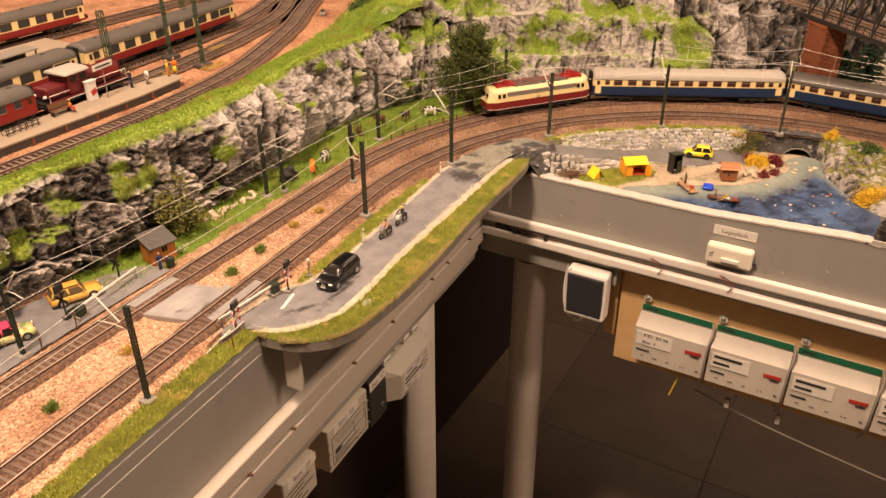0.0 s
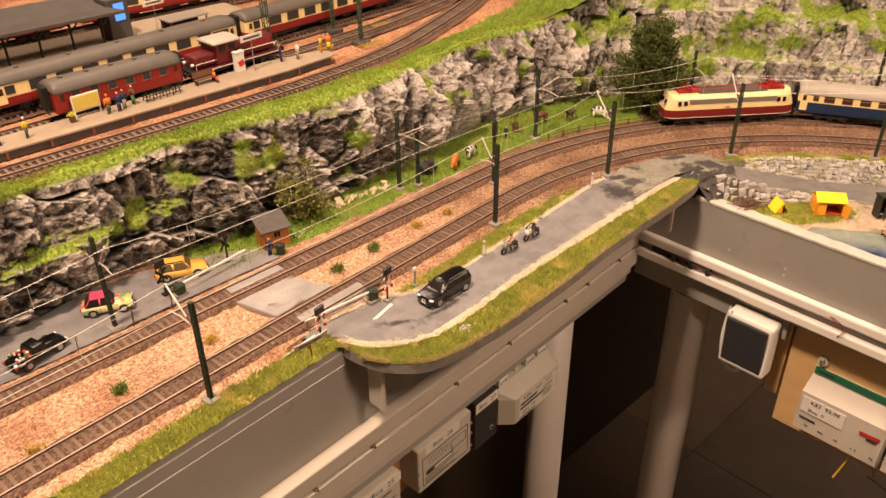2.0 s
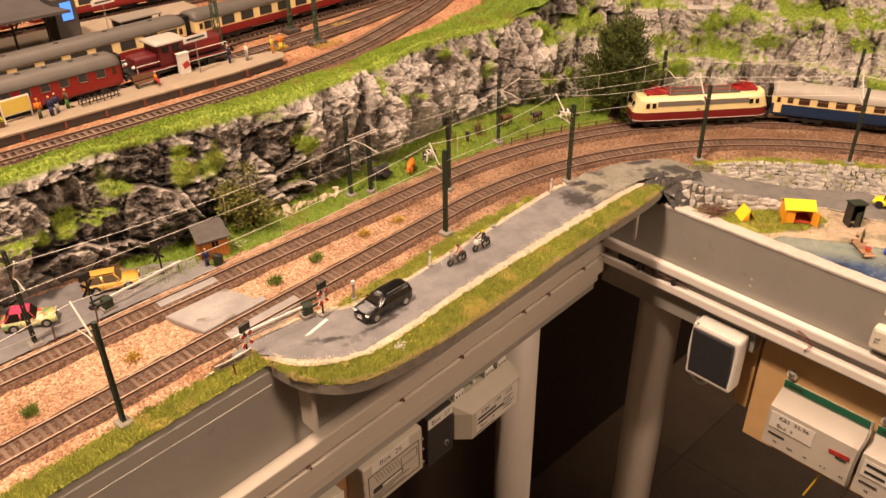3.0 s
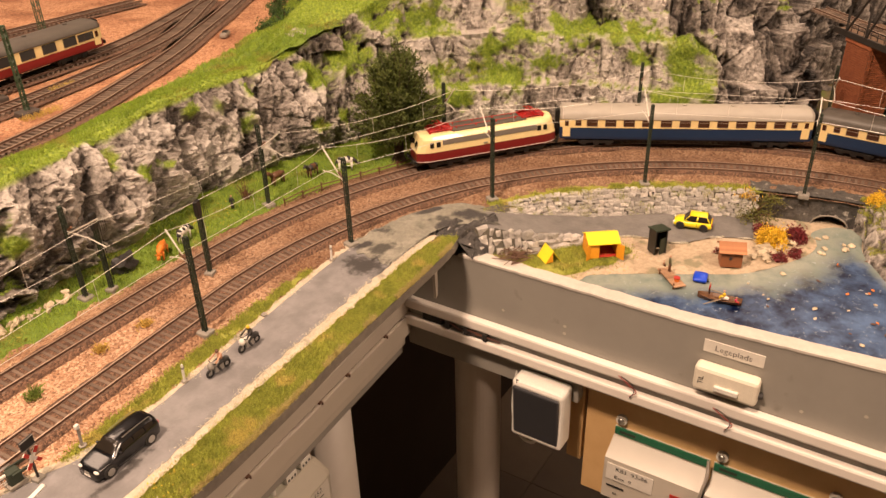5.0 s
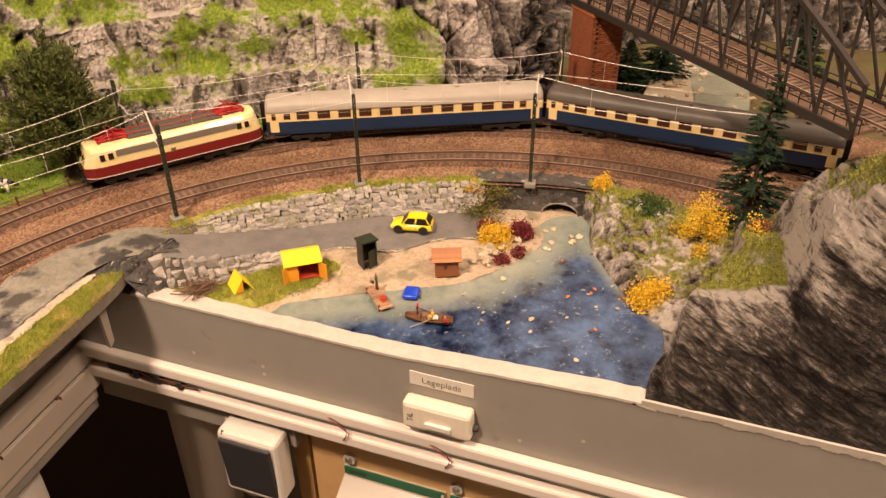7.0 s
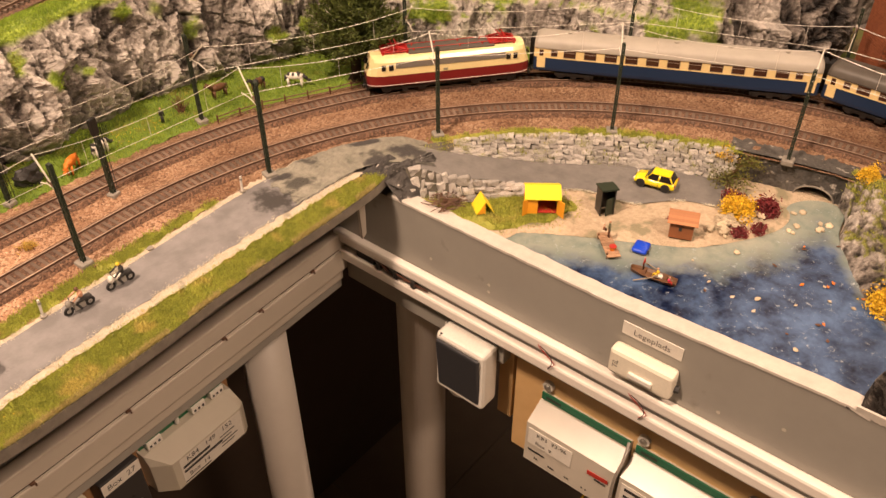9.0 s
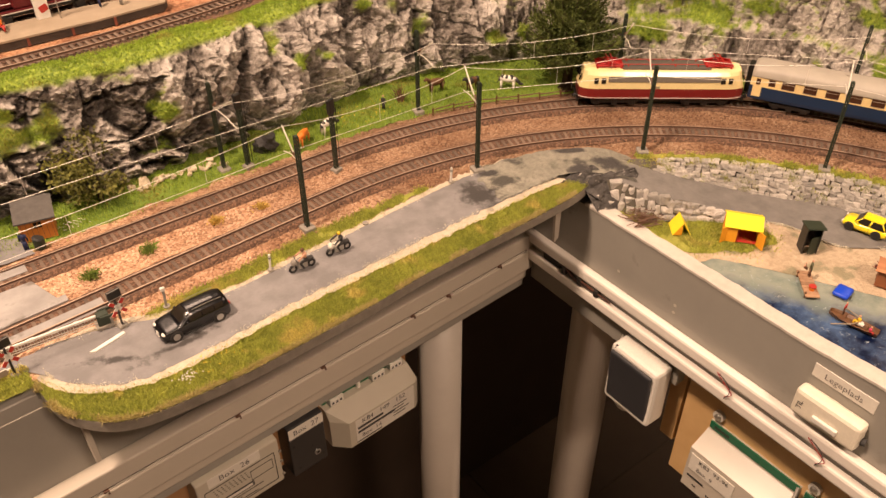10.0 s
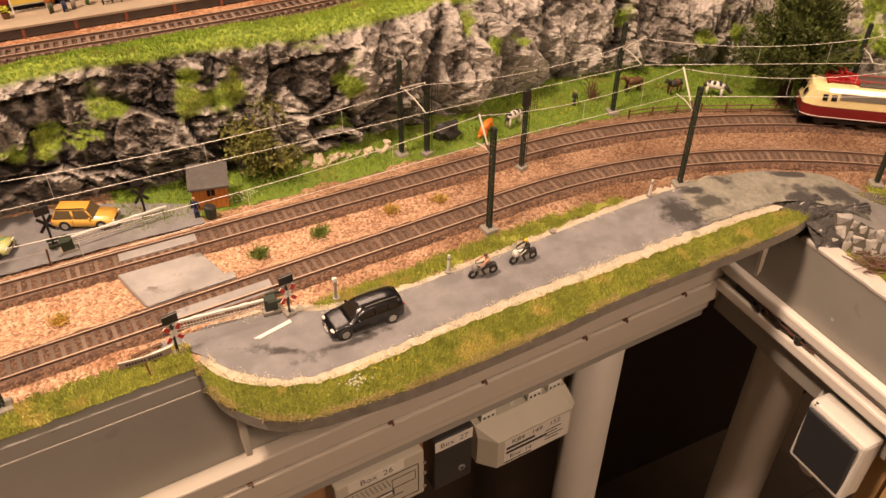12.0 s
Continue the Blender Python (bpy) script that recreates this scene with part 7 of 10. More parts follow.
def black_suv(at, rz):
    """A rounded sport utility car: one smooth skin with windows laid just proud of it."""
    t = thing("black_suv", "glossy black sport utility car parked on the model road", "car", at=at, rz=rz)
    L, W, H, r = 0.0525, 0.0205, 0.0183, 0.0041
    prof = [(-0.5, 0.42, 0.5, 0.74), (-0.492, 0.57, 0.66, 0.86), (-0.47, 0.61, 0.86, 0.94), (-0.42, 0.615, 0.95, 0.98), (-0.3, 0.61, 0.99, 1.0), (-0.1, 0.605, 1.0, 1.0), (0.06, 0.6, 0.985, 1.0), (0.13, 0.595, 0.9, 1.0), (0.21, 0.59, 0.72, 1.0), (0.25, 0.58, 0.625, 0.995), (0.34, 0.555, 0.59, 0.98), (0.43, 0.51, 0.545, 0.93), (0.475, 0.44, 0.48, 0.84), (0.495, 0.36, 0.4, 0.72)]

    def at_x(x):
        for (x0, *a), (x1, *b) in zip(prof, prof[1:]):
            if x <= x1:
                k = (x - x0) / (x1 - x0)
                k = max(0, min(1, k))
                return [p + (q - p) * k for p, q in zip(a, b)]
        return prof[-1][1:]

    def skin(x, u, out=0.0):
        """u runs from the sill (0) over the belt line (0.5) to the roof's middle (1)."""
        belt, top, wd = at_x(x)
        hw = W / 2 * wd
        zs = r * 0.6
        zb, zt = H * belt, H * top
        if u <= 0.5:
            k = u * 2
            y = hw * (0.93 + 0.07 * math.sin(min(1, k * 1.5) * math.pi / 2))
            z = zs + (zb - zs) * k
        else:
            k = (u - 0.5) * 2
            a = k * math.pi / 2
            cab = max(0, min(1, (zt - zb) / (H * 0.3)))
            p = 0.45 + 0.25 * (1 - cab)
            y = hw * (0.98 - 0.2 * cab * min(1, k * 1.4)) * max(0, math.cos(a)) ** p
            z = zb + (zt - zb) * math.sin(a) ** 0.8
        return Vector((x * L, y + out, z))

    xs = [-0.5 + 0.995 * i / 52 for i in range(53)]
    us = [i / 22 for i in range(23)]
    rings = []
    for x in xs:
        half = [skin(x, u) for u in us]
        rings.append(half + [Vector((p.x, -p.y, p.z)) for p in half[-2::-1]])
    part("body", loft(bmesh.new(), rings), M["gloss_black"], t, smooth=True)

    def panel(x0, x1, u0, u1, side, nx=8, nu=6, lift=0.00022, bm=None):
        bm = bm or bmesh.new()
        g = []
        for i in range(nx + 1):
            row = []
            for j in range(nu + 1):
                x, u = x0 + (x1 - x0) * i / nx, u0 + (u1 - u0) * j / nu
                p = skin(x, u)
                n = (skin(x + 0.004, u) - skin(x - 0.004, u)).cross(skin(x, min(1, u + 0.01)) - skin(x, u - 0.01))
                n = n.normalized() if n.length > 1e-12 else Vector((0, 0, 1))
                if n.z < 0 or (abs(n.z) < 0.05 and n.y < 0):
                    n = -n
                q = p + n * lift
                row.append(bm.verts.new((q.x, q.y * side, q.z)))
            g.append(row)
        for a, b in zip(g, g[1:]):
            for j in range(nu):
                bm.faces.new((a[j], a[j + 1], b[j + 1], b[j]))
        bmesh.ops.recalc_face_normals(bm, faces=bm.faces)
        return bm

    part("windshield", panel(0.085, 0.22, 0.76, 1.0, -1, bm=panel(0.085, 0.22, 0.76, 1.0, 1)), M["glass"], t, "dark tinted windshield")
    part("rear_window", panel(-0.487, -0.455, 0.76, 1.0, -1, bm=panel(-0.487, -0.455, 0.76, 1.0, 1)), M["glass"], t, "dark tinted rear window")
    for s_ in (1, -1):
        for x0, x1 in ((-0.4, -0.27), (-0.255, -0.09), (-0.075, 0.1)):
            part("side_window", panel(x0, x1, 0.53, 0.68, s_), M["glass"], t, "dark tinted side window")
        part("roof_rail", tube(bmesh.new(), [(-0.4 * L, s_ * 0.0066, H * 0.985), (-0.2 * L, s_ * 0.0068, H * 1.02), (0.02 * L, s_ * 0.0066, H * 1.0)], 0.0003, 5), M["steel"], t)
        part("mirror", ball(bmesh.new(), (0.14 * L, s_ * W * 0.53, H * 0.66), (0.0011, 0.0013, 0.0009), 2), M["gloss_black"], t, smooth=True)
        part("headlight", ball(bmesh.new(), (0.462 * L, s_ * W * 0.34, H * 0.455), (0.0014, 0.0024, 0.0009), 2), M["white"], t, smooth=True)
        part("tail_light", nbox((-0.493 * L, s_ * W * 0.35, H * 0.56), (0.0012, 0.0024, 0.0024), bevel=0.0004), C["red"], t)
        part("sill", nbox((0, s_ * W * 0.475, r * 0.72), (0.4 * L, 0.0012, 0.0011), bevel=0.0003), M["ink"], t)
        part("kidney_grille", nbox((0.4905 * L, s_ * 0.0012, H * 0.37), (0.0009, 0.0019, 0.0019), bevel=0.0003), M["steel"], t)
        for x in (0.32, -0.31):
            part("wheel_arch", rod(bmesh.new(), (x * L, s_ * (W / 2 - 0.0018), r), (x * L, s_ * (W / 2 + 0.0001), r), r * 1.17, seg=22), M["ink"], t)
            wheel(t, x * L, s_ * (W / 2 - 0.0009), r)
    part("number_plate", nbox((0.497 * L, 0, H * 0.26), (0.0006, 0.0052, 0.0011)), M["white"], t)
    return t


black_suv((-0.3605, 0.0375, 0.0026), 183)
sedan = [(-0.5, 0.86, 0.54, 0.001), (-0.47, 0.95, 0.6, 0), (-0.3, 1, 0.61, 0), (0.15, 1, 0.6, 0), (0.42, 0.96, 0.56, 0), (0.48, 0.9, 0.5, 0.0003), (0.5, 0.8, 0.42, 0.001)]
car("yellow_estate_car", "ochre yellow estate car with a roof rack at the crossing", 0.0465, 0.0185, 0.0165, M["taxi"], (-0.5095, 0.2275, 0.004), -24, sedan, (0.2, 0.1, -0.4, -0.47, 0.58), (0.3, -0.28), 0.0037, rack=True, glass=plain("hazy_brown_window", (0.13, 0.095, 0.05), rough=0.25))


def patchwork(name):
    m = plain(name, (0.5, 0.5, 0.2), rough=0.4)
    n, ln = m.node_tree.nodes, m.node_tree.links.new
    v = n.new("ShaderNodeTexVoronoi")
    v.inputs["Scale"].default_value = 230
    tc = n.new("ShaderNodeTexCoord")
    r = n.new("ShaderNodeValToRGB")
    r.color_ramp.interpolation = "CONSTANT"
    e = r.color_ramp.elements
    e[0].color, e[1].position, e[1].color = (0.5, 0.52, 0.18, 1), 0.3, (0.6, 0.55, 0.28, 1)
    for p, c in ((0.5, (0.2, 0.35, 0.16, 1)), (0.68, (0.62, 0.28, 0.08, 1)), (0.82, (0.55, 0.08, 0.1, 1))):
        k = e.new(p)
        k.color = c
    ln(tc.outputs["Object"], v.inputs["Vector"])
    ln(v.outputs["Color"], r.inputs[0])
    ln(r.outputs[0], n["Principled BSDF"].inputs["Base Color"])
    return m


trabi = [(-0.5, 0.86, 0.5, 0.001), (-0.46, 0.95, 0.58, 0), (-0.2, 1, 0.6, 0), (0.18, 1, 0.58, 0), (0.44, 0.95, 0.53, 0), (0.5, 0.82, 0.42, 0.001)]
car("painted_small_car", "small car painted in bright patches with a pink roof", 0.0415, 0.0178, 0.0165, patchwork("patchwork_car_paint"), (-0.581, 0.2225, 0.004), -24, trabi, (0.16, 0.07, -0.3, -0.42, 0.57), (0.31, -0.28), 0.0034, roof_mat=C["pink"])
conv = [(-0.5, 0.85, 0.52, 0.001), (-0.46, 0.95, 0.58, 0), (-0.1, 1, 0.58, 0), (0.2, 1, 0.56, 0), (0.45, 0.95, 0.5, 0), (0.5, 0.82, 0.42, 0.001)]
wed = car("black_decorated_car", "black car with flowers heaped on its back", 0.046, 0.019, 0.0145, M["gloss_black"], (-0.649, 0.2, 0.004), 16, conv, (0.15, 0.07, -0.12, -0.2, 0.58), (0.31, -0.28), 0.0036)
for c_, k in (("red", 14), ("white", 12), ("green", 12)):
    bm = bmesh.new()
    for _ in range(k):
        ball(bm, (rand(-0.02, -0.008), rand(-0.007, 0.007), 0.0092 + rand(0, 0.003)), rand(0.0008, 0.0016), 1)
    part("flowers", bm, C[c_], wed)
hatch = [(-0.5, 0.86, 0.56, 0.001), (-0.47, 0.95, 0.62, 0), (-0.2, 1, 0.63, 0), (0.16, 1, 0.61, 0), (0.4, 0.95, 0.54, 0), (0.47, 0.88, 0.47, 0.0003), (0.5, 0.76, 0.38, 0.001)]
car("lemon_hatchback", "lemon yellow small hatchback on the lane by the lake", 0.0375, 0.0172, 0.015, M["lemon_paint"], (0.165, -0.178, -0.0216), 101, hatch, (0.24, 0.1, -0.36, -0.46, 0.6), (0.31, -0.29), 0.0036, rim=TYRE)


def motorcycle(at, rz, tank, rider_top, helmet, label):
    t = thing("motorcycle", label, "motorcycle", at=at, rz=rz, group="motorcycles on the road")
    for x in (-0.0078, 0.0078):
        bm = bmesh.new()
        bmesh.ops.create_uvsphere(bm, u_segments=4, v_segments=3, radius=0.0006, matrix=pose(x, 0, 0.0036))
        pts = [(x + 0.0032 * math.cos(a), 0, 0.0038 + 0.0032 * math.sin(a)) for a in [2 * math.pi * k / 18 for k in range(19)]]
        rings = []
        for a in [2 * math.pi * k / 18 for k in range(19)]:
            cx, cz = math.cos(a), math.sin(a)
            rings.append([(x + (0.0026 + 0.0011 * math.cos(b)) * cx, 0.0011 * math.sin(b), 0.0038 + (0.0026 + 0.0011 * math.cos(b)) * cz) for b in [2 * math.pi * q / 6 for q in range(6)]])
        loft(bm, rings, caps=False)
        w = part("wheel", bm, TYRE, t)
        part("rim", rod(bmesh.new(), (x, -0.0003, 0.0038), (x, 0.0003, 0.0038), 0.0019, seg=10), RIM, w)
    part("engine", nbox((0, 0, 0.0052), (0.0085, 0.0042, 0.0056), bevel=0.001), M["steel"], t)
    part("tank", ball(bmesh.new(), (0.0018, 0, 0.009), (0.0045, 0.0025, 0.0023), 2), tank, t, smooth=True)
    part("saddle", nbox((-0.005, 0, 0.0084), (0.0095, 0.004, 0.0026), bevel=0.0008), M["ink"], t)
    part("fork", tube(bmesh.new(), [(0.0078, 0.0008, 0.0038), (0.0052, 0.0008, 0.0112)], 0.0005), RIM, t)
    part("handlebar", tube(bmesh.new(), [(0.0042, -0.004, 0.0118), (0.0054, 0, 0.0112), (0.0042, 0.004, 0.0118)], 0.0004), M["ink"], t)
    part("fairing", ball(bmesh.new(), (0.0066, 0, 0.0094), (0.0024, 0.0026, 0.0032), 2), tank, t)
    part("exhaust", rod(bmesh.new(), (0, -0.0022, 0.003), (-0.01, -0.0024, 0.0038), 0.0006), RIM, t)
    f = bmesh.new()
    ball(f, (-0.0028, 0, 0.0135), (0.0021, 0.0026, 0.004), 1, 0)
    for y in (-1, 1):
        rod(f, (-0.002, y * 0.0026, 0.0158), (0.004, y * 0.0036, 0.0122), 0.0007, seg=6)
        rod(f, (-0.003, y * 0.0018, 0.0102), (0.0022, y * 0.0028, 0.0086), 0.0011, seg=6, mat=1)
        rod(f, (0.0022, y * 0.0028, 0.0086), (-0.0002, y * 0.0028, 0.003), 0.0009, seg=6, mat=1)
    ball(f, (-0.0014, 0, 0.0186), 0.0017, 1, 2)
    m = pose(*at, 0, 0, rz)
    solid("rider_figurine", f, [rider_top, M["ink"], helmet], "tiny painted figurine riding a model motorcycle", "figurine", at=at, rz=rz, group="riders", smooth=True)
    return t


motorcycle((-0.268, 0.044, 0.0027), 177, C["grey"], M["skin"], C["brown"], "black and silver model motorcycle on the road")
motorcycle((-0.2345, 0.0455, 0.0027), 179, C["white"], M["ink"], C["yellow"], "white model motorcycle with fairing on the road")


# ---- level crossing gear ----
def crossing_light(at, rz, dark=False):
    t = thing("crossing_light", "crossing signal with black light box and red-white cross" if not dark else "back of a black crossing signal with cross", "signal", at=at, rz=rz, group="crossing lights")
    part("base", nbox((0, 0, 0.0012), (0.007, 0.006, 0.0026), bevel=0.0008), M["footing"] if not dark else M["black"], t)
    part("pole", rod(bmesh.new(), (0, 0, 0), (0, 0, 0.029), 0.0009), M["black"], t)
    lb = part("light_box", nbox((0, -0.0012, 0.0312), (0.0098, 0.002, 0.0068), bevel=0.0004), M["black"], t)
    part("frame", box(nbox((0, -0.0023, 0.0346), (0.0102, 0.0003, 0.0005)), (0, -0.0023, 0.0278), (0.0102, 0.0003, 0.0005)), C["grey"] if not dark else M["black"], lb)
    for s in (-1, 1):
        cb = part("cross_arm", nbox((0, -0.0016, 0.0195), (0.0022, 0.0008, 0.0155), ry=s * 40), M["white"] if not dark else M["black"], t)
        if not dark:
            for k in (-1, 1):
                a = radians(s * 40)
                part("red_end", nbox((k * 0.0056 * math.sin(a), -0.0021, 0.0195 + k * 0.0056 * math.cos(a)), (0.0024, 0.0006, 0.0042), ry=s * 40), C["red"], cb)
    return t


crossing_light((-0.402, 0.0655, 0.002), 10)
crossing_light((-0.476, 0.062, 0.001), 12)
crossing_light((-0.468, 0.2165, 0.004), 190, True)
crossing_light((-0.535, 0.2075, 0.004), 190, True)


def barrier(at, rz, L, label):
    t = thing("crossing_barrier", label, "barrier", at=at, rz=rz, group="crossing barriers")
    part("base", nbox((-0.001, 0, 0.0012), (0.012, 0.009, 0.0024), bevel=0.0004), M["shelter"], t)
    part("drive_box", nbox((-0.001, 0, 0.0068), (0.0085, 0.0065, 0.0098), bevel=0.0008), M["darkgreen"], t)
    part("counterweight", box(nbox((-0.006, 0.0045, 0.0105), (0.014, 0.0014, 0.0018)), (-0.006, -0.0045, 0.0105), (0.014, 0.0014, 0.0018)), M["darkgreen"], t)
    boom = part("boom", nbox((L / 2 + 0.003, 0, 0.0105), (L, 0.0016, 0.0018), bevel=0.0003), M["white"], t)
    for k in range(4):
        part("red_band", nbox((0.016 + k * L / 4.2, 0, 0.0105), (0.0045, 0.0019, 0.0021)), M["white"], boom)
    part("fringe", box(nbox((L * 0.5, 0, 0.0042), (L * 0.9, 0.0004, 0.0005)), (L * 0.5, 0, 0.0062), (L * 0.9, 0.0004, 0.0004)), C["white"], t)
    bm = bmesh.new()
    for k in range(int(L * 0.9 / 0.002)):
        rod(bm, (L * 0.05 + k * 0.002, 0, 0.0042), (L * 0.05 + k * 0.002, 0, 0.0098), 0.00018, seg=3)
    part("hanging_grille", bm, C["white"], t)
    part("rest_post", rod(bmesh.new(), (L, 0, 0), (L, 0, 0.0098), 0.0006), M["shelter"], t)
    return t


barrier((-0.413, 0.0735, 0.003), 176.5, 0.064, "white lowered barrier with hanging grille and green drive box")
barrier((-0.525, 0.1995, 0.003), 7.5, 0.07, "white lowered barrier with green drive box behind the tracks")
# wooden guide posts of the road
for x, y in ((-0.288, 0.0585), (-0.369, 0.0665), (-0.196, 0.0665), (-0.1, 0.0735)):
    short = x in (-0.196,)
    t = thing("guide_post", "white road guide post on a small grey foot", "post", at=(x, y, 0.0026), group="guide posts")
    part("foot", rod(bmesh.new(), (0, 0, 0), (0, 0, 0.0008), 0.0026, seg=12), M["shelter"], t)
    if not short:
        part("post", nbox((0, 0, 0.0075), (0.0016, 0.0016, 0.0148), bevel=0.0003, ry=3), M["white"] if x != -0.369 else C["grey"], t)
        part("band", nbox((0.0003, 0, 0.0118), (0.0018, 0.0018, 0.0018), ry=3), C["grey"], t)
        if x == -0.369:
            part("top", nbox((0, 0, 0.0165), (0.0034, 0.0024, 0.0034), bevel=0.0006), M["white"], t)
bm = bmesh.new()
prism(bm, [(-0.017, -0.0015), (0.018, 0.001), (0.018, 0.0025), (-0.017, 0.0003)], 0, 0.0007)
slat = thing("fallen_name_slat", "thin pale strip with dark writing lying by the crossing", "strip", at=(-0.495, 0.0655, 0.003), rz=6)
part("strip", bm, M["paper"], slat)
part("writing", nbox((0.002, 0.0058, 0.0006), (0.02, 0.0022, 0.0004), rz=4), C["brown"], slat, "dark bar of handwriting")
part("peg", rod(bmesh.new(), (0.004, -0.006, -0.002), (0.003, -0.008, 0.0075), 0.0007), C["brown"], slat)

# orange shed with its keeper
M["shed"] = plain("orange_brown_shed_boards", (0.42, 0.15, 0.025), rough=0.6)
shed = thing("signal_shed", "small orange-brown wooden shed with a grey roof", "shed", at=(-0.4175, 0.217, 0.003), rz=-12)
part("wall", nbox((0, 0, 0.0105), (0.026, 0.021, 0.021)), M["shed"], shed)
bm = bmesh.new()
loft(bm, [[(x, -0.013, 0.0192), (x, 0.013, 0.0265), (x, 0.013, 0.0278), (x, -0.013, 0.0206)] for x in (-0.0155, 0.0155)])
part("roof", bm, material("grey_felt_roof", (0.06, 0.055, 0.05), (0.13, 0.118, 0.105), scale=200, rough=0.8), shed)
part("gable", loft(bmesh.new(), [[(x, -0.0104, 0.0205), (x, 0.0104, 0.0205), (x, 0.0104, 0.0258), (x, -0.0104, 0.02052)] for x in (-0.0129, 0.0129)]), M["shed"], shed)
wn = part("window", nbox((0.001, -0.0107, 0.0145), (0.006, 0.0006, 0.005)), M["glass"], shed)
part("window_bar", nbox((0.001, -0.0111, 0.0145), (0.0004, 0.0003, 0.005)), M["shed"], wn)
part("door", nbox((-0.0132, 0, 0.009), (0.0006, 0.0085, 0.0165)), M["shed"], shed)
for k in range(7):
    part("board_joint", nbox((-0.0115 + 0.0038 * k, -0.01055, 0.0098), (0.0003, 0.0003, 0.0188)), C["brown"], shed)
figure("crossing_keeper_figurine", (-0.433, 0.199, 0.003), C["navy"], C["navy"], rz=60, label="tiny dark blue figurine standing by the shed")
bar = thing("rubbish_bin", "dark dented bin beside the shed", "bin", at=(-0.423, 0.1965, 0.003))
part("drum", rod(bmesh.new(), (0, 0, 0), (0, 0, 0.0085), 0.0042, 0.0046, 14), M["darkgreen"], bar)
part("lid", rod(bmesh.new(), (0, 0, 0.0085), (0.0006, 0, 0.0098), 0.0048, 0.004, 14), M["ink"], bar)


# ---- light signals beside the track ----
def light_signal(at, rz, h, label):
    t = thing("light_signal", label, "signal", at=at, rz=rz, group="light signals")
    part("mast", lattice_mast(h * 0.86, 0.0034), M["darkgreen"], t)
    part("head", nbox((0, 0, h * 0.9), (0.0075, 0.004, 0.0145), bevel=0.0012), M["black"], t)
    part("base", nbox((0, 0, 0.001), (0.009, 0.008, 0.004), bevel=0.0008), M["footing"], t)
    part("ladder", box(nbox((0.0055, 0.002, h * 0.42), (0.0004, 0.0004, h * 0.82)), (0.0082, 0.002, h * 0.42), (0.0004, 0.0004, h * 0.82)), M["black"], t)
    cage = bmesh.new()
    for k in range(4):
        tube(cage, [(0.004, -0.003 + 0.002 * k, h * 0.72), (0.01, -0.003 + 0.002 * k, h * 0.72), (0.01, -0.003 + 0.002 * k, h * 0.86)], 0.0003, 4)
    part("platform_cage", cage, M["black"], t)
    return t


light_signal((-0.172, 0.1535, 0.002), 20, 0.073, "black light signal on a dark lattice mast between the tracks")
light_signal((-0.234, 0.2085, 0.002), 20, 0.075, "black light signal on a dark lattice mast by the meadow")

# fence and posts along the road behind
fn = thing("wire_fence", "thin brown posts with a pale wire along the road", "fence")
pts = []
for x in (-0.75, -0.7, -0.66, -0.622, -0.575, -0.54):
    part("post", rod(bmesh.new(), (x, 0.189, 0), (x + 0.001, 0.189, 0.016), 0.0007), C["brown"], fn)
    pts.append((x + 0.001, 0.189, 0.0145))
part("wire", tube(bmesh.new(), pts, 0.0003, 4), M["shelter"], fn)


def rail_fence(line, s0, s1, off, label):
    t = thing("meadow_fence", label, "fence")
    k = int((s1 - s0) / 0.021)
    q = [line.at(s0 + (s1 - s0) * i / k, off + 0.002 * math.sin(i)) for i in range(k + 1)]
    for i, p in enumerate(q):
        part("post", rod(bmesh.new(), (p.x, p.y, 0.001), (p.x + rand(-0.0006, 0.0006), p.y, 0.0105 + rand(-0.001, 0.001)), 0.0009, seg=6), C["brown"], t)
    for a, b in zip(q, q[1:]):
        for z in (0.0042, 0.0082):
            part("rail_bar", tube(bmesh.new(), [a + Vector((0, 0, z + rand(-0.0007, 0.0007))), b + Vector((0, 0, z + rand(-0.0007, 0.0007)))], 0.0006, 5), C["brown"], t)


rail_fence(OUTER, near_s(OUTER, -0.035, 0.2), near_s(OUTER, 0.14, 0.12), 0.0265, "low weathered brown wooden fence along the meadow")


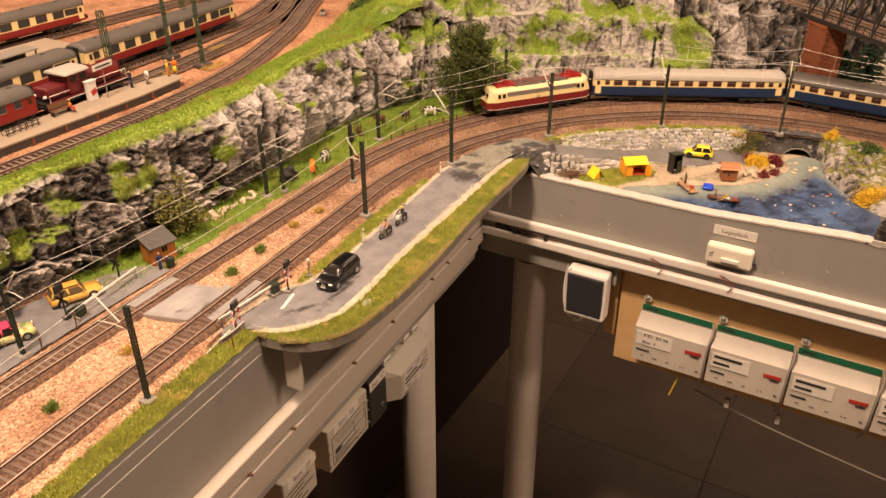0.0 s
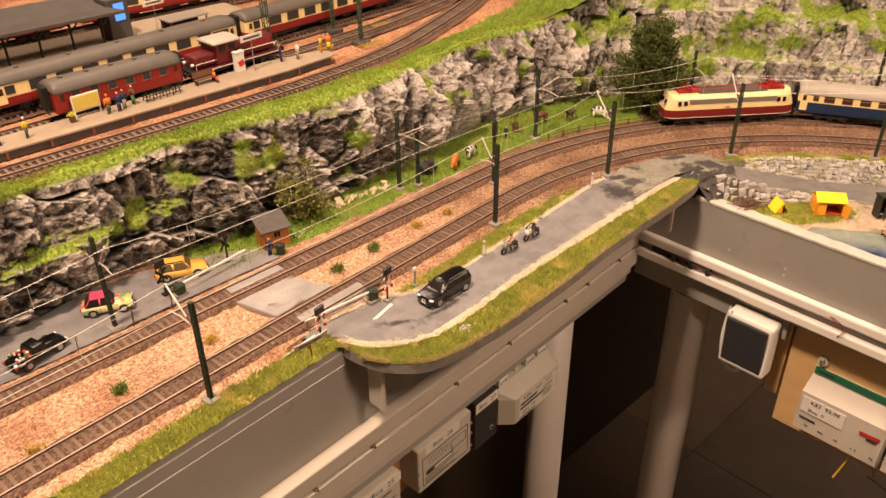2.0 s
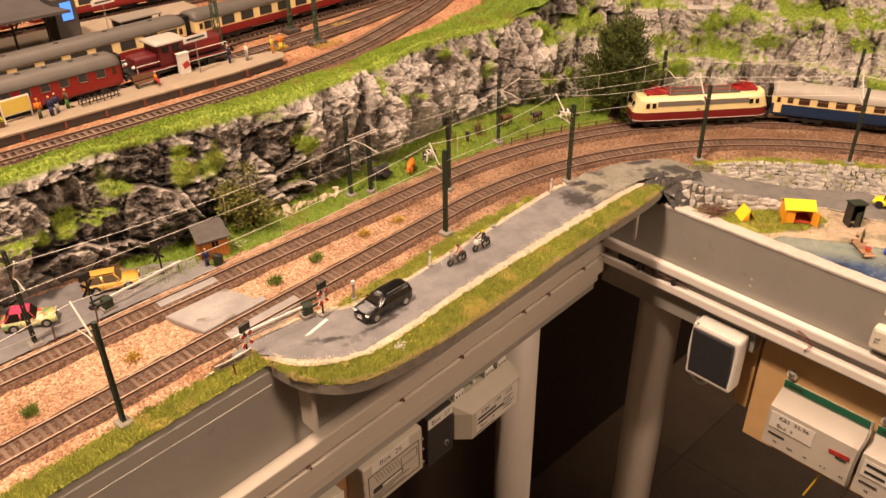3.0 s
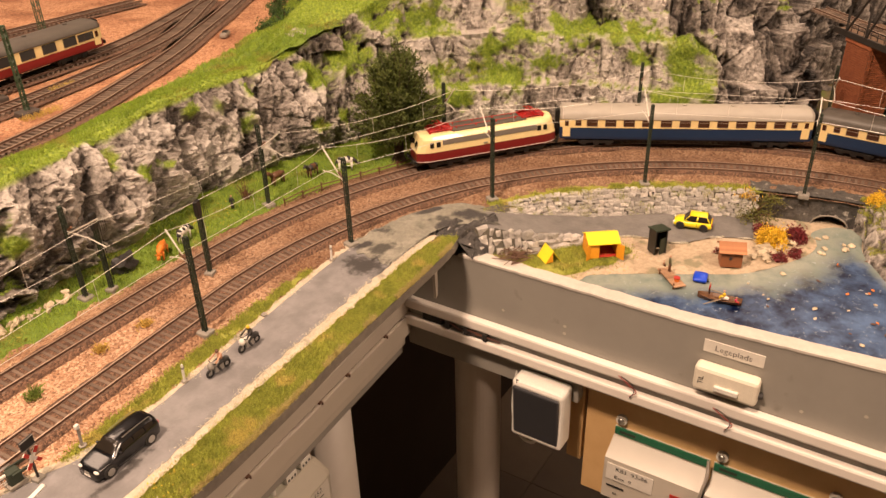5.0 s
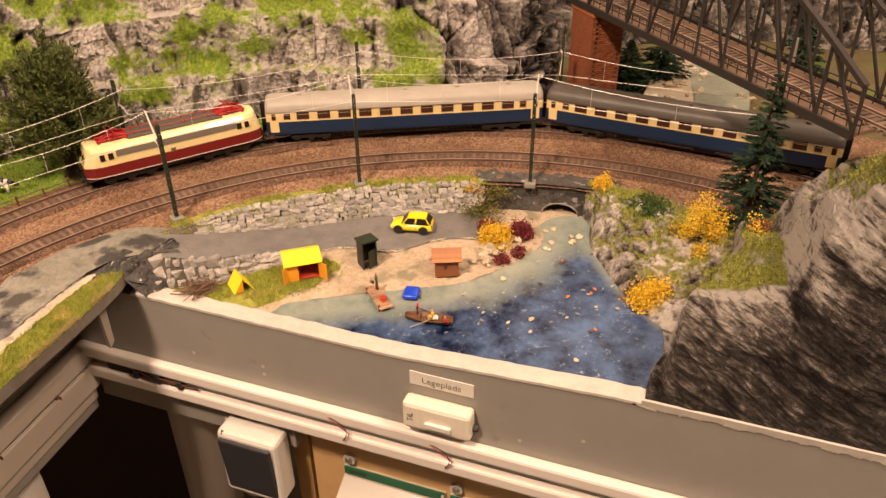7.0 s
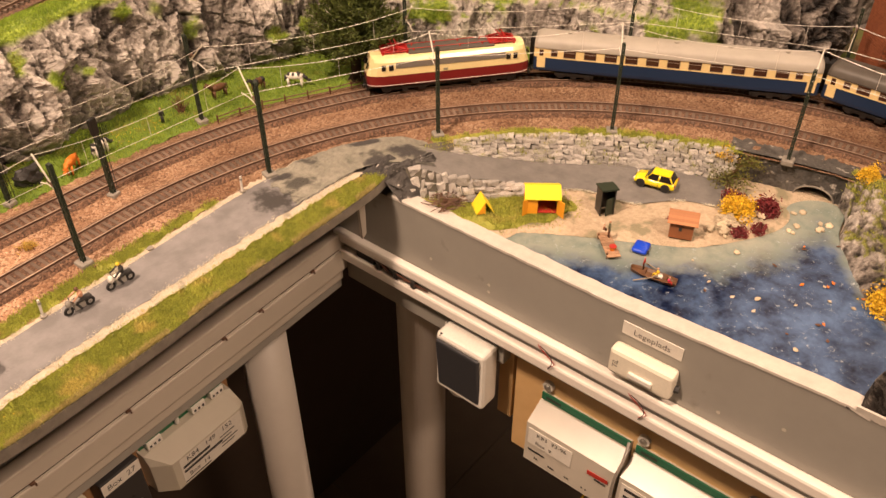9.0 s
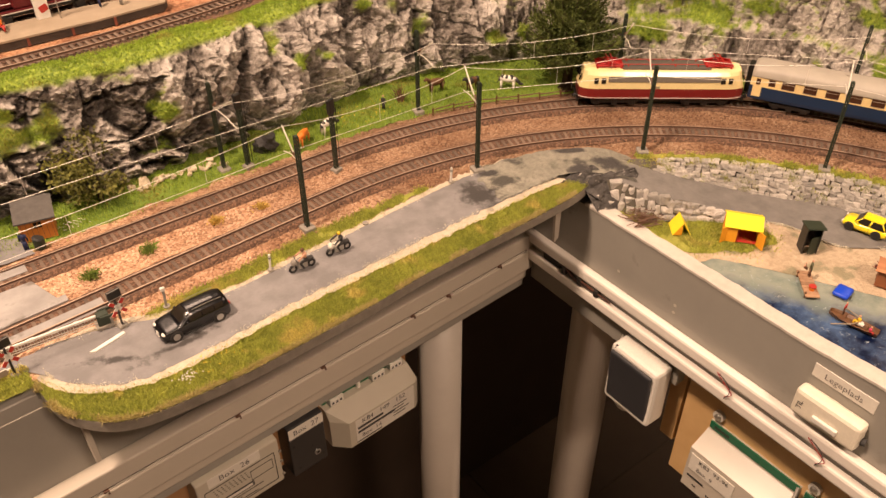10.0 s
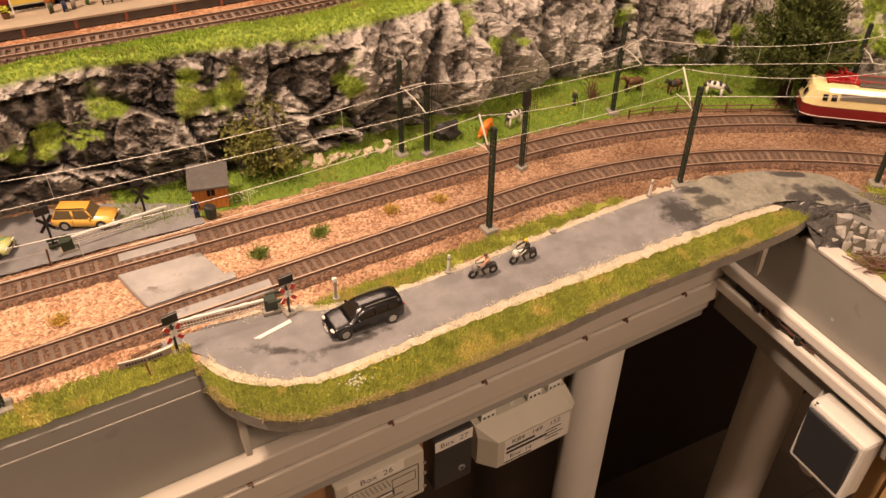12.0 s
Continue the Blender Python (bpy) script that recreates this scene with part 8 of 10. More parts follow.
# ---- animals of the meadow, painted models ----
def beast(name, at, rz, mats, label, k=1.0, graze=True, h=0.0135):
    bm = bmesh.new()
    ball(bm, (0, 0, 0.0098 * k), (0.0086 * k, 0.0032 * k, 0.0036 * k), 2, 0)
    ball(bm, (0.003 * k, 0.0004, 0.0102 * k), (0.0036 * k, 0.0037 * k, 0.0041 * k), 1, 1)
    hz = 0.006 if graze else 0.0145
    rod(bm, (0.0068 * k, 0, 0.0108 * k), (0.0108 * k, 0, (hz + 0.001) * k), 0.0021 * k, 0.0014 * k, 8, mat=1)
    ball(bm, (0.0122 * k, 0, hz * k), (0.0026 * k, 0.0014 * k, 0.0016 * k), 1, 1)
    for x in (-0.0062, 0.0056):
        for y in (-0.0018, 0.0018):
            rod(bm, (x * k, y * k, 0), (x * k, y * k, 0.008 * k), 0.0007 * k, 0.0013 * k, 6)
    rod(bm, (-0.0084 * k, 0, 0.0115 * k), (-0.0098 * k, 0, 0.005 * k), 0.0005 * k, seg=5, mat=1)
    for y in (-1, 1):
        rod(bm, (0.011 * k, y * 0.0012 * k, (hz + 0.0012) * k), (0.0102 * k, y * 0.0026 * k, (hz + 0.002) * k), 0.0006 * k, 0.0003 * k, 5, mat=1)
    if mats[0] is not mats[1]:
        for c, r in (((-0.0052, 0.0006, 0.0108), (0.0026, 0.0033, 0.0028)), ((-0.0012, -0.0008, 0.0118), (0.0021, 0.0027, 0.0019)), ((-0.0078, -0.0004, 0.0088), (0.0014, 0.0026, 0.0018))):
            ball(bm, tuple(q * k for q in c), tuple(q * k for q in r), 1, 1)
    return solid(name, bm, mats, label, "model animal", at=at, rz=rz, group="meadow animals", smooth=True)


CW = [C["white"], M["ink"]]
beast("cow_figurine", (-0.143, 0.217, 0.004), 15, CW, "black and white painted cow model on the meadow", 1.1)
beast("cow_figurine", (0.06, 0.182, 0.004), -50, CW, "black and white painted cow model grazing by the fence", 1.15)
beast("calf_figurine", (-0.173, 0.213, 0.0025), 215, [C["orange"], C["orange"]], "orange-brown painted cow model lying on the meadow", 1.15)
beast("horse_figurine", (-0.005, 0.224, 0.004), 175, [C["brown"], C["brown"]], "brown painted horse model on the meadow", 1.1, False)
beast("horse_figurine", (0.029, 0.204, 0.004), 185, [C["brown"], M["ink"]], "dark brown painted horse model on the meadow", 1.05, False)
beast("horse_figurine", (0.418, -0.284, 0.004), -20, [M["ink"], M["ink"]], "black painted horse model under the bridge", 1.1)
beast("horse_figurine", (0.452, -0.348, 0.004), 160, [C["white"], C["white"]], "white painted horse model near the stream", 1.1, False)
figure("meadow_figurine", (-0.073, 0.224, 0.004), M["ink"], M["ink"], rz=30, h=0.016, label="tiny dark crouching figurine on the meadow")
solid("dark_bale", ball(bmesh.new(), (0, 0, 0.007), (0.012, 0.008, 0.009), 3, rough=0.6), M["ink"], "dark lump of painted brushwood at the cliff foot", "bale", at=(-0.206, 0.224, 0.003))
bm = bmesh.new()
for k in range(24):
    rod(bm, (rand(-0.004, 0.004), rand(-0.004, 0.004), 0), (rand(-0.012, 0.012), rand(-0.008, 0.008), rand(0.008, 0.02)), 0.0006, 0.0002, 4)
solid("dead_brush", bm, C["brown"], "bare brown twigs standing in the meadow", "brush", at=(-0.048, 0.23, 0.003), kind="stuff")
# pale stones along the cliff foot
smesh = []
for k in range(6):
    b = ball(bmesh.new(), (0, 0, 0), (1, 0.8, 0.7), 2, rough=0.9, seed=k)
    smesh.append(mesh_of("boulder", b, M["pale_stone"]))
for k in range(34):
    x = -0.335 + 0.0026 * k + rand(-0.002, 0.002)
    ob = new("boulder", smesh[k % 6])
    z = rand(0.0014, 0.0052) * (0.6 if k % 5 else 1.0)
    ob.matrix_world = Matrix.LocRotScale((x, 0.232 + rand(-0.008, 0.005), 0.0035 + z * 0.4), Euler((rand(-0.5, 0.5), rand(-0.4, 0.4), rand(0, 6))), (z * rand(0.9, 1.7), z * rand(0.7, 1.2), z * rand(0.7, 1.3)))
    tagged(ob, "pale rounded boulder at the foot of the cliff", "boulder", "boulders")
# banner on a post beside the crossing
sg = thing("banner_sign", "long cream banner on a thin rust brown post", "sign", at=(-0.495, 0.048, 0.002), rz=1)
part("post", rod(bmesh.new(), (0, 0, 0), (-0.0008, 0.0004, 0.0145), 0.0006, seg=6), M["rust_post"], sg)
bm = bmesh.new()
loft(bm, [[(-0.0155 + 0.031 * k / 8, -0.0006 + 0.0002 * q, 0.0142 + 0.0011 * (k / 4 - 1) ** 2 - 0.0003 + h_) for q, h_ in ((0, 0), (0, 0.0046), (3, 0.0046), (3, 0))] for k in range(9)])
ban = part("banner", bm, M["platform"], sg)
part("edge_strip", tube(bmesh.new(), [(-0.0155 + 0.031 * k / 8, -0.0004, 0.0187 + 0.0011 * (k / 4 - 1) ** 2) for k in range(9)], 0.0004, 5), M["white"], ban)
bm = bmesh.new()
for x0, x1 in ((-0.0115, -0.001), (0.0015, 0.0095)):
    x = x0
    while x < x1:
        box(bm, (x + 0.0006, -0.0008, 0.0162 + 0.0011 * (x / 0.0155) ** 2), (0.0012, 0.0003, rand(0.0013, 0.0021)))
        x += 0.0017
part("small_print", bm, M["ink"], ban)
# tufts on the ballast
def tuft(at, mat, n=150, r=0.006, ln=0.009, label="green grass tuft growing in the gravel"):
    pts = np.array([(at[0] + rs.normal(0, r * 0.45), at[1] + rs.normal(0, r * 0.4), at[2]) for _ in range(n)])
    ob = blades("grass_tuft", pts, np.repeat(UP, n, 0), ln, 0.0008, mat, label, lean=0.9, category="grass tuft")
    tagged(ob, label, "grass tuft", "grass tufts", "stuff")


M["blade_dark"] = material("deep_green_tuft", (0.07, 0.13, 0.014), (0.24, 0.3, 0.05), scale=160, rough=0.8, bump=0, random_tint=0.3, island=True)
M["blade_dry"] = material("dry_yellow_tuft", (0.42, 0.27, 0.05), (0.66, 0.48, 0.12), scale=160, rough=0.8, bump=0, random_tint=0.3, island=True)
for x, y, m in ((-0.355, 0.14, "blade_dark"), (-0.403, 0.135, "blade_dark"), (-0.62, 0.118, "blade_dark"), (-0.69, 0.1, "blade_dry"), (-0.295, 0.145, "blade_dry"), (-0.255, 0.142, "blade_dry"), (-0.54, 0.125, "blade_dry")):
    tuft((x, y, 0.002), M[m], ln=0.007 if m == "blade_dark" else 0.005)
for cx, cy, n, c_, wid in ((-0.385, -0.012, 34, "white", 0.01), (-0.365, -0.006, 26, "yellow", 0.025), (-0.395, 0.21, 40, "white", 0.012), (-0.1, 0.225, 60, "yellow", 0.05)):
    bm = bmesh.new()
    for _ in range(n):
        x, y = cx + random.gauss(0, wid * 0.45), cy + random.gauss(0, wid * 0.25)
        z = 0.0045 + rand(0, 0.0022)
        ball(bm, (x, y, z), (0.0005, 0.0005, 0.0003), 1)
    tagged(solid("small_flowers", bm, C[c_], "tiny %s flowers in the grass" % c_, "flowers"), kind="stuff")

# ---- camp by the lake ----
M["tent_y"] = plain("yellow_tent_cloth", (0.88, 0.68, 0.02), rough=0.6)
M["tent_o"] = plain("orange_tent_cloth", (0.82, 0.36, 0.02), rough=0.6)
tn = thing("ridge_tent", "small yellow ridge tent pitched on the lawn", "tent", at=(0.0365, -0.079, -0.0215), rz=-128)
bm = bmesh.new()
loft(bm, [[(x, -0.008, 0), (x, 0, 0.0125), (x, 0.008, 0), (x, 0.0074, 0), (x, 0, 0.0115), (x, -0.0074, 0)] for x in (-0.0088, 0.009)])
part("canvas", bm, M["tent_y"], tn)
bm = bmesh.new()
prism(bm, [(-0.008, 0), (0, 0), (0, 0.012)], 0, 0.0004)
for v in bm.verts:
    v.co = Vector((0.0084 + v.co.z, v.co.x, v.co.y))
part("door_flap", bm, M["tent_o"], tn)
bm = bmesh.new()
prism(bm, [(-0.0075, 0), (0.0075, 0), (0, 0.0118)], 0, 0.0004)
for v in bm.verts:
    v.co = Vector((-0.0084 + v.co.z, v.co.x, v.co.y))
part("back_wall", bm, M["tent_y"], tn)
ft = thing("family_tent", "large yellow and orange house tent with an open front", "tent", at=(0.071, -0.117, -0.0215), rz=37)
for y in (-0.0142, 0.0142):
    part("side_wall", nbox((0, y, 0.008), (0.022, 0.0008, 0.016)), M["tent_o"], ft)
part("rear_wall", nbox((0.0108, 0, 0.008), (0.0008, 0.028, 0.016)), M["tent_o"], ft)
bm = bmesh.new()
loft(bm, [[(-0.0135, y, 0.0155), (0, y, 0.0215), (0.0125, y, 0.0155), (0.0125, y, 0.0162), (0, y, 0.0223), (-0.0135, y, 0.0162)] for y in (-0.0156, 0.0156)])
part("roof", bm, M["tent_y"], ft)
part("front_panel", nbox((-0.011, 0.0092, 0.008), (0.0008, 0.0102, 0.016)), M["tent_o"], ft)
part("front_flap", nbox((-0.0145, -0.0152, 0.0076), (0.0008, 0.0085, 0.0152), rz=-52), M["tent_o"], ft)
part("front_flap", nbox((-0.0135, 0.0152, 0.0076), (0.0008, 0.005, 0.0152), rz=40), M["tent_o"], ft)
part("groundsheet", nbox((0, 0, 0.0005), (0.021, 0.027, 0.0006)), C["red"], ft)
figure("camper_figurine", (0.068, -0.116, -0.0195), C["red"], C["red"], rz=200, seated=True, label="tiny red seated figurine inside the tent")
tb = thing("changing_booth", "narrow black booth with an open front", "booth", at=(0.1, -0.163, -0.022), rz=50)
part("back_panel", nbox((0.006, 0, 0.0125), (0.001, 0.0125, 0.025)), M["black"], tb)
for y in (-0.006, 0.006):
    part("side_panel", nbox((0, y, 0.0125), (0.012, 0.001, 0.025)), M["black"], tb)
part("roof", nbox((-0.0005, 0, 0.0255), (0.0155, 0.0152, 0.0014), ry=8), M["darkgreen"], tb)
part("half_door", nbox((-0.006, -0.002, 0.0085), (0.0008, 0.008, 0.0165), rz=20), M["darkgreen"], tb)
hut = thing("bathing_hut", "small brown wooden hut with a plank roof on the beach", "hut", at=(0.1125, -0.229, -0.022), rz=22)
M["hut"] = plain("red_brown_hut_wood", (0.24, 0.085, 0.03), rough=0.7)
M["hut_roof"] = plain("light_brown_plank_roof", (0.42, 0.18, 0.075), rough=0.7, random_tint=0.2)
part("wall", nbox((0, 0, 0.0075), (0.016, 0.019, 0.015)), M["hut"], hut)
part("window", nbox((-0.0082, 0.001, 0.0092), (0.0006, 0.0024, 0.003)), M["ink"], hut)
pl = mesh_of("roof_plank", nbox((0, 0, 0), (0.0026, 0.0245, 0.0009)), M["hut_roof"])
for s in (-1, 1):
    for k in range(5):
        ob = part("roof_plank", pl, None, hut)
        ob.matrix_basis = pose(s * (0.0012 + 0.0021 * k), 0, 0.0215 - 0.00135 * k + 0.0002, 0, s * 33, 0)
bm = bmesh.new()
loft(bm, [[(-0.008, y, 0.015), (0, y, 0.0206), (0.008, y, 0.015)] for y in (-0.0095, 0.0095)])
part("gable", bm, M["hut"], hut)
M["stage_wood"] = material("weathered_stage_planks", (0.24, 0.13, 0.07), (0.46, 0.29, 0.17), scale=260, rough=0.7, bump=0.3, random_tint=0.3)
jet = thing("landing_stage", "narrow plank landing stage at the water", "jetty", at=(0.0595, -0.1905, -0.0215), rz=46)
for k in range(9):
    part("plank", nbox((-0.016 + 0.0037 * k, 0, 0.0012), (0.0033, 0.011, 0.0009), rz=rand(-2, 2)), M["stage_wood"], jet)
for x in (-0.014, 0.012):
    part("pile", rod(bmesh.new(), (x, 0.0048, -0.003), (x, 0.0048, 0.003), 0.0008), C["brown"], jet)
figure("bather_figurine", (0.0672, -0.186, -0.0198), C["olive"], C["brown"], rz=-60, h=0.0165, label="tiny painted figurine standing on the landing stage")
figure("bather_figurine", (0.0705, -0.1795, -0.0198), M["skin"], C["brown"], rz=-20, h=0.012, seated=True, label="tiny seated bather figurine on the landing stage")
bk = thing("red_bucket", "small red bucket on the landing stage", "bucket", at=(0.054, -0.1975, -0.0198))
part("pail", rod(bmesh.new(), (0, 0, 0), (0, 0, 0.0036), 0.0021, 0.0028, 12), C["orange"], bk)
part("rim", rod(bmesh.new(), (0, 0, 0.0034), (0, 0, 0.0039), 0.003, seg=12), C["red"], bk)
tub = thing("paddling_pool", "bright blue oval paddling pool at the shore", "pool", at=(0.073, -0.2135, -0.0228), rz=10)
part("tub", nbox((0, 0, 0.002), (0.0155, 0.0125, 0.004), bevel=0.0019), plain("bright_blue_plastic", (0.01, 0.06, 0.6), rough=0.35), tub, smooth=True)
part("side_handle", nbox((-0.004, -0.0068, 0.002), (0.003, 0.002, 0.0012)), M["ink"], tub)
bt = thing("rowing_boat", "brown wooden rowing boat with oars on the lake", "boat", at=(0.047, -0.2385, -0.0228), rz=-83)
hull = bmesh.new()
st = [(-0.019, 0.15, 0.0046), (-0.017, 0.55, 0.0038), (-0.009, 0.95, 0.0033), (0, 1, 0.0032), (0.01, 0.9, 0.0034), (0.016, 0.7, 0.0038), (0.018, 0.6, 0.004)]
loft(hull, [[(x, -0.0036 * k, 0), (x, 0.0036 * k, 0), (x, 0.0058 * k, z), (x, 0.0049 * k, z), (x, 0.003 * k, 0.0012), (x, -0.003 * k, 0.0012), (x, -0.0049 * k, z), (x, -0.0058 * k, z)] for x, k, z in st])
part("hull", hull, material("dark_boat_wood", (0.07, 0.03, 0.012), (0.2, 0.1, 0.045), scale=300, rough=0.5), bt)
for x in (-0.008, 0.001, 0.009):
    part("thwart", nbox((x, 0, 0.0027), (0.0022, 0.0098, 0.0007)), C["brown"], bt)
for y in (-1, 1):
    part("oar", tube(bmesh.new(), [(0.003, y * 0.002, 0.0055), (0.0, y * 0.006, 0.0042), (-0.012, y * 0.013, 0.0012)], 0.0005), M["platform"], bt)
part("sack", ball(bmesh.new(), (0.004, 0, 0.0036), (0.004, 0.0028, 0.0018), 1, rough=0.4), C["white"], bt)
figure("rower_figurine", (0.0465, -0.2415, -0.021), C["yellow"], C["yellow"], rz=100, h=0.014, seated=True, label="tiny yellow figurine seated in the rowing boat")
figure("rower_figurine", (0.0495, -0.228, -0.0205), C["red"], C["brown"], rz=100, h=0.0115, label="tiny red figurine standing in the boat")
figure("rower_figurine", (0.0445, -0.252, -0.021), C["pink"], C["red"], rz=-80, h=0.011, seated=True, label="tiny pink figurine seated in the bow")
# lily pads and stones in the water
for k in range(17):
    a, b = rand(0.03, 0.19), rand(-0.395, -0.2)
    if b > -0.2 - (a - 0.03) * 0.85 or (a > 0.13 and b < -0.345):
        continue
    r = rand(0.001, 0.0034)
    bm = ball(bmesh.new(), (0, 0, 0), (r, r * rand(0.5, 0.9), 0.0007), 2, rough=0.6, seed=k)
    ob = solid("lake_stone", bm, M["pale_stone"], "flat pale pebble set in the painted water", "pebble", at=(a, b, -0.023), rz=rand(0, 180), group="lake pebbles", smooth=True)
for k in range(13):
    a, b = rand(0.172, 0.214), rand(-0.322, -0.29)
    r = rand(0.0012, 0.004)
    solid("lake_stone", ball(bmesh.new(), (0, 0, 0), (r, r * rand(0.6, 0.9), 0.0012), 2, rough=0.6, seed=k + 40), M["pale_stone"], "pale pebble lying in the shallow inlet", "pebble", at=(a, b, -0.0232), rz=rand(0, 180), group="lake pebbles", smooth=True)
for k in range(34):
    a, b = rand(0.025, 0.185), rand(-0.39, -0.19)
    if b > -0.2 - (a - 0.03) * 0.85 or (a > 0.13 and b < -0.345):
        continue
    bm = bmesh.new()
    L_ = rand(0.0012, 0.0026)
    prism(bm, [(-L_, 0), (-L_ * 0.2, L_ * 0.6), (L_, L_ * 0.1), (-L_ * 0.1, -L_ * 0.55)], 0, 0.0003)
    solid("floating_leaf", bm, (C["brown"], C["orange"], M["pale_stone"])[k % 3], "small dry leaf floating on the lake", "leaf", at=(a, b, -0.0232), rz=rand(0, 360), group="floating leaves")
# rubble on the shore
for k in range(95):
    t = rand(0, 1)
    x, y = 0.134 + 0.065 * t + rand(-0.007, 0.007), -0.25 - 0.02 * t + rand(-0.013, 0.01)
    z = rand(0.0016, 0.0046) if k % 3 else rand(0.001, 0.002)
    ob = new("shore_rock", smesh[k % 6])
    ob.matrix_world = Matrix.LocRotScale((x, y, -0.0215 + z * 0.3), Euler((rand(-0.4, 0.4), 0, rand(0, 6))), (z * rand(0.9, 1.5), z, z * 0.8))
    tagged(ob, "small pale broken rock on the lake shore", "rock", "shore rocks")


# ---- shrubs ----
def twig_bush(name, at, size, mat, n, leaf, label, twigs=16, squash=0.85, dense=0.0):
    t = thing(name, label, "bush", at=at, group="shrubs")
    bm = bmesh.new()
    tips = []
    for k in range(twigs):
        d = Vector((random.gauss(0, 1), random.gauss(0, 1), rand(0.15, 1.6))).normalized()
        e = d * size * rand(0.6, 1.0)
        tips.append(e)
        tube(bm, [(0, 0, 0), tuple(e * 0.5 + Vector((rand(-1, 1), rand(-1, 1), 0)) * size * 0.12), tuple(e)], 0.0004, 4)
    part("twig_work", bm, C["brown"], t, kind="stuff")
    r = np.random.RandomState(int(abs(at[0]) * 1e4) + n)
    tp = np.array([tuple(q) for q in tips])
    base = tp[r.randint(0, twigs, n)] * r.uniform(0.55, 1.08, (n, 1)) + r.normal(0, size * 0.2, (n, 3))
    core = r.normal(0, 1, (n, 3))
    core *= size * r.uniform(0.55, 0.95, (n, 1)) / np.linalg.norm(core, axis=1)[:, None]
    base = np.where(r.uniform(0, 1, (n, 1)) < dense, core, base)
    base[:, 2] = np.abs(base[:, 2]) * squash
    a = r.normal(0, 1, (n, 3))
    b = np.cross(a, r.normal(0, 1, (n, 3)))
    a /= np.linalg.norm(a, axis=1)[:, None]
    b /= np.linalg.norm(b, axis=1)[:, None]
    ls = leaf * r.uniform(0.6, 1.3, (n, 1))
    v = np.stack([base - a * ls * 0.5, base + b * ls * 0.35, base + a * ls * 0.5, base - b * ls * 0.35], 1).reshape(-1, 3)
    me = bpy.data.meshes.new("foliage")
    me.from_pydata(v.tolist(), [], [[4 * i, 4 * i + 1, 4 * i + 2, 4 * i + 3] for i in range(n)])
    me.materials.append(mat)
    part("foliage", me, None, t)
    return t


M["leaf_yellow"] = material("autumn_yellow_leaves", (0.58, 0.33, 0.012), (0.9, 0.62, 0.035), scale=200, rough=0.7, bump=0, random_tint=0.3, island=True)
M["leaf_red"] = material("wine_red_leaves", (0.08, 0.008, 0.01), (0.26, 0.025, 0.03), scale=200, rough=0.7, bump=0, random_tint=0.3, island=True)
M["leaf_green"] = material("dark_green_leaves", (0.018, 0.05, 0.008), (0.09, 0.16, 0.025), scale=200, rough=0.7, bump=0, random_tint=0.35, island=True)
M["leaf_olive"] = material("olive_leaves", (0.05, 0.065, 0.01), (0.24, 0.22, 0.04), scale=200, rough=0.7, bump=0, random_tint=0.4, island=True)
M["needle"] = material("dark_fir_needles", (0.006, 0.026, 0.012), (0.03, 0.075, 0.03), scale=200, rough=0.7, bump=0, random_tint=0.3, island=True)
M["bark"] = material("dark_bark", (0.03, 0.02, 0.012), (0.1, 0.065, 0.04), scale=220, rough=0.9, bump=0.8)
twig_bush("yellow_bush", (0.171, -0.2545, -0.023), 0.015, M["leaf_yellow"], 7000, 0.0018, "dense yellow autumn bush beside the lake", squash=1.1, dense=0.45, twigs=34)
twig_bush("red_bush", (0.188, -0.2715, -0.023), 0.013, M["leaf_red"], 3000, 0.0018, "wine red bush beside the lake", squash=1.1, dense=0.6)
twig_bush("red_bush", (0.186, -0.243, -0.023), 0.011, M["leaf_red"], 1400, 0.0018, "wine red bush behind the yellow one", dense=0.4)
twig_bush("red_bush", (0.142, -0.267, -0.023), 0.0085, M["leaf_red"], 500, 0.002, "small wine red bush on the shore")
twig_bush("red_bush", (0.158, -0.279, -0.023), 0.008, M["leaf_red"], 400, 0.002, "small wine red bush on the shore")
twig_bush("yellow_bush", (0.124, -0.394, -0.024), 0.0175, M["leaf_yellow"], 7000, 0.0018, "dense yellow autumn bush at the water's edge", squash=1.25, dense=0.35, twigs=34)
twig_bush("yellow_bush", (0.253, -0.331, 0.0005), 0.0115, M["leaf_yellow"], 2200, 0.0018, "small yellow bush beside the track", squash=1.2, dense=0.5)
twig_bush("brown_thicket", (0.03, -0.045, -0.0215), 0.014, M["leaf_olive"], 700, 0.0018, "low brown and olive thicket below the stone wall", squash=0.5)
bm = bmesh.new()
for k in range(70):
    a = radians(random.gauss(-35, 28))
    c, r = Vector((random.gauss(0, 0.008), random.gauss(0, 0.006), rand(0.001, 0.007))), rand(0.006, 0.013)
    d = Vector((math.cos(a), math.sin(a), rand(-0.25, 0.35))) * r
    rod(bm, c - d, c + d, 0.00045, 0.00025, 4)
solid("stick_heap", bm, C["brown"], "tangled heap of thin brown sticks beside the tent", "sticks", at=(0.025, -0.052, -0.0222), kind="stuff")
twig_bush("dry_shrub", (0.216, -0.226, -0.022), 0.022, M["leaf_olive"], 1300, 0.002, "tall dry brown shrub beside the culvert", twigs=26)
twig_bush("dry_shrub", (0.222, -0.215, -0.004), 0.012, M["leaf_yellow"], 260, 0.0018, "dry straw coloured shrub above the culvert")
twig_bush("dry_shrub", (0.225, -0.24, -0.006), 0.013, M["leaf_olive"], 600, 0.0018, "dry brown shrub on the stone wall", squash=0.7)
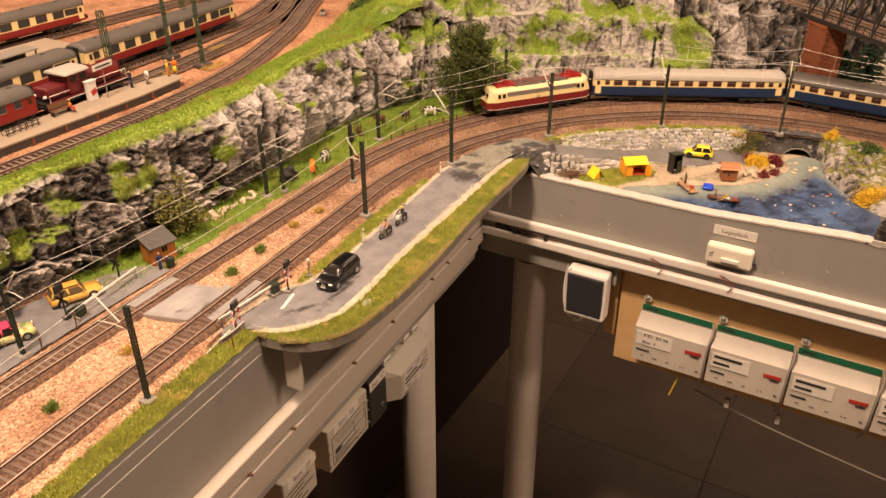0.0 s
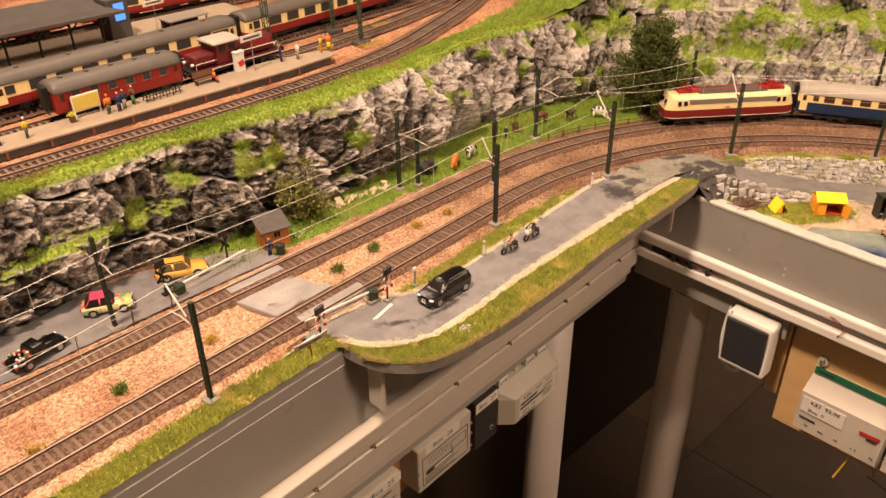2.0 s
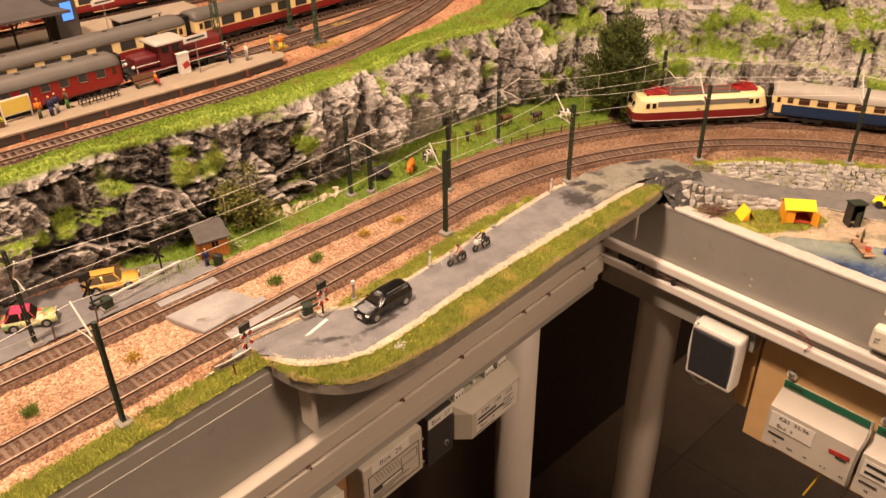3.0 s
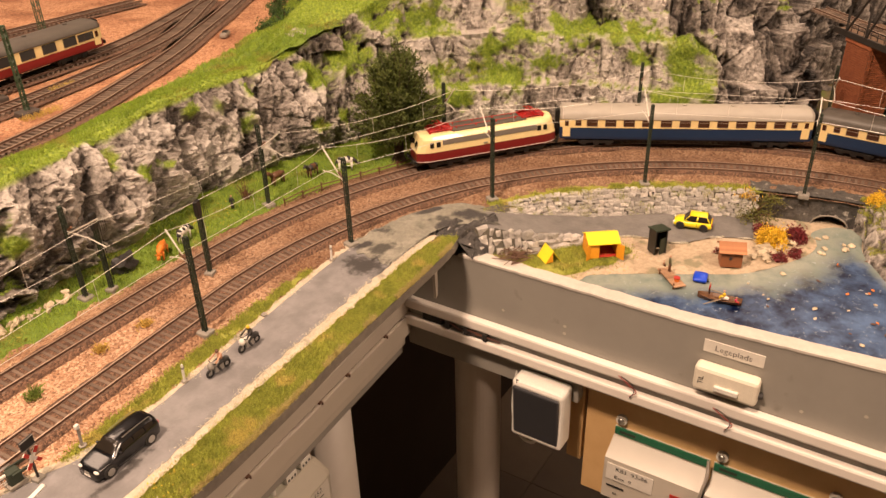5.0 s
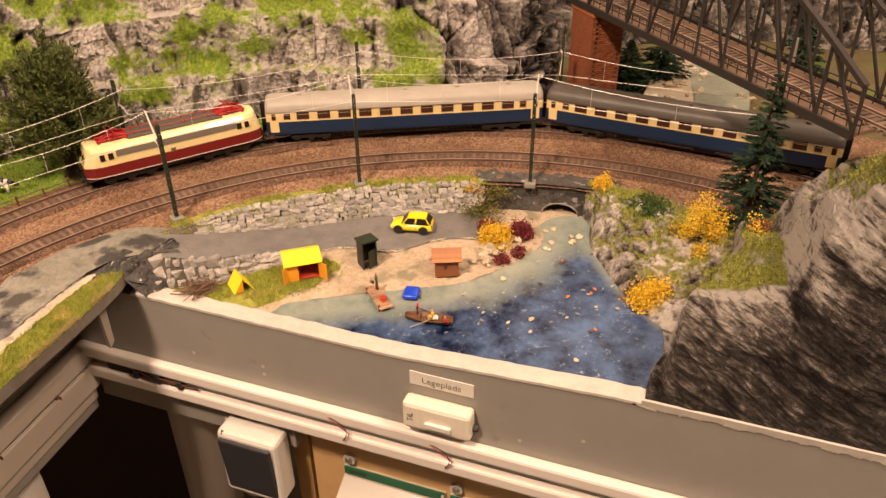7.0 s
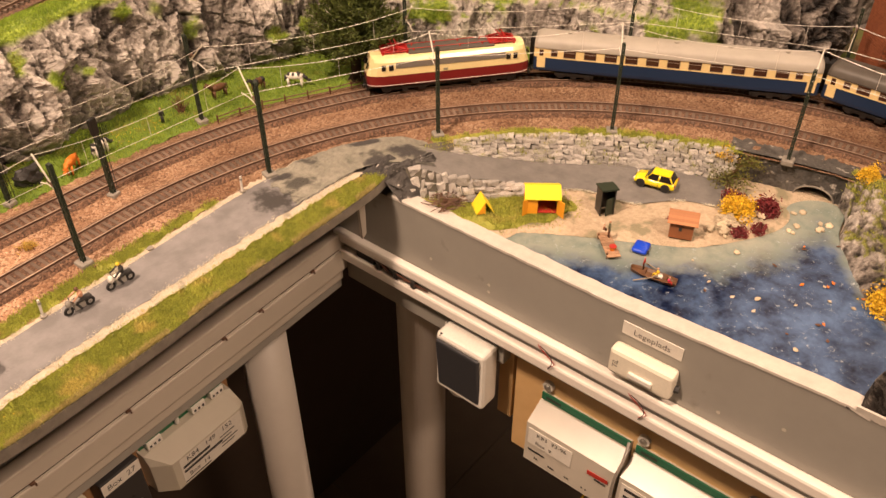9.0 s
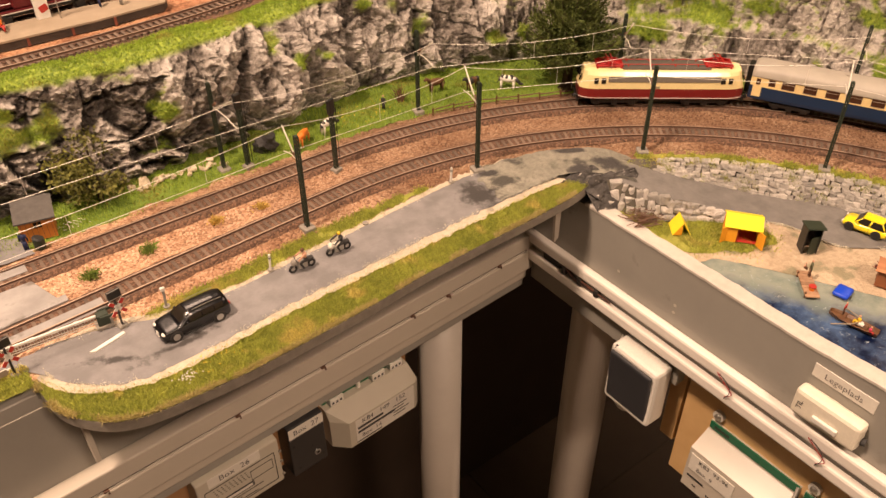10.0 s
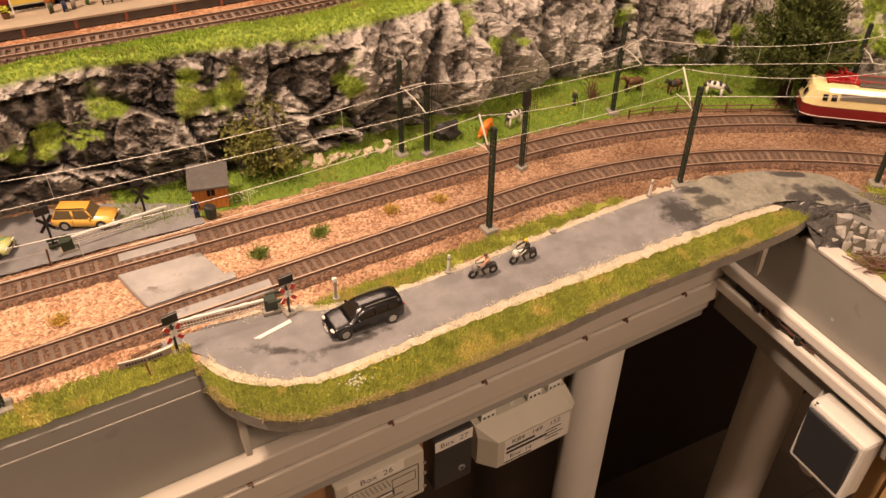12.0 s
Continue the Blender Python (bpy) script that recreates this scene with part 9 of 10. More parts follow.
twig_bush("dry_shrub", (0.128, -0.213, -0.022), 0.005, M["leaf_red"], 90, 0.0015, "tiny dry shrub on the sand")

# ---- culvert below the track ----
M["soot"] = material("sooty_black_masonry", (0.02, 0.019, 0.017), (0.13, 0.12, 0.106), scale=190, rough=0.8, bump=1.0, depth=0.002, spread=0.2, spots=(0.42, 0.39, 0.34), spot_scale=120, spot_edge=0.62)
cul = thing("culvert", "sooty arched culvert mouth below the track", "culvert", kind="structure")
bm = bmesh.new()
a0, a1 = 72.5, 90.5
face = []
for i in range(25):
    a = a0 + (a1 - a0) * i / 24
    p = polar(0.4135, a)
    hole = math.sqrt(max(0, 1 - ((a - 83.5) / 2.3) ** 2)) * 0.0105 if abs(a - 83.5) < 2.3 else 0
    face.append((p, hole))
va = [bm.verts.new((p.x, p.y, -0.0275 + hh)) for p, hh in face]
vb = [bm.verts.new((p.x, p.y, 0.0015)) for p, hh in face]
vc = [bm.verts.new((polar(0.437, a0 + (a1 - a0) * i / 24).x, polar(0.437, a0 + (a1 - a0) * i / 24).y, 0.0018)) for i in range(25)]
for i in range(24):
    bm.faces.new((va[i], va[i + 1], vb[i + 1], vb[i]))
    bm.faces.new((vb[i], vb[i + 1], vc[i + 1], vc[i]))
bmesh.ops.subdivide_edges(bm, edges=bm.edges[:], cuts=3, use_grid_fill=True)
for v in bm.verts:
    v.co += noise.noise_vector(v.co * 90) * 0.0016 + noise.noise_vector(v.co * 260) * 0.0012
part("front_wall", bm, M["soot"], cul)
bm = bmesh.new()
arch = [polar(0.4118, 83.5 + 2.4 * math.cos(t)) + Vector((0, 0, -0.0275 + 0.0115 * math.sin(t))) for t in [math.pi * k / 14 for k in range(15)]]
part("arch_ring", tube(bm, arch, 0.0008, 6), M["footing"], cul)
# near-black sheet takes the place of the shade behind the arch
bm = bmesh.new()
strip_between(bm, [polar(0.43, 78) + Vector((0, 0, -0.028)), polar(0.43, 89) + Vector((0, 0, -0.028))], [polar(0.432, 78) + Vector((0, 0, 0)), polar(0.432, 89) + Vector((0, 0, 0))])
part("dark_inside", bm, M["dark_board"], cul)
bm = bmesh.new()
strip_between(bm, [polar(0.411, a) + Vector((0, 0, 0.0032)) for a in range(73, 91)], [polar(0.417, a) + Vector((0, 0, 0.0034)) for a in range(73, 91)])
part("coping", bm, M["soot"], cul)

# ---- bank between lake and track ----
def bank():
    lo = smooth_line([(0.239, -0.318, -0.026), (0.222, -0.33, -0.026), (0.186, -0.337, -0.026), (0.132, -0.371, -0.026), (0.102, -0.4, -0.026), (0.096, -0.43, -0.026), (0.096, -0.46, -0.026)], 0.003)
    hi = smooth_line([(0.262, -0.318, 0.001), (0.262, -0.34, 0.001), (0.258, -0.37, 0.001), (0.248, -0.4, 0.001), (0.232, -0.44, 0.001), (0.215, -0.48, 0.001), (0.21, -0.52, 0.001)], 0.003)
    n = 150
    lo, hi = resample(lo, n), resample(hi, n)
    grid, push, amp = [], [], []
    for a, b in zip(lo, hi):
        row, pr, ar = [], [], []
        for j in range(76):
            t = j / 75
            p = a.lerp(b, t)
            p.z = a.z + (b.z - a.z) * min(1, t * 1.5) ** 0.6 + 0.004 * math.sin(t * math.pi)
            row.append(p)
            pr.append(Vector((-0.4, 0.3, 0.85)).normalized())
            ar.append(0.0056 * math.sin(math.pi * min(1, t * 1.1)) + 0.002)
        grid.append(row), push.append(pr), amp.append(ar)
    return rock_mesh("bank", grid, push, amp, lambda p, nr, i, j: max(0.0, min(1.0, 2.2 * noise.fractal(p * 50, 1.0, 2.0, 3) + (nr[2] - 0.66) * 2.6 + (0.3 if j > 18 else -0.9))), "rocky bank with grass between lake and track", "bank", mat="bank_rock", pale=lambda p: 0.2, grain=lambda p, k: crag_offset(p * 3.4 + Vector((0.4, 0, 0)), k))


_, bv, bn, bmoss = bank()
sel = bmoss > 0.5
pp, nn = scatter_on(bv[sel], bn[sel], bmoss[sel], 6000, 0.0008)
blades("bank_grass", pp, nn, 0.0024, 0.0005, M["blade"], "short olive grass on the rocky bank")


# ---- large rock at the end of the fascia ----
def step(t, a, b):
    t = max(0, min(1, (t - a) / (b - a)))
    return t * t * (3 - 2 * t)


def outcrop_material(name):
    """Dark carved plaster with slanting pale scrapes and olive moss."""
    m = bpy.data.materials.new(name)
    m.use_nodes = True
    n, ln = m.node_tree.nodes, m.node_tree.links.new
    b = n["Principled BSDF"]
    tc = n.new("ShaderNodeTexCoord")

    def dot(v):
        d = n.new("ShaderNodeVectorMath")
        d.operation = "DOT_PRODUCT"
        d.inputs[1].default_value = v
        ln(tc.outputs["Object"], d.inputs[0])
        return d.outputs["Value"]

    def streaks(fa, fc, fx, rough):
        c = n.new("ShaderNodeCombineXYZ")
        ln(dot((0, -0.87 * fa, -0.5 * fa)), c.inputs[0])
        ln(dot((0.2 * fc, -0.4 * fc, 0.87 * fc)), c.inputs[1])
        ln(dot((fx, 0, 0)), c.inputs[2])
        t = n.new("ShaderNodeTexNoise")
        t.inputs["Scale"].default_value, t.inputs["Detail"].default_value, t.inputs["Roughness"].default_value = 1.0, 7, rough
        t.inputs["Distortion"].default_value = 0.35
        ln(c.outputs[0], t.inputs["Vector"])
        return t.outputs["Fac"], c.outputs[0]

    fine, wide = streaks(120, 430, 110, 0.85)[0], streaks(50, 90, 50, 0.8)[0]
    crack = n.new("ShaderNodeTexVoronoi")
    crack.feature = "DISTANCE_TO_EDGE"
    crack.inputs["Scale"].default_value = 1.0
    ln(streaks(16, 120, 18, 0.6)[1], crack.inputs["Vector"])
    gap = n.new("ShaderNodeMapRange")
    gap.inputs["From Max"].default_value, gap.inputs["To Min"].default_value, gap.inputs["To Max"].default_value = 0.08, -0.26, 0.02
    ln(crack.outputs["Distance"], gap.inputs["Value"])
    rel, moss = n.new("ShaderNodeAttribute"), n.new("ShaderNodeAttribute")
    rel.attribute_name, moss.attribute_name = "relief", "moss"
    def weigh(sock, k, plus):
        w = n.new("ShaderNodeMath")
        w.operation = "MULTIPLY_ADD"
        w.inputs[1].default_value = k
        ln(sock, w.inputs[0])
        if isinstance(plus, float):
            w.inputs[2].default_value = plus
        else:
            ln(plus, w.inputs[2])
        return w.outputs[0]

    # streaks and relief set the tone; recesses come out darker
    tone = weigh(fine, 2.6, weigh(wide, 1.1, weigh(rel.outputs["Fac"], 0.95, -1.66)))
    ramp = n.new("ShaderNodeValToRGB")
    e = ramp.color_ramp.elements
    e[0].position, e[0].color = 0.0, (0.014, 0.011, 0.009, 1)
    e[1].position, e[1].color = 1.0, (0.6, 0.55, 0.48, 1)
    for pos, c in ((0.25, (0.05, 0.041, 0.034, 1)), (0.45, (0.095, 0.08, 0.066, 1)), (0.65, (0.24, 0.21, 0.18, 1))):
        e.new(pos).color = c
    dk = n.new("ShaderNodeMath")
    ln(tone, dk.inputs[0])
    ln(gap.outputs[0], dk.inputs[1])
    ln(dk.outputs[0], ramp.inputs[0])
    g = n.new("ShaderNodeTexNoise")
    g.inputs["Scale"].default_value, g.inputs["Detail"].default_value = 300, 5
    ln(tc.outputs["Object"], g.inputs["Vector"])
    gr = n.new("ShaderNodeValToRGB")
    gr.color_ramp.elements[0].position, gr.color_ramp.elements[0].color = 0.3, (0.1, 0.11, 0.018, 1)
    gr.color_ramp.elements[1].position, gr.color_ramp.elements[1].color = 0.7, (0.34, 0.34, 0.07, 1)
    ln(g.outputs["Fac"], gr.inputs[0])
    mx = n.new("ShaderNodeMixRGB")
    ln(moss.outputs["Fac"], mx.inputs[0])
    ln(ramp.outputs[0], mx.inputs[1])
    ln(gr.outputs[0], mx.inputs[2])
    ln(mx.outputs[0], b.inputs["Base Color"])
    b.inputs["Roughness"].default_value = 0.6
    b.inputs["Specular IOR Level"].default_value = 0.25
    bp = n.new("ShaderNodeBump")
    bp.inputs["Strength"].default_value, bp.inputs["Distance"].default_value = 1.0, 0.006
    ln(fine, bp.inputs["Height"])
    ln(bp.outputs[0], b.inputs["Normal"])
    return m


M["outcrop"] = outcrop_material("dark_carved_plaster_rock")


def strata(p, amp):
    """Slanting grooves of carved plaster."""
    across = 0.87 * p.z - 0.4 * p.y + 0.2 * p.x + 0.004 * noise.noise(p * 30)
    along = -p.y * 0.87 - p.z * 0.5
    v = 0.5 * noise.fractal(p * 15, 1.0, 2.0, 3)
    for f, g, k in ((30, 12, 0.45), (75, 20, 0.4), (170, 40, 0.3), (330, 70, 0.18)):
        v += k * (0.35 - 2 * abs(noise.noise(Vector((along * g, across * f, p.x * g + f)))))
    v += 0.25 * rock_offset(p * 1.7, 1.0)[1]
    return v * amp, v


def shelf_height(x, y):
    """Height of the grassy shelf on the outcrop; it breaks off steeply towards the lake."""
    side = -0.403 - 0.008 * step(x, 0.02, 0.05) - 0.014 * step(x, 0.045, 0.075) - 0.016 * step(x, 0.07, 0.125)
    cut = step(side - y, -0.002, 0.011)
    z = 0.036 + 0.012 * step(-y, 0.405, 0.425) + 0.009 * step(-y, 0.44, 0.475) - 0.03 * step(x, 0.11, 0.19)
    d = -y + 0.05 * (x - 0.05)
    z += (0.052 * step(d, 0.477, 0.497) + 0.046 * step(d, 0.492, 0.53)) * (1 - 0.35 * step(x, 0.07, 0.16))
    return -0.026 + (z + 0.026) * cut


def mound():
    ys = [-0.3985 - 0.001 * i for i in range(440)]
    grid, push, amp = [], [], []
    for y in ys:
        d = -y
        rim = 0.013 + 0.03 * step(d, 0.4, 0.416) + 0.008 * step(d, 0.44, 0.47) + 0.01 * step(d, 0.475, 0.5)
        foot, top = -0.0125, shelf_height(rim, y)
        row, pr, ar = [], [], []
        for j in range(100):
            t = j / 99
            row.append(Vector((0.0005 + (rim - 0.0005) * t ** 1.25 - 0.003 * math.sin(math.pi * min(1, t * 2.5)), y, foot + (top - foot) * t ** 0.95)))
            pr.append(Vector((-0.75, 0.2, 0.35)).normalized())
            ar.append(0.0064 * min(1, t * 6) * step(d, 0.398, 0.41))
        for j in range(1, 60):
            t = j / 59
            back = 0.2 + 0.17 * step(d, 0.54, 0.58)
            x = rim + t * (back - rim)
            row.append(Vector((x, y, shelf_height(x, y))))
            pr.append(Vector((-0.1, 0.25, 1)).normalized())
            ar.append(0.0022 + 0.0045 * step(d, 0.47, 0.49))
        grid.append(row), push.append(pr), amp.append(ar)

    def mossy(p, nr, i, j):
        if j < 103 or p.z < 0.02:
            return 0.0
        rag = noise.noise(p * 45) + 0.5 * noise.noise(p * 130)
        m = 0.75 + 1.7 * rag + 3.0 * (nr[2] - 0.8) - 1.6 * (1 - step(p.x, 0.047, 0.062)) - (1.4 if 0.478 < -p.y < 0.503 else 0.0) + (1.3 if -p.y > 0.503 and p.z > 0.1 else 0.0)
        return max(0.0, min(1.0, m))

    # tone offset by place: front and foot darker, rim and upper parts paler
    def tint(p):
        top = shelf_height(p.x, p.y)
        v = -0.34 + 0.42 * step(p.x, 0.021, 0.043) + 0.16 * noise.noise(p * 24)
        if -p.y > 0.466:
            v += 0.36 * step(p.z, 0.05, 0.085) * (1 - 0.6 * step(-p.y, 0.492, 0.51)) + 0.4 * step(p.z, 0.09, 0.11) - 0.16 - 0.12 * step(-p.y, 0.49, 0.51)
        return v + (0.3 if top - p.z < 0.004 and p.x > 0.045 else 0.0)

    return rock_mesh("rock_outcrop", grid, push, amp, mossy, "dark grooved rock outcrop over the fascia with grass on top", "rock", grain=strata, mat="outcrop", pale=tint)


rk, mv, mn, mm = mound()
sel = mm > 0.5
pp, nn = scatter_on(mv[sel], mn[sel], mm[sel], 15000, 0.0012)
blades("outcrop_grass", pp, nn, 0.0019, 0.0005, M["blade"], "short yellow-green grass on the outcrop")


def plaster_fringe():
    """Ragged pale plaster where the outcrop runs out on the fascia."""
    bm = bmesh.new()
    n = 260
    lo, hi = [], []
    for i in range(n):
        y = -0.404 - 0.0009 * i
        drop = 0.0035 + 0.0035 * noise.noise(Vector((y * 70, 1, 0))) + 0.003 * abs(noise.noise(Vector((y * 330, 5, 0))))
        lo.append((-0.0008, y, -0.0115 - drop))
        hi.append((-0.0014, y, -0.0095))
    strip_between(bm, lo, hi)
    r = bmesh.ops.extrude_face_region(bm, geom=bm.faces[:])
    for v in r["geom"]:
        if isinstance(v, bmesh.types.BMVert):
            v.co.x += 0.002
    bmesh.ops.recalc_face_normals(bm, faces=bm.faces)
    solid("trim_plaster_fringe", bm, M["wall_edge"], "ragged pale plaster edge below the rock outcrop", "trim", kind="structure")


plaster_fringe()


# ---- trees ----
def fir(at, h, r, label, n_tier=22):
    t = thing("fir_tree", label, "fir tree", at=at, group="fir trees")
    part("trunk", rod(bmesh.new(), (0, 0, 0), (0, 0, h * 0.97), r * 0.07, r * 0.012, 8), M["bark"], t)
    rr = np.random.RandomState(int(h * 1e4))
    quads = []
    br = bmesh.new()
    for k in range(n_tier):
        f = k / (n_tier - 1)
        z = h * (0.1 + 0.88 * f)
        reach = r * (1 - f) ** 0.85 * rr.uniform(0.85, 1.1) + 0.0015
        for b in range(11 if f < 0.8 else 7):
            a = rr.uniform(0, 2 * math.pi)
            L = reach * rr.uniform(0.7, 1.1)
            droop = -0.22 * L + 0.25 * f * L
            end = Vector((math.cos(a) * L, math.sin(a) * L, z + droop))
            rod(br, (0, 0, z), tuple(end), 0.0004, 0.0002, 4, caps=False)
            m = int(30 + 1300 * L)
            for q in range(m):
                s = rr.uniform(0.15, 1.0)
                p = Vector((0, 0, z)).lerp(end, s)
                side = Vector((-math.sin(a), math.cos(a), 0)) * rr.choice([-1, 1])
                dn = (Vector((math.cos(a), math.sin(a), 0)) * 0.7 + side * rr.uniform(0.2, 1.0) + Vector((0, 0, rr.uniform(-0.5, 0.3)))).normalized()
                ln = rr.uniform(0.003, 0.006) * (0.6 + 0.4 * (1 - f))
                w = Vector((rr.normal(), rr.normal(), rr.normal())).normalized() * 0.00085
                quads.append((p - w, p + w, p + dn * ln))
    part("bough", br, M["bark"], t, kind="stuff")
    me = bpy.data.meshes.new("needles")
    me.from_pydata([tuple(p) for q in quads for p in q], [], [[3 * i, 3 * i + 1, 3 * i + 2] for i in range(len(quads))])
    me.materials.append(M["needle"])
    part("needles", me, None, t)
    return t


fir((0.219, -0.455, -0.006), 0.146, 0.037, "tall dark green fir tree beside the outcrop")
fir((0.56, -0.345, -0.006), 0.075, 0.04, "dark green fir tree behind the bridge pier")
fir((0.52, -0.31, -0.006), 0.06, 0.032, "dark green fir tree behind the bridge pier")
fir((0.42, -0.515, -0.006), 0.075, 0.034, "dark green fir tree under the bridge")
fir((0.62, -0.5, -0.006), 0.085, 0.036, "dark green fir tree far under the bridge")


def leafy_tree(name, at, h, crown, mat, n, leaf, label, limbs=11, low=0.25, spread=0.5, upright=False):
    t = thing(name, label, "tree", at=at)
    rr = np.random.RandomState(int(h * 1e4) + n)
    bm = bmesh.new()
    top = Vector((rr.normal() * 0.002, rr.normal() * 0.002, h * 0.8))
    pts = [Vector((0, 0, -0.002)), Vector((0.001, 0.0005, h * 0.3)), top]
    rod(bm, pts[0], pts[1], crown * 0.09, crown * 0.065, 8)
    rod(bm, pts[1], pts[2], crown * 0.065, crown * 0.015, 8)
    part("trunk", bm, M["bark"], t)
    bm = bmesh.new()
    ends = []
    for k in range(limbs):
        z0 = h * (low + (0.75 - low) * k / limbs)
        a = rr.uniform(0, 6.283)
        L = crown * rr.uniform(0.5, 1.0)
        e = Vector((math.cos(a) * L, math.sin(a) * L, z0 + h * (0.28 if upright else 0.1) * rr.uniform(0.6, 1.3)))
        tube(bm, [(0, 0, z0), tuple(Vector((0, 0, z0)).lerp(e, 0.5) + Vector((0, 0, h * 0.03))), tuple(e)], crown * 0.02, 5)
        ends += [e, Vector((0, 0, z0)).lerp(e, 0.6)]
    ends.append(Vector((0, 0, h * 0.92)))
    part("limb_work", bm, M["bark"], t, kind="stuff")
    ev = np.array([tuple(e) for e in ends])
    base = ev[rr.randint(0, len(ev), n)] + rr.normal(0, 1, (n, 3)) * np.array([crown * 0.19, crown * 0.19, h * (0.09 if upright else 0.06)])
    a = rr.normal(0, 1, (n, 3)) + (np.array([0, 0, 1.6]) if upright else 0)
    a /= np.linalg.norm(a, axis=1)[:, None]
    b = np.cross(a, rr.normal(0, 1, (n, 3)))
    b /= np.linalg.norm(b, axis=1)[:, None]
    ls = leaf * rr.uniform(0.6, 1.3, (n, 1))
    v = np.stack([base - a * ls * 0.5, base + b * ls * 0.32, base + a * ls * 0.5, base - b * ls * 0.32], 1).reshape(-1, 3)
    v[:, 2] = np.maximum(v[:, 2], 0.002)
    me = bpy.data.meshes.new("crown")
    me.from_pydata(v.tolist(), [], [[4 * i, 4 * i + 1, 4 * i + 2, 4 * i + 3] for i in range(n)])
    me.materials.append(mat)
    part("crown", me, None, t)
    return t


M["leaf_yew"] = material("dark_olive_yew_needles", (0.02, 0.034, 0.006), (0.15, 0.18, 0.03), scale=90, rough=0.7, bump=0, random_tint=0.4, island=True)
def yew(at, h, crown, label):
    """A spreading tree of many rising plumes of fine needles, open below."""
    t = thing("yew_tree", label, "tree", at=at)
    rr = np.random.RandomState(31)
    bm = bmesh.new()
    rod(bm, (0, 0, -0.002), (0.001, 0, 0.006), 0.0105, 0.0058, 10)
    rod(bm, (0.001, 0, 0.006), (0.002, 0.001, h * 0.38), 0.0058, 0.0048, 10)
    rod(bm, (0.002, 0.001, h * 0.38), (0.001, 0.002, h * 0.85), 0.0048, 0.001, 8)
    part("trunk", bm, M["bark"], t)
    limbs = bmesh.new()
    base, lean = [], []
    for k in range(64):
        f = (k + 0.5) / 64
        z0 = h * (0.2 + 0.56 * f)
        a = k * 2.39996 + rr.normal() * 0.3
        reach = crown * (1.05 - 0.75 * f ** 1.6) * rr.uniform(0.62, 1.12)
        rise = h * (0.1 + 0.2 * f) * rr.uniform(0.5, 1.2)
        d = Vector((math.cos(a), math.sin(a), 0))
        p0 = Vector((0.0015, 0.001, z0))
        p1 = p0 + d * reach * 0.55 + Vector((0, 0, rise * 0.2))
        p2 = p0 + d * reach + Vector((0, 0, rise))
        tube(limbs, [p0, p1, p2], 0.0008, 5)
        m = 400
        for s_ in rr.uniform(0.3, 1.04, m):
            q = p0.lerp(p1, s_ * 2) if s_ < 0.5 else p1.lerp(p2, s_ * 2 - 1)
            wid = 0.0055 * (1.15 - 0.6 * s_)
            base.append(q + Vector(rr.normal(0, wid, 3)))
            lean.append((p2 - p1).normalized() + Vector(rr.normal(0, 0.5, 3)))
    part("limb_work", limbs, M["bark"], t, kind="stuff")
    n = len(base)
    b0 = np.array([tuple(q) for q in base])
    b0[:, 2] = np.maximum(b0[:, 2], h * 0.17)
    up = np.array([tuple(q) for q in lean])
    up /= np.linalg.norm(up, axis=1)[:, None]
    side = np.cross(up, rr.normal(0, 1, (n, 3)))
    side /= np.linalg.norm(side, axis=1)[:, None]
    ln = 0.0042 * rr.uniform(0.6, 1.3, (n, 1))
    v = np.stack([b0 - side * 0.0008, b0 + side * 0.0008, b0 + up * ln], 1).reshape(-1, 3)
    me = bpy.data.meshes.new("crown")
    me.from_pydata(v.tolist(), [], [[3 * i, 3 * i + 1, 3 * i + 2] for i in range(n)])
    me.materials.append(M["leaf_yew"])
    part("crown", me, None, t)


yew((0.113, 0.147, 0.002), 0.122, 0.048, "dark olive spreading yew tree with feathery boughs before the cliff")
leafy_tree("garden_tree", (-0.361, 0.2365, 0.002), 0.066, 0.03, M["leaf_olive"], 2600, 0.0034, "green and yellow leafed tree below the cliff", limbs=12, low=0.15)
leafy_tree("autumn_tree", (0.184, -0.422, -0.012), 0.062, 0.021, M["leaf_yellow"], 4200, 0.0017, "slender yellow autumn tree beside the outcrop", limbs=14, low=0.15)
twig_bush("green_bush", (0.226, -0.374, 0.002), 0.019, M["leaf_green"], 2600, 0.0024, "low dark green bush on the bank", squash=0.5)
twig_bush("yellow_sapling", (0.142, -0.458, 0.045), 0.01, M["leaf_yellow"], 150, 0.0018, "small yellow sapling on the outcrop", twigs=6, squash=1.8)
twig_bush("red_bush", (0.155, -0.462, 0.042), 0.008, M["leaf_red"], 260, 0.002, "small dark red bush on the outcrop")
for x, y, z, s in ((0.16, 0.37, 0.112, 0.016), (0.185, 0.36, 0.116, 0.022), (0.236, 0.326, 0.126, 0.015), (0.25, 0.3, 0.13, 0.016), (0.215, 0.35, 0.12, 0.013)):
    twig_bush("green_bush", (x, y, z), s, M["leaf_green"], 1100, 0.0026, "bright green bush on top of the cliff", squash=0.9)
leafy_tree("slope_tree", (0.2, 0.385, 0.112), 0.05, 0.02, M["leaf_green"], 1800, 0.003, "small dark green tree beside the station track", limbs=9, low=0.12)
leafy_tree("slope_tree", (0.255, 0.385, 0.114), 0.06, 0.021, M["leaf_green"], 1800, 0.003, "small dark green tree beside the station track", limbs=9, low=0.12)


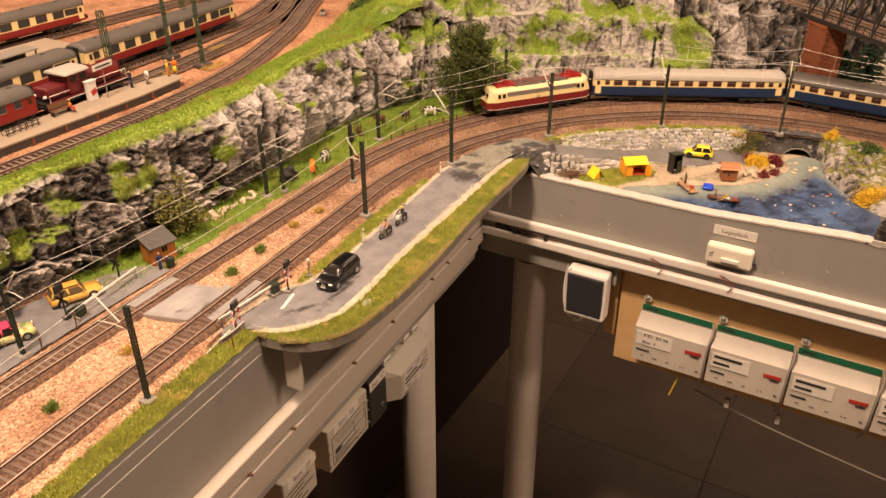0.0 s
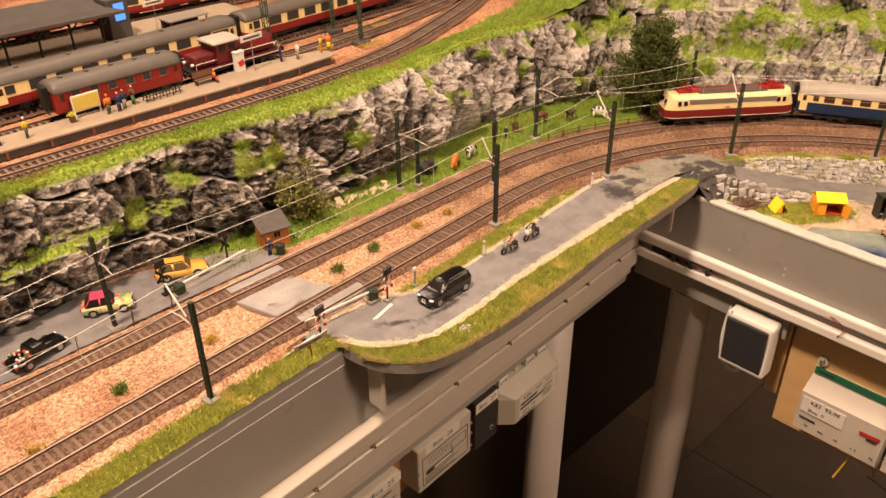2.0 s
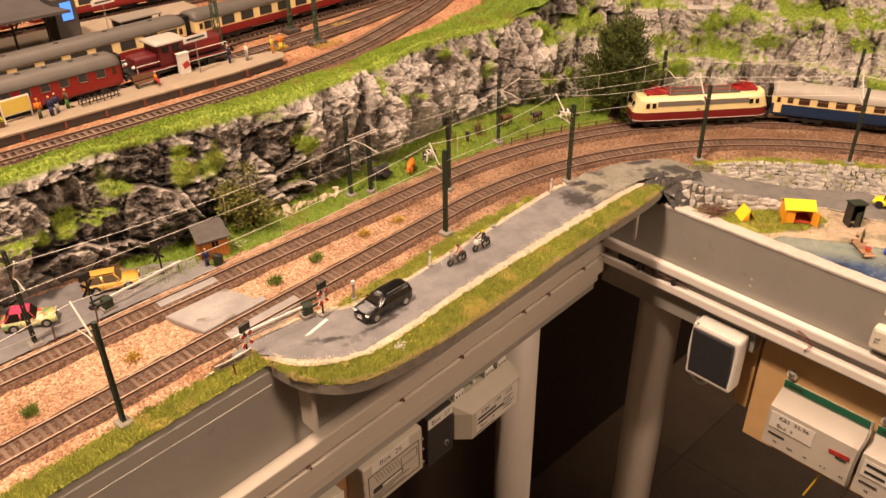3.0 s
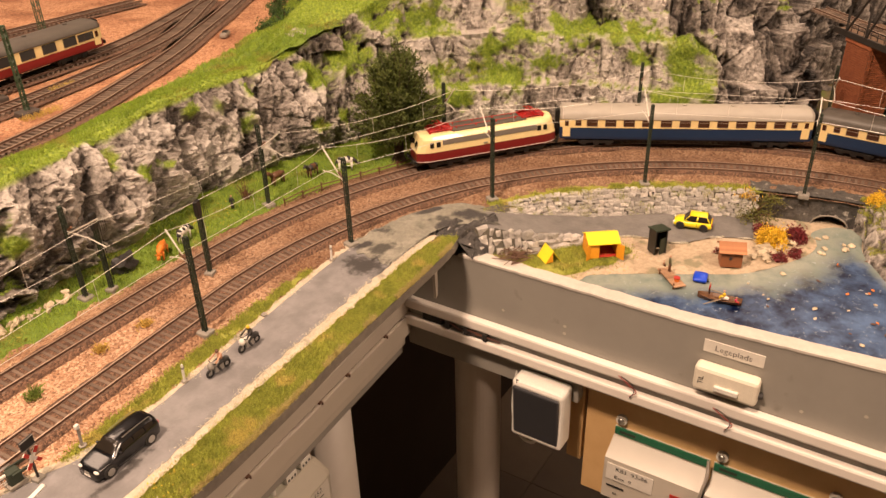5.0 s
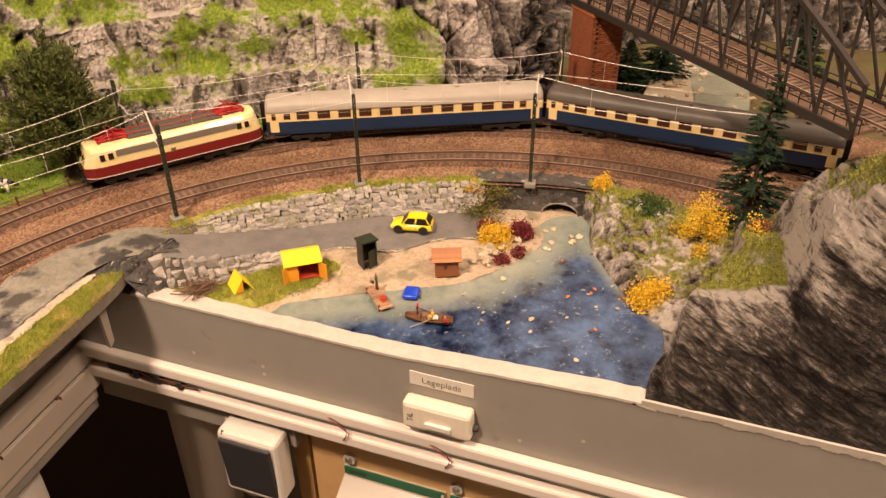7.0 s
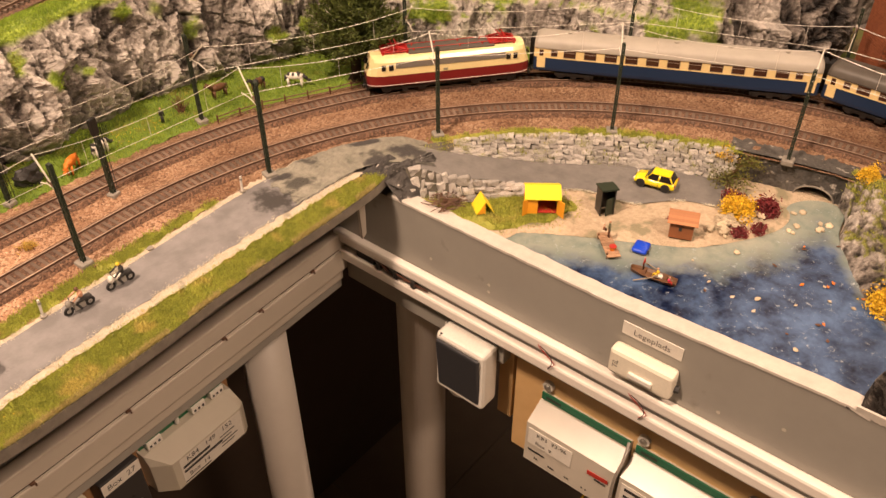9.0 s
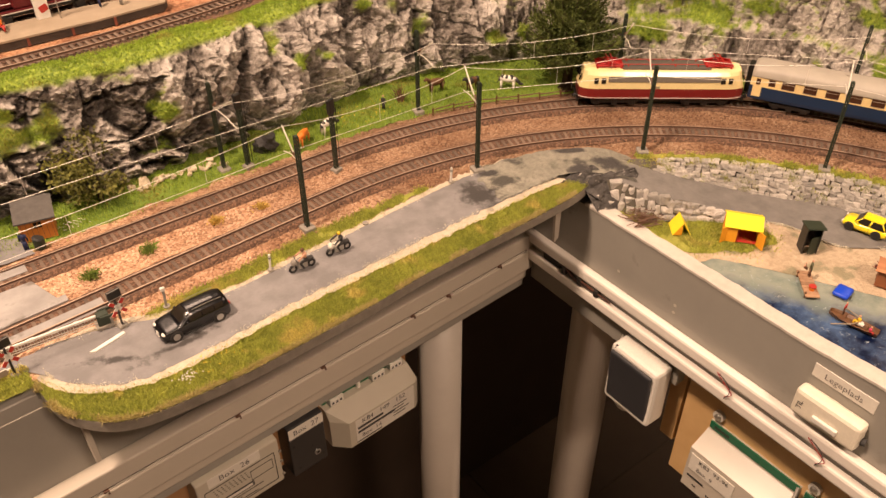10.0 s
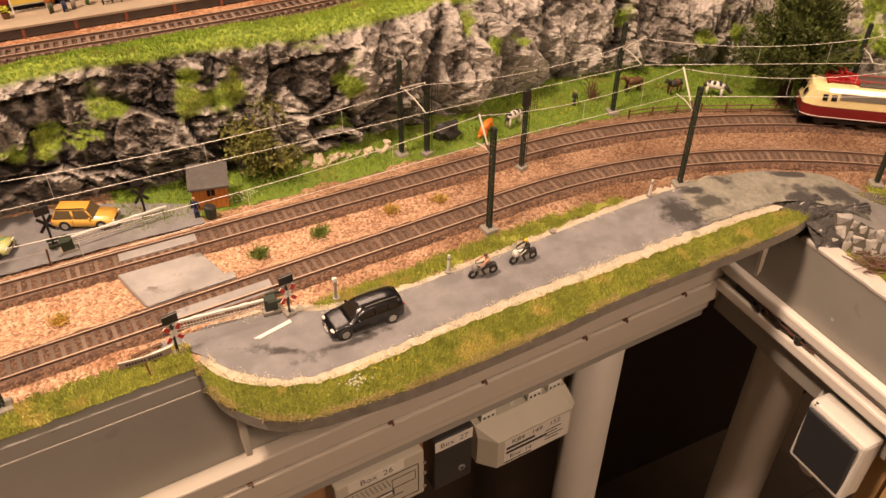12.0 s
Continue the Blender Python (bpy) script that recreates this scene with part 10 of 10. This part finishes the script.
def crag(at, size, rz, seed):
    """A lump of broken rock that stands out of the turf."""
    turn = Matrix.Rotation(radians(rz), 3, "Z")
    grid, push, amp = [], [], []
    for i in range(73):
        a = 2 * math.pi * i / 72
        row, pr, ar = [], [], []
        for j in range(30):
            e = math.pi / 2 * (1 - j / 29 * 1.12)
            n_ = turn @ Vector((math.cos(a) * math.cos(e), math.sin(a) * math.cos(e), math.sin(e)))
            row.append(Vector(at) + turn @ Vector((size[0] * math.cos(a) * math.cos(e) ** 0.7 if e > 0 else size[0] * math.cos(a), size[1] * math.sin(a) * math.cos(e) ** 0.7 if e > 0 else size[1] * math.sin(a), size[2] * math.sin(e))))
            pr.append(n_)
            ar.append(0.011)
        grid.append(row), push.append(pr), amp.append(ar)
    return rock_mesh("crag", grid, push, amp, lambda p, nr, i, j: max(0.0, min(1.0, 4 * (nr[2] - 0.75) + 1.5 * noise.noise(p * 40))) if j < 12 else 0.0, "pale broken rock standing out of the turf", "rock", kind="", grain=lambda p, k: crag_offset(p + Vector((seed, 0, 0)), k), pale=lambda p: 0.28)


crag((0.128, 0.275, 0.112), (0.037, 0.015, 0.02), -52, 0.0)
crag((0.232, 0.258, 0.132), (0.024, 0.014, 0.018), -52, 0.4)

# ---- truss bridge on its brick pier ----
M["brick"] = material("orange_red_brickwork", (0.2, 0.055, 0.022), (0.42, 0.14, 0.055), scale=260, rough=0.85, bump=0.5, random_tint=0.25)
M["bridge"] = plain("dark_brown_bridge_steel", (0.026, 0.021, 0.017), rough=0.6)
pier = thing("bridge_pier", "square red brick pier under the truss bridge", "pier", at=(0.4445, -0.281, 0.0), rz=42)
part("core", nbox((0, 0, 0.0515), (0.042, 0.036, 0.111)), M["mortar"], pier)
bk = [mesh_of("brick", nbox((0, 0, 0), (0.0056, 0.0012, 0.0021)), M["brick"])]
back = bmesh.new()
for face_, n_, wd, dep in ((0, 7, 0.042, 0.036), (90, 6, 0.036, 0.042), (180, 7, 0.042, 0.036), (270, 6, 0.036, 0.042)):
    for row in range(43):
        for k in range(n_ + (row % 2)):
            x = -wd / 2 + wd / n_ * (k + (0.5 if row % 2 == 0 else 0.0))
            x = max(-wd / 2 + 0.0028, min(wd / 2 - 0.0028, x))
            a = radians(face_)
            y = -dep / 2 - 0.0003
            if face_ == 180:
                box(back, (-x, dep / 2 + 0.0003, 0.0012 + 0.00252 * row), (0.0056, 0.0012, 0.0021))
                continue
            ob = part("brick", bk[0], None, pier)
            ob.matrix_basis = pose(x * math.cos(a) - y * math.sin(a), x * math.sin(a) + y * math.cos(a), 0.0012 + 0.00252 * row, 0, 0, face_)
part("brickwork", back, M["brick"], pier, kind="stuff")
part("cap", nbox((0, 0, 0.1086), (0.046, 0.04, 0.005), bevel=0.0008), M["brick"], pier)
br = thing("truss_bridge", "dark brown steel truss bridge with an arched top chord", "bridge")
A, B = Vector((0.449, -0.25, 0.1142)), Vector((0.172, -0.507, 0.1165))
ux = (B - A).normalized()
uy = Vector((-ux.y, ux.x, 0))
if uy.x < 0:
    uy = -uy
LB, WB = (B - A).length, 0.062


def bp(s, w, z):
    return A + ux * s + uy * w + Vector((0, 0, z))


def beam_between(a, b, w, h):
    d = b - a
    m = Matrix.Translation((a + b) / 2) @ d.to_track_quat("X", "Z").to_matrix().to_4x4() @ Matrix.Diagonal((d.length, w, h, 1))
    bm = bmesh.new()
    bmesh.ops.create_cube(bm, size=1, matrix=m)
    return bm


bm = beam_between(bp(-0.02, WB / 2, 0), bp(LB, WB / 2, 0), WB * 0.92, 0.003)
part("deck", bm, material("brown_bridge_planks", (0.1, 0.06, 0.035), (0.24, 0.15, 0.09), scale=200, rough=0.8), br)
npan = 11
for w in (0.0, WB):
    part("bottom_chord", beam_between(bp(-0.02, w, 0), bp(LB, w, 0), 0.003, 0.0065), M["bridge"], br)
    tops = [bp(LB * k / npan, w, 0.036 + 0.072 * math.sin(math.pi * k / npan)) for k in range(npan + 1)]
    for a, b in zip(tops, tops[1:]):
        part("top_chord", beam_between(a, b, 0.0046, 0.0036), M["bridge"], br)
    for k in range(npan + 1):
        part("post", beam_between(bp(LB * k / npan, w, 0), tops[k], 0.0025, 0.0022), M["bridge"], br)
        if k < npan:
            part("diagonal", beam_between(bp(LB * (k + (0 if k < npan / 2 else 1)) / npan, w, 0.002), tops[k + (1 if k < npan / 2 else 0)], 0.002, 0.0018), M["bridge"], br)
    wi = 0.006 if w == 0 else WB - 0.006
    for z in (0.006, 0.0105):
        part("handrail", beam_between(bp(-0.02, wi, z), bp(LB, wi, z), 0.0008, 0.0009), M["bridge"], br)
    for k in range(34):
        part("rail_post", beam_between(bp(LB * k / 33, wi, 0), bp(LB * k / 33, wi, 0.0108), 0.0008, 0.001), M["bridge"], br)


class Straight:
    def at(self, s, off=0.0, z=0.0):
        p = bp(s, WB / 2 + off, z)
        return Vector((p.x, p.y, p.z))

    def heading(self, s):
        return math.degrees(math.atan2(ux.y, ux.x))


track("track_bridge", Straight().at, Straight().heading, -0.1, LB + 0.08, 0.0012, "rusty track across the truss bridge", n=40)
tr = thing("bridge_trestle", "thin steel trestle leg under the bridge", "trestle", at=(0.392, -0.478, 0.0))
part("leg", rod(bmesh.new(), (0, 0, 0), (0.004, 0.004, 0.112), 0.0024, seg=8), M["footing"], tr)
part("foot", nbox((0, 0, 0.002), (0.02, 0.016, 0.006), bevel=0.0015), M["footing"], tr)
# approach bank behind the pier and stream with its stones
sheet("stream", smooth_line([(0.375, -0.395, 0), (0.42, -0.4, 0), (0.5, -0.39, 0), (0.62, -0.37, 0), (0.75, -0.36, 0)], 0.01), smooth_line([(0.365, -0.44, 0), (0.42, -0.445, 0), (0.5, -0.45, 0), (0.62, -0.44, 0), (0.75, -0.43, 0)], 0.01), 0.002, M["shallow"], "pale glossy stream under the bridge", "water", cross=6)
sheet("gravel_bank", smooth_line([(0.37, -0.31, 0), (0.44, -0.33, 0), (0.55, -0.335, 0), (0.7, -0.33, 0)], 0.01), smooth_line([(0.375, -0.395, 0), (0.44, -0.4, 0), (0.55, -0.385, 0), (0.7, -0.37, 0)], 0.01), 0.0012, M["shoulder"], "sandy bank along the stream", "ground", cross=6, bumpy=0.002)
for k in range(70):
    t = rand(0, 1)
    side = random.random() < 0.75
    x = 0.375 + 0.3 * t
    y = (-0.372 + rand(-0.025, 0.02)) if side else (-0.445 + rand(-0.012, 0.012))
    z = rand(0.0016, 0.0045)
    ob = new("stream_rock", smesh[k % 6])
    ob.matrix_world = Matrix.LocRotScale((x, y, 0.001 + z * 0.4), Euler((rand(-0.4, 0.4), 0, rand(0, 6))), (z * rand(0.9, 1.6), z, z * 0.8))
    tagged(ob, "pale broken rock beside the stream", "rock", "stream rocks")

# ---- boards and boxes under the left fascia ----
M["ebox"] = material("pale_beige_plastic_box", (0.43, 0.39, 0.31), (0.5, 0.46, 0.37), scale=40, rough=0.45, bump=0.06)
M["wood_brown"] = material("brown_wood_board", (0.26, 0.13, 0.05), (0.4, 0.22, 0.1), scale=60, rough=0.6, bump=0.15)
M["pcb"] = plain("green_circuit_board", (0.02, 0.13, 0.055), rough=0.45)
M["green_band"] = plain("green_label_band", (0.008, 0.12, 0.055), rough=0.4)


def left_at(x, out, z):
    """A place on the left fascia line: distance out from its face towards the room."""
    return (x, wall_y(x) - out, z)


solid("box_board", along_left(-0.62, -0.15, -0.03, -0.02, -0.246, -0.15, 0.001), M["wood_brown"], "brown wooden board behind the control boxes", "board")


def words(parent, text, at, size, mat=None, rx=90.0, rz=0.0, shear=None):
    bm = text_bm(text, size)
    ob = part("lettering", bm, mat or M["ink"], parent)
    ob.matrix_basis = pose(*at, rx, 0, rz)
    return ob


def bars(parent, rows, at, width, pitch, h, mat=None, name="small_print"):
    """Rows of small print as bars."""
    bm = bmesh.new()
    for k, frac in enumerate(rows):
        if frac:
            box(bm, (at[0] - width * (1 - frac) / 2, at[1], at[2] - pitch * k), (width * frac, 0.0002, h))
    return part(name, bm, mat or M["ink"], parent, "dark bars of small print")


def ctl_box(x0, x1, z0, z1, depth, mat, label, out=-0.02):
    xc = (x0 + x1) / 2
    t = thing("control_box", label, "control box", at=left_at(xc, out, (z0 + z1) / 2), rz=WALL_TURN, group="control boxes under the road")
    w, h = x1 - x0, z1 - z0
    part("case", nbox((0, -depth / 2, 0), (w, depth, h), bevel=0.0016), mat, t)
    return t, w, h, -depth - 0.0003


t, w, h, f = ctl_box(-0.474, -0.42, -0.222, -0.174, 0.026, M["ebox"], "pale plastic control box labelled Box 25")
part("label", nbox((0.004, f + 0.0001, 0.017), (0.048, 0.0003, 0.011)), M["paper"], t)
words(t, "Box  25", (0.004, f - 0.0003, 0.017), 0.0095)
bars(t, (0.8, 0.6, 0.9, 0.5, 0.7), (0, f - 0.0001, 0.006), 0.05, 0.0055, 0.0014)
t, w, h, f = ctl_box(-0.395, -0.315, -0.23, -0.172, 0.026, M["ebox"], "pale plastic control box with wiring diagram labelled Box 26")
part("label", nbox((-0.004, f + 0.0001, 0.0235), (0.05, 0.0003, 0.0115)), M["paper"], t)
words(t, "Box  26", (-0.004, f - 0.0003, 0.0235), 0.0095)
bm = bmesh.new()
for (x, z, a, b) in ((0, 0.015, 0.068, 0.0007), (0, -0.022, 0.068, 0.0007), (-0.034, -0.0035, 0.0007, 0.037), (0.034, -0.0035, 0.0007, 0.037), (0.02, -0.003, 0.022, 0.0005), (0.02, 0.0085, 0.022, 0.0005), (0.0095, 0.0028, 0.0005, 0.0115), (0.0312, 0.0028, 0.0005, 0.0115)):
    box(bm, (x, f, z), (a, 0.0003, b))
for k in range(4):
    for q in range(9):
        box(bm, (-0.026 + 0.0038 * q + 0.001 * k, f, 0.011 - 0.0028 * k), (0.0016, 0.0003, 0.0006))
part("diagram", bm, M["ink"], t, "printed wiring diagram")
part("emblem", nbox((-0.009, f, -0.0075), (0.04, 0.0003, 0.0062)), M["ink"], t, "dark emblem bar")
part("emblem_mark", nbox((-0.004, f - 0.0003, -0.0075), (0.026, 0.0003, 0.003)), M["paper"], t)
bars(t, (0.9, 0.5, 0.8), (-0.003, f, -0.0135), 0.056, 0.003, 0.0009)
for x in (-0.04, 0.04):
    for z in (0.012, -0.002, -0.02):
        part("screw", rod(bmesh.new(), (x, f + 0.0006, z), (x, f - 0.0004, z), 0.0016, seg=10), M["shelter"], t)
t, w, h, f = ctl_box(-0.303, -0.265, -0.243, -0.176, 0.022, plain("dark_grey_plastic_box", (0.03, 0.028, 0.027), rough=0.45), "dark grey plastic control box labelled Box 27")
part("label", nbox((0, f + 0.0002, 0.026), (0.037, 0.0004, 0.0125), rx=0), M["paper"], t)
words(t, "Box  27", (0, f - 0.0003, 0.026), 0.0088)
part("socket", rod(bmesh.new(), (0.008, f + 0.0006, -0.016), (0.008, f - 0.0012, -0.016), 0.0032, seg=16), RIM, t)
part("plug_hole", rod(bmesh.new(), (0.008, f - 0.0008, -0.016), (0.008, f - 0.0016, -0.016), 0.0018, seg=12), M["black"], t)
for x, z in ((-0.012, -0.024), (0.004, -0.004), (-0.015, 0.008), (0.014, -0.024)):
    part("hole", rod(bmesh.new(), (x, f + 0.0003, z), (x, f - 0.0002, z), 0.0011, seg=8), M["black"], t)
part("lead", tube(bmesh.new(), [(-0.002, -0.004, 0.033), (-0.002, -0.003, 0.042), (-0.003, 0.0, 0.05)], 0.0006), C["yellow"], t)
t = thing("decoder_box", "beige decoder box with printed label and open terminal row", "control box", at=left_at(-0.206, -0.02, -0.207), rz=WALL_TURN, group="control boxes under the road")
bm = bmesh.new()
loft(bm, [[(x, 0, 0.012), (x, -0.01, 0.012), (x, -0.03 + d, 0.002), (x, -0.03 + d, -0.034), (x, 0, -0.034)] for x, d in ((-0.05, 0.014), (-0.037, 0), (0.044, 0), (0.05, 0.004))])
part("case", bm, M["ebox"], t)
part("label", nbox((0.006, -0.0303, -0.0165), (0.072, 0.0003, 0.033)), M["paper"], t)
words(t, "K84   149   152", (0.004, -0.0308, -0.0045), 0.0085)
bars(t, (0.0, 0.55, 0.8), (0.0, -0.0307, -0.0058), 0.056, 0.0058, 0.003)
words(t, "Box  14", (-0.012, -0.0308, -0.0245), 0.0076)
bars(t, (0.8, 0.6, 0.9, 0.7), (0.026, -0.0307, -0.0125), 0.022, 0.0042, 0.0011)
bars(t, (1.0,), (-0.015, -0.0307, -0.0305), 0.03, 0.004, 0.0014)
part("circuit_board", nbox((0, -0.0015, 0.025), (0.096, 0.0016, 0.028), rx=0), M["pcb"], t)
for x in (-0.036, 0.014, 0.036):
    tb_ = part("terminal_block", nbox((x, -0.0065, 0.0185), (0.015, 0.009, 0.0085), bevel=0.0005), M["white"], t)
    for k in (-0.0045, 0, 0.0045):
        part("terminal_hole", nbox((x + k, -0.0111, 0.0175), (0.0022, 0.0004, 0.0026)), M["ink"], tb_)
    part("terminal_top", nbox((x, -0.006, 0.0232), (0.0146, 0.006, 0.0012)), M["pcb"], tb_)
part("capacitor", rod(bmesh.new(), (-0.008, -0.006, 0.014), (-0.008, -0.006, 0.022), 0.0022, seg=12), M["white"], t)

# ---- board, switch and decoder row under the right fascia ----
solid("decoder_board", nbox((0.028, -0.425, -0.203), (0.012, 0.58, 0.157), bevel=0.001), M["pine"], "pale plywood board that carries the decoder row", "board")
solid("wood_batten", nbox((0.028, -0.1245, -0.185), (0.014, 0.016, 0.12), bevel=0.0008), M["pine"], "short upright pale wooden batten", "batten")
sw = thing("light_switch", "white surface light switch with a dark grey rocker", "light switch", at=(-0.008, -0.0985, -0.169))
part("back_box", nbox((0, 0, 0), (0.024, 0.056, 0.071), bevel=0.004), M["white"], sw, smooth=False)
rocker = plain("anthracite_rocker", (0.035, 0.036, 0.04), rough=0.35)
part("rocker", nbox((-0.0125, 0.0, 0.0005), (0.004, 0.0495, 0.062), bevel=0.002, ry=-4), rocker, sw, "dark grey rocker plate")
part("cable_gland", rod(bmesh.new(), (0, 0.004, -0.034), (0, 0.004, -0.0385), 0.006, 0.005, 16), M["white"], sw)
part("cable", tube(bmesh.new(), smooth_line([(0, 0.004, -0.037), (-0.002, 0.006, -0.045), (0.0, 0.018, -0.048), (0.004, 0.03, -0.038), (0.01, 0.036, -0.01), (0.014, 0.034, 0.03)], 0.003), 0.0021), M["white"], sw)
part("screw_mark", rod(bmesh.new(), (-0.0105, 0.0225, 0.032), (-0.0085, 0.0225, 0.035), 0.0016, seg=8), M["ink"], sw)
pl = thing("name_plate", "printed paper plate reading Legeplads on the fascia", "sign", at=(-0.0006, -0.2655, -0.0385), rz=-90)
part("plate", nbox((0, 0, 0), (0.049, 0.0008, 0.012)), M["paper"], pl)
words(pl, "Legeplads", (0, -0.0006, -0.0005), 0.0078, plain("grey_ink", (0.12, 0.105, 0.09), rough=0.6))
pb = thing("push_button_box", "cream push button box marked TIL below the name plate", "switch", at=(-0.0, -0.265, -0.0655), rz=-90)
part("housing", nbox((0, -0.0065, 0), (0.053, 0.013, 0.0255), bevel=0.0035), plain("cream_plastic", (0.74, 0.68, 0.55), rough=0.35), pb, smooth=False)
part("slider", nbox((0.002, -0.0138, -0.004), (0.02, 0.003, 0.0052), bevel=0.0008), M["white"], pb)
til = words(pb, "TIL", (-0.0195, -0.0133, 0.0), 0.0062)
til.matrix_basis = pose(-0.0195, -0.0134, 0.0, 90, 0, 0) @ pose(0, 0, 0, 0, 0, 90)
part("cable_stub", rod(bmesh.new(), (0.026, -0.005, -0.004), (0.0295, -0.004, -0.004), 0.003, seg=10), M["ink"], pb)


def decoder(y, no, txt):
    t = thing("track_decoder", "white track decoder module with a green band and red emblem", "decoder", at=(0.022, y, -0.231), rz=-90, group="track decoders")
    w = 0.0935
    part("back_plate", nbox((0, -0.001, 0.013), (w, 0.002, 0.075)), M["ebox"], t)
    part("green_band", nbox((0, -0.0028, 0.0465), (w * 0.985, 0.0018, 0.0085), bevel=0.0003), M["green_band"], t)
    part("band_print", nbox((-0.033, -0.0039, 0.0465), (0.016, 0.0003, 0.003)), M["darkgreen"], t)
    bm = bmesh.new()
    loft(bm, [[(x, 0, 0.04), (x, -0.004, 0.04), (x, -0.0245, 0.028), (x, -0.026, -0.023), (x, 0, -0.026)] for x in (-w / 2, w / 2)])
    part("cover", bm, material("translucent_white_cover", (0.47, 0.425, 0.35), (0.56, 0.51, 0.425), scale=30, rough=0.3, bump=0.05), t)
    part("label", nbox((-0.02, -0.0258, 0.013), (0.047, 0.0006, 0.02), rx=-2), M["paper"], t)
    if txt:
        words(t, txt, (-0.018, -0.0265, 0.0185), 0.0072)
        words(t, "Box  %d" % no, (-0.026, -0.0267, 0.008), 0.0066)
    else:
        bars(t, (0.85, 0.5), (-0.02, -0.0266, 0.0185), 0.04, 0.0095, 0.0036)
    part("emblem", nbox((0.031, -0.0262, 0.012), (0.021, 0.0005, 0.0048), ry=-3), C["red"], t, "red emblem bar")
    part("emblem_shade", nbox((0.034, -0.0264, 0.0072), (0.011, 0.0005, 0.0018)), M["ink"], t)
    bars(t, (1.0,), (-0.033, -0.0268, -0.005), 0.018, 0.005, 0.0024)
    bm = bmesh.new()
    for k in range(5):
        for q in range(3):
            if (k + q) % 4:
                box(bm, (-0.036 + 0.018 * k + 0.0022 * q, -0.0272, -0.0135), (0.0013, 0.0004, 0.0018))
    part("terminal_numbers", bm, M["ink"], t)
    sc_ = part("mounting_eye", rod(bmesh.new(), (-w / 2 + 0.006, 0, 0.0605), (-w / 2 + 0.006, -0.004, 0.0605), 0.0055, seg=16), M["white"], t)
    part("screw", ball(bmesh.new(), (-w / 2 + 0.006, -0.0045, 0.0605), (0.0036, 0.002, 0.0036), 2), M["steel"], sc_, smooth=True)
    return t


for k, (no, txt) in enumerate(((9, "K83  93-96"), (8, ""), (7, ""), (6, ""))):
    decoder(-0.2135 - 0.0975 * k, no, txt)
for k in range(3):
    y = -0.26 - 0.0975 * k
    cb = smooth_line([(0.014, y + 0.0, -0.176), (0.002, y - 0.003, -0.185), (-0.006, y - 0.001, -0.205), (-0.004, y, -0.25), (0.018, y + 0.003, -0.285)], 0.004)
    solid("grey_cable", tube(bmesh.new(), cb, 0.0016), M["shelter"], "thin grey cable running between two decoders", "cable", group="grey cables")
solid("yellow_wire", tube(bmesh.new(), smooth_line([(0.016, -0.232, -0.255), (0.01, -0.228, -0.28), (0.006, -0.222, -0.305)], 0.004), 0.0011), C["yellow"], "short yellow wire hanging below the decoders", "wire")
solid("wire_bundle", tube(bmesh.new(), smooth_line([(0.03, -0.25, -0.3), (0.03, -0.32, -0.318), (0.03, -0.42, -0.335), (0.03, -0.55, -0.35), (0.03, -0.7, -0.345)], 0.01), 0.0012), M["shelter"], "thin wires sagging below the decoder row", "wire")
for y in (-0.295, -0.36):
    solid("plug", nbox((0.026, y, -0.302), (0.006, 0.006, 0.014), bevel=0.0006), M["white"], "small white connector plug below the decoders", "plug", group="plugs")
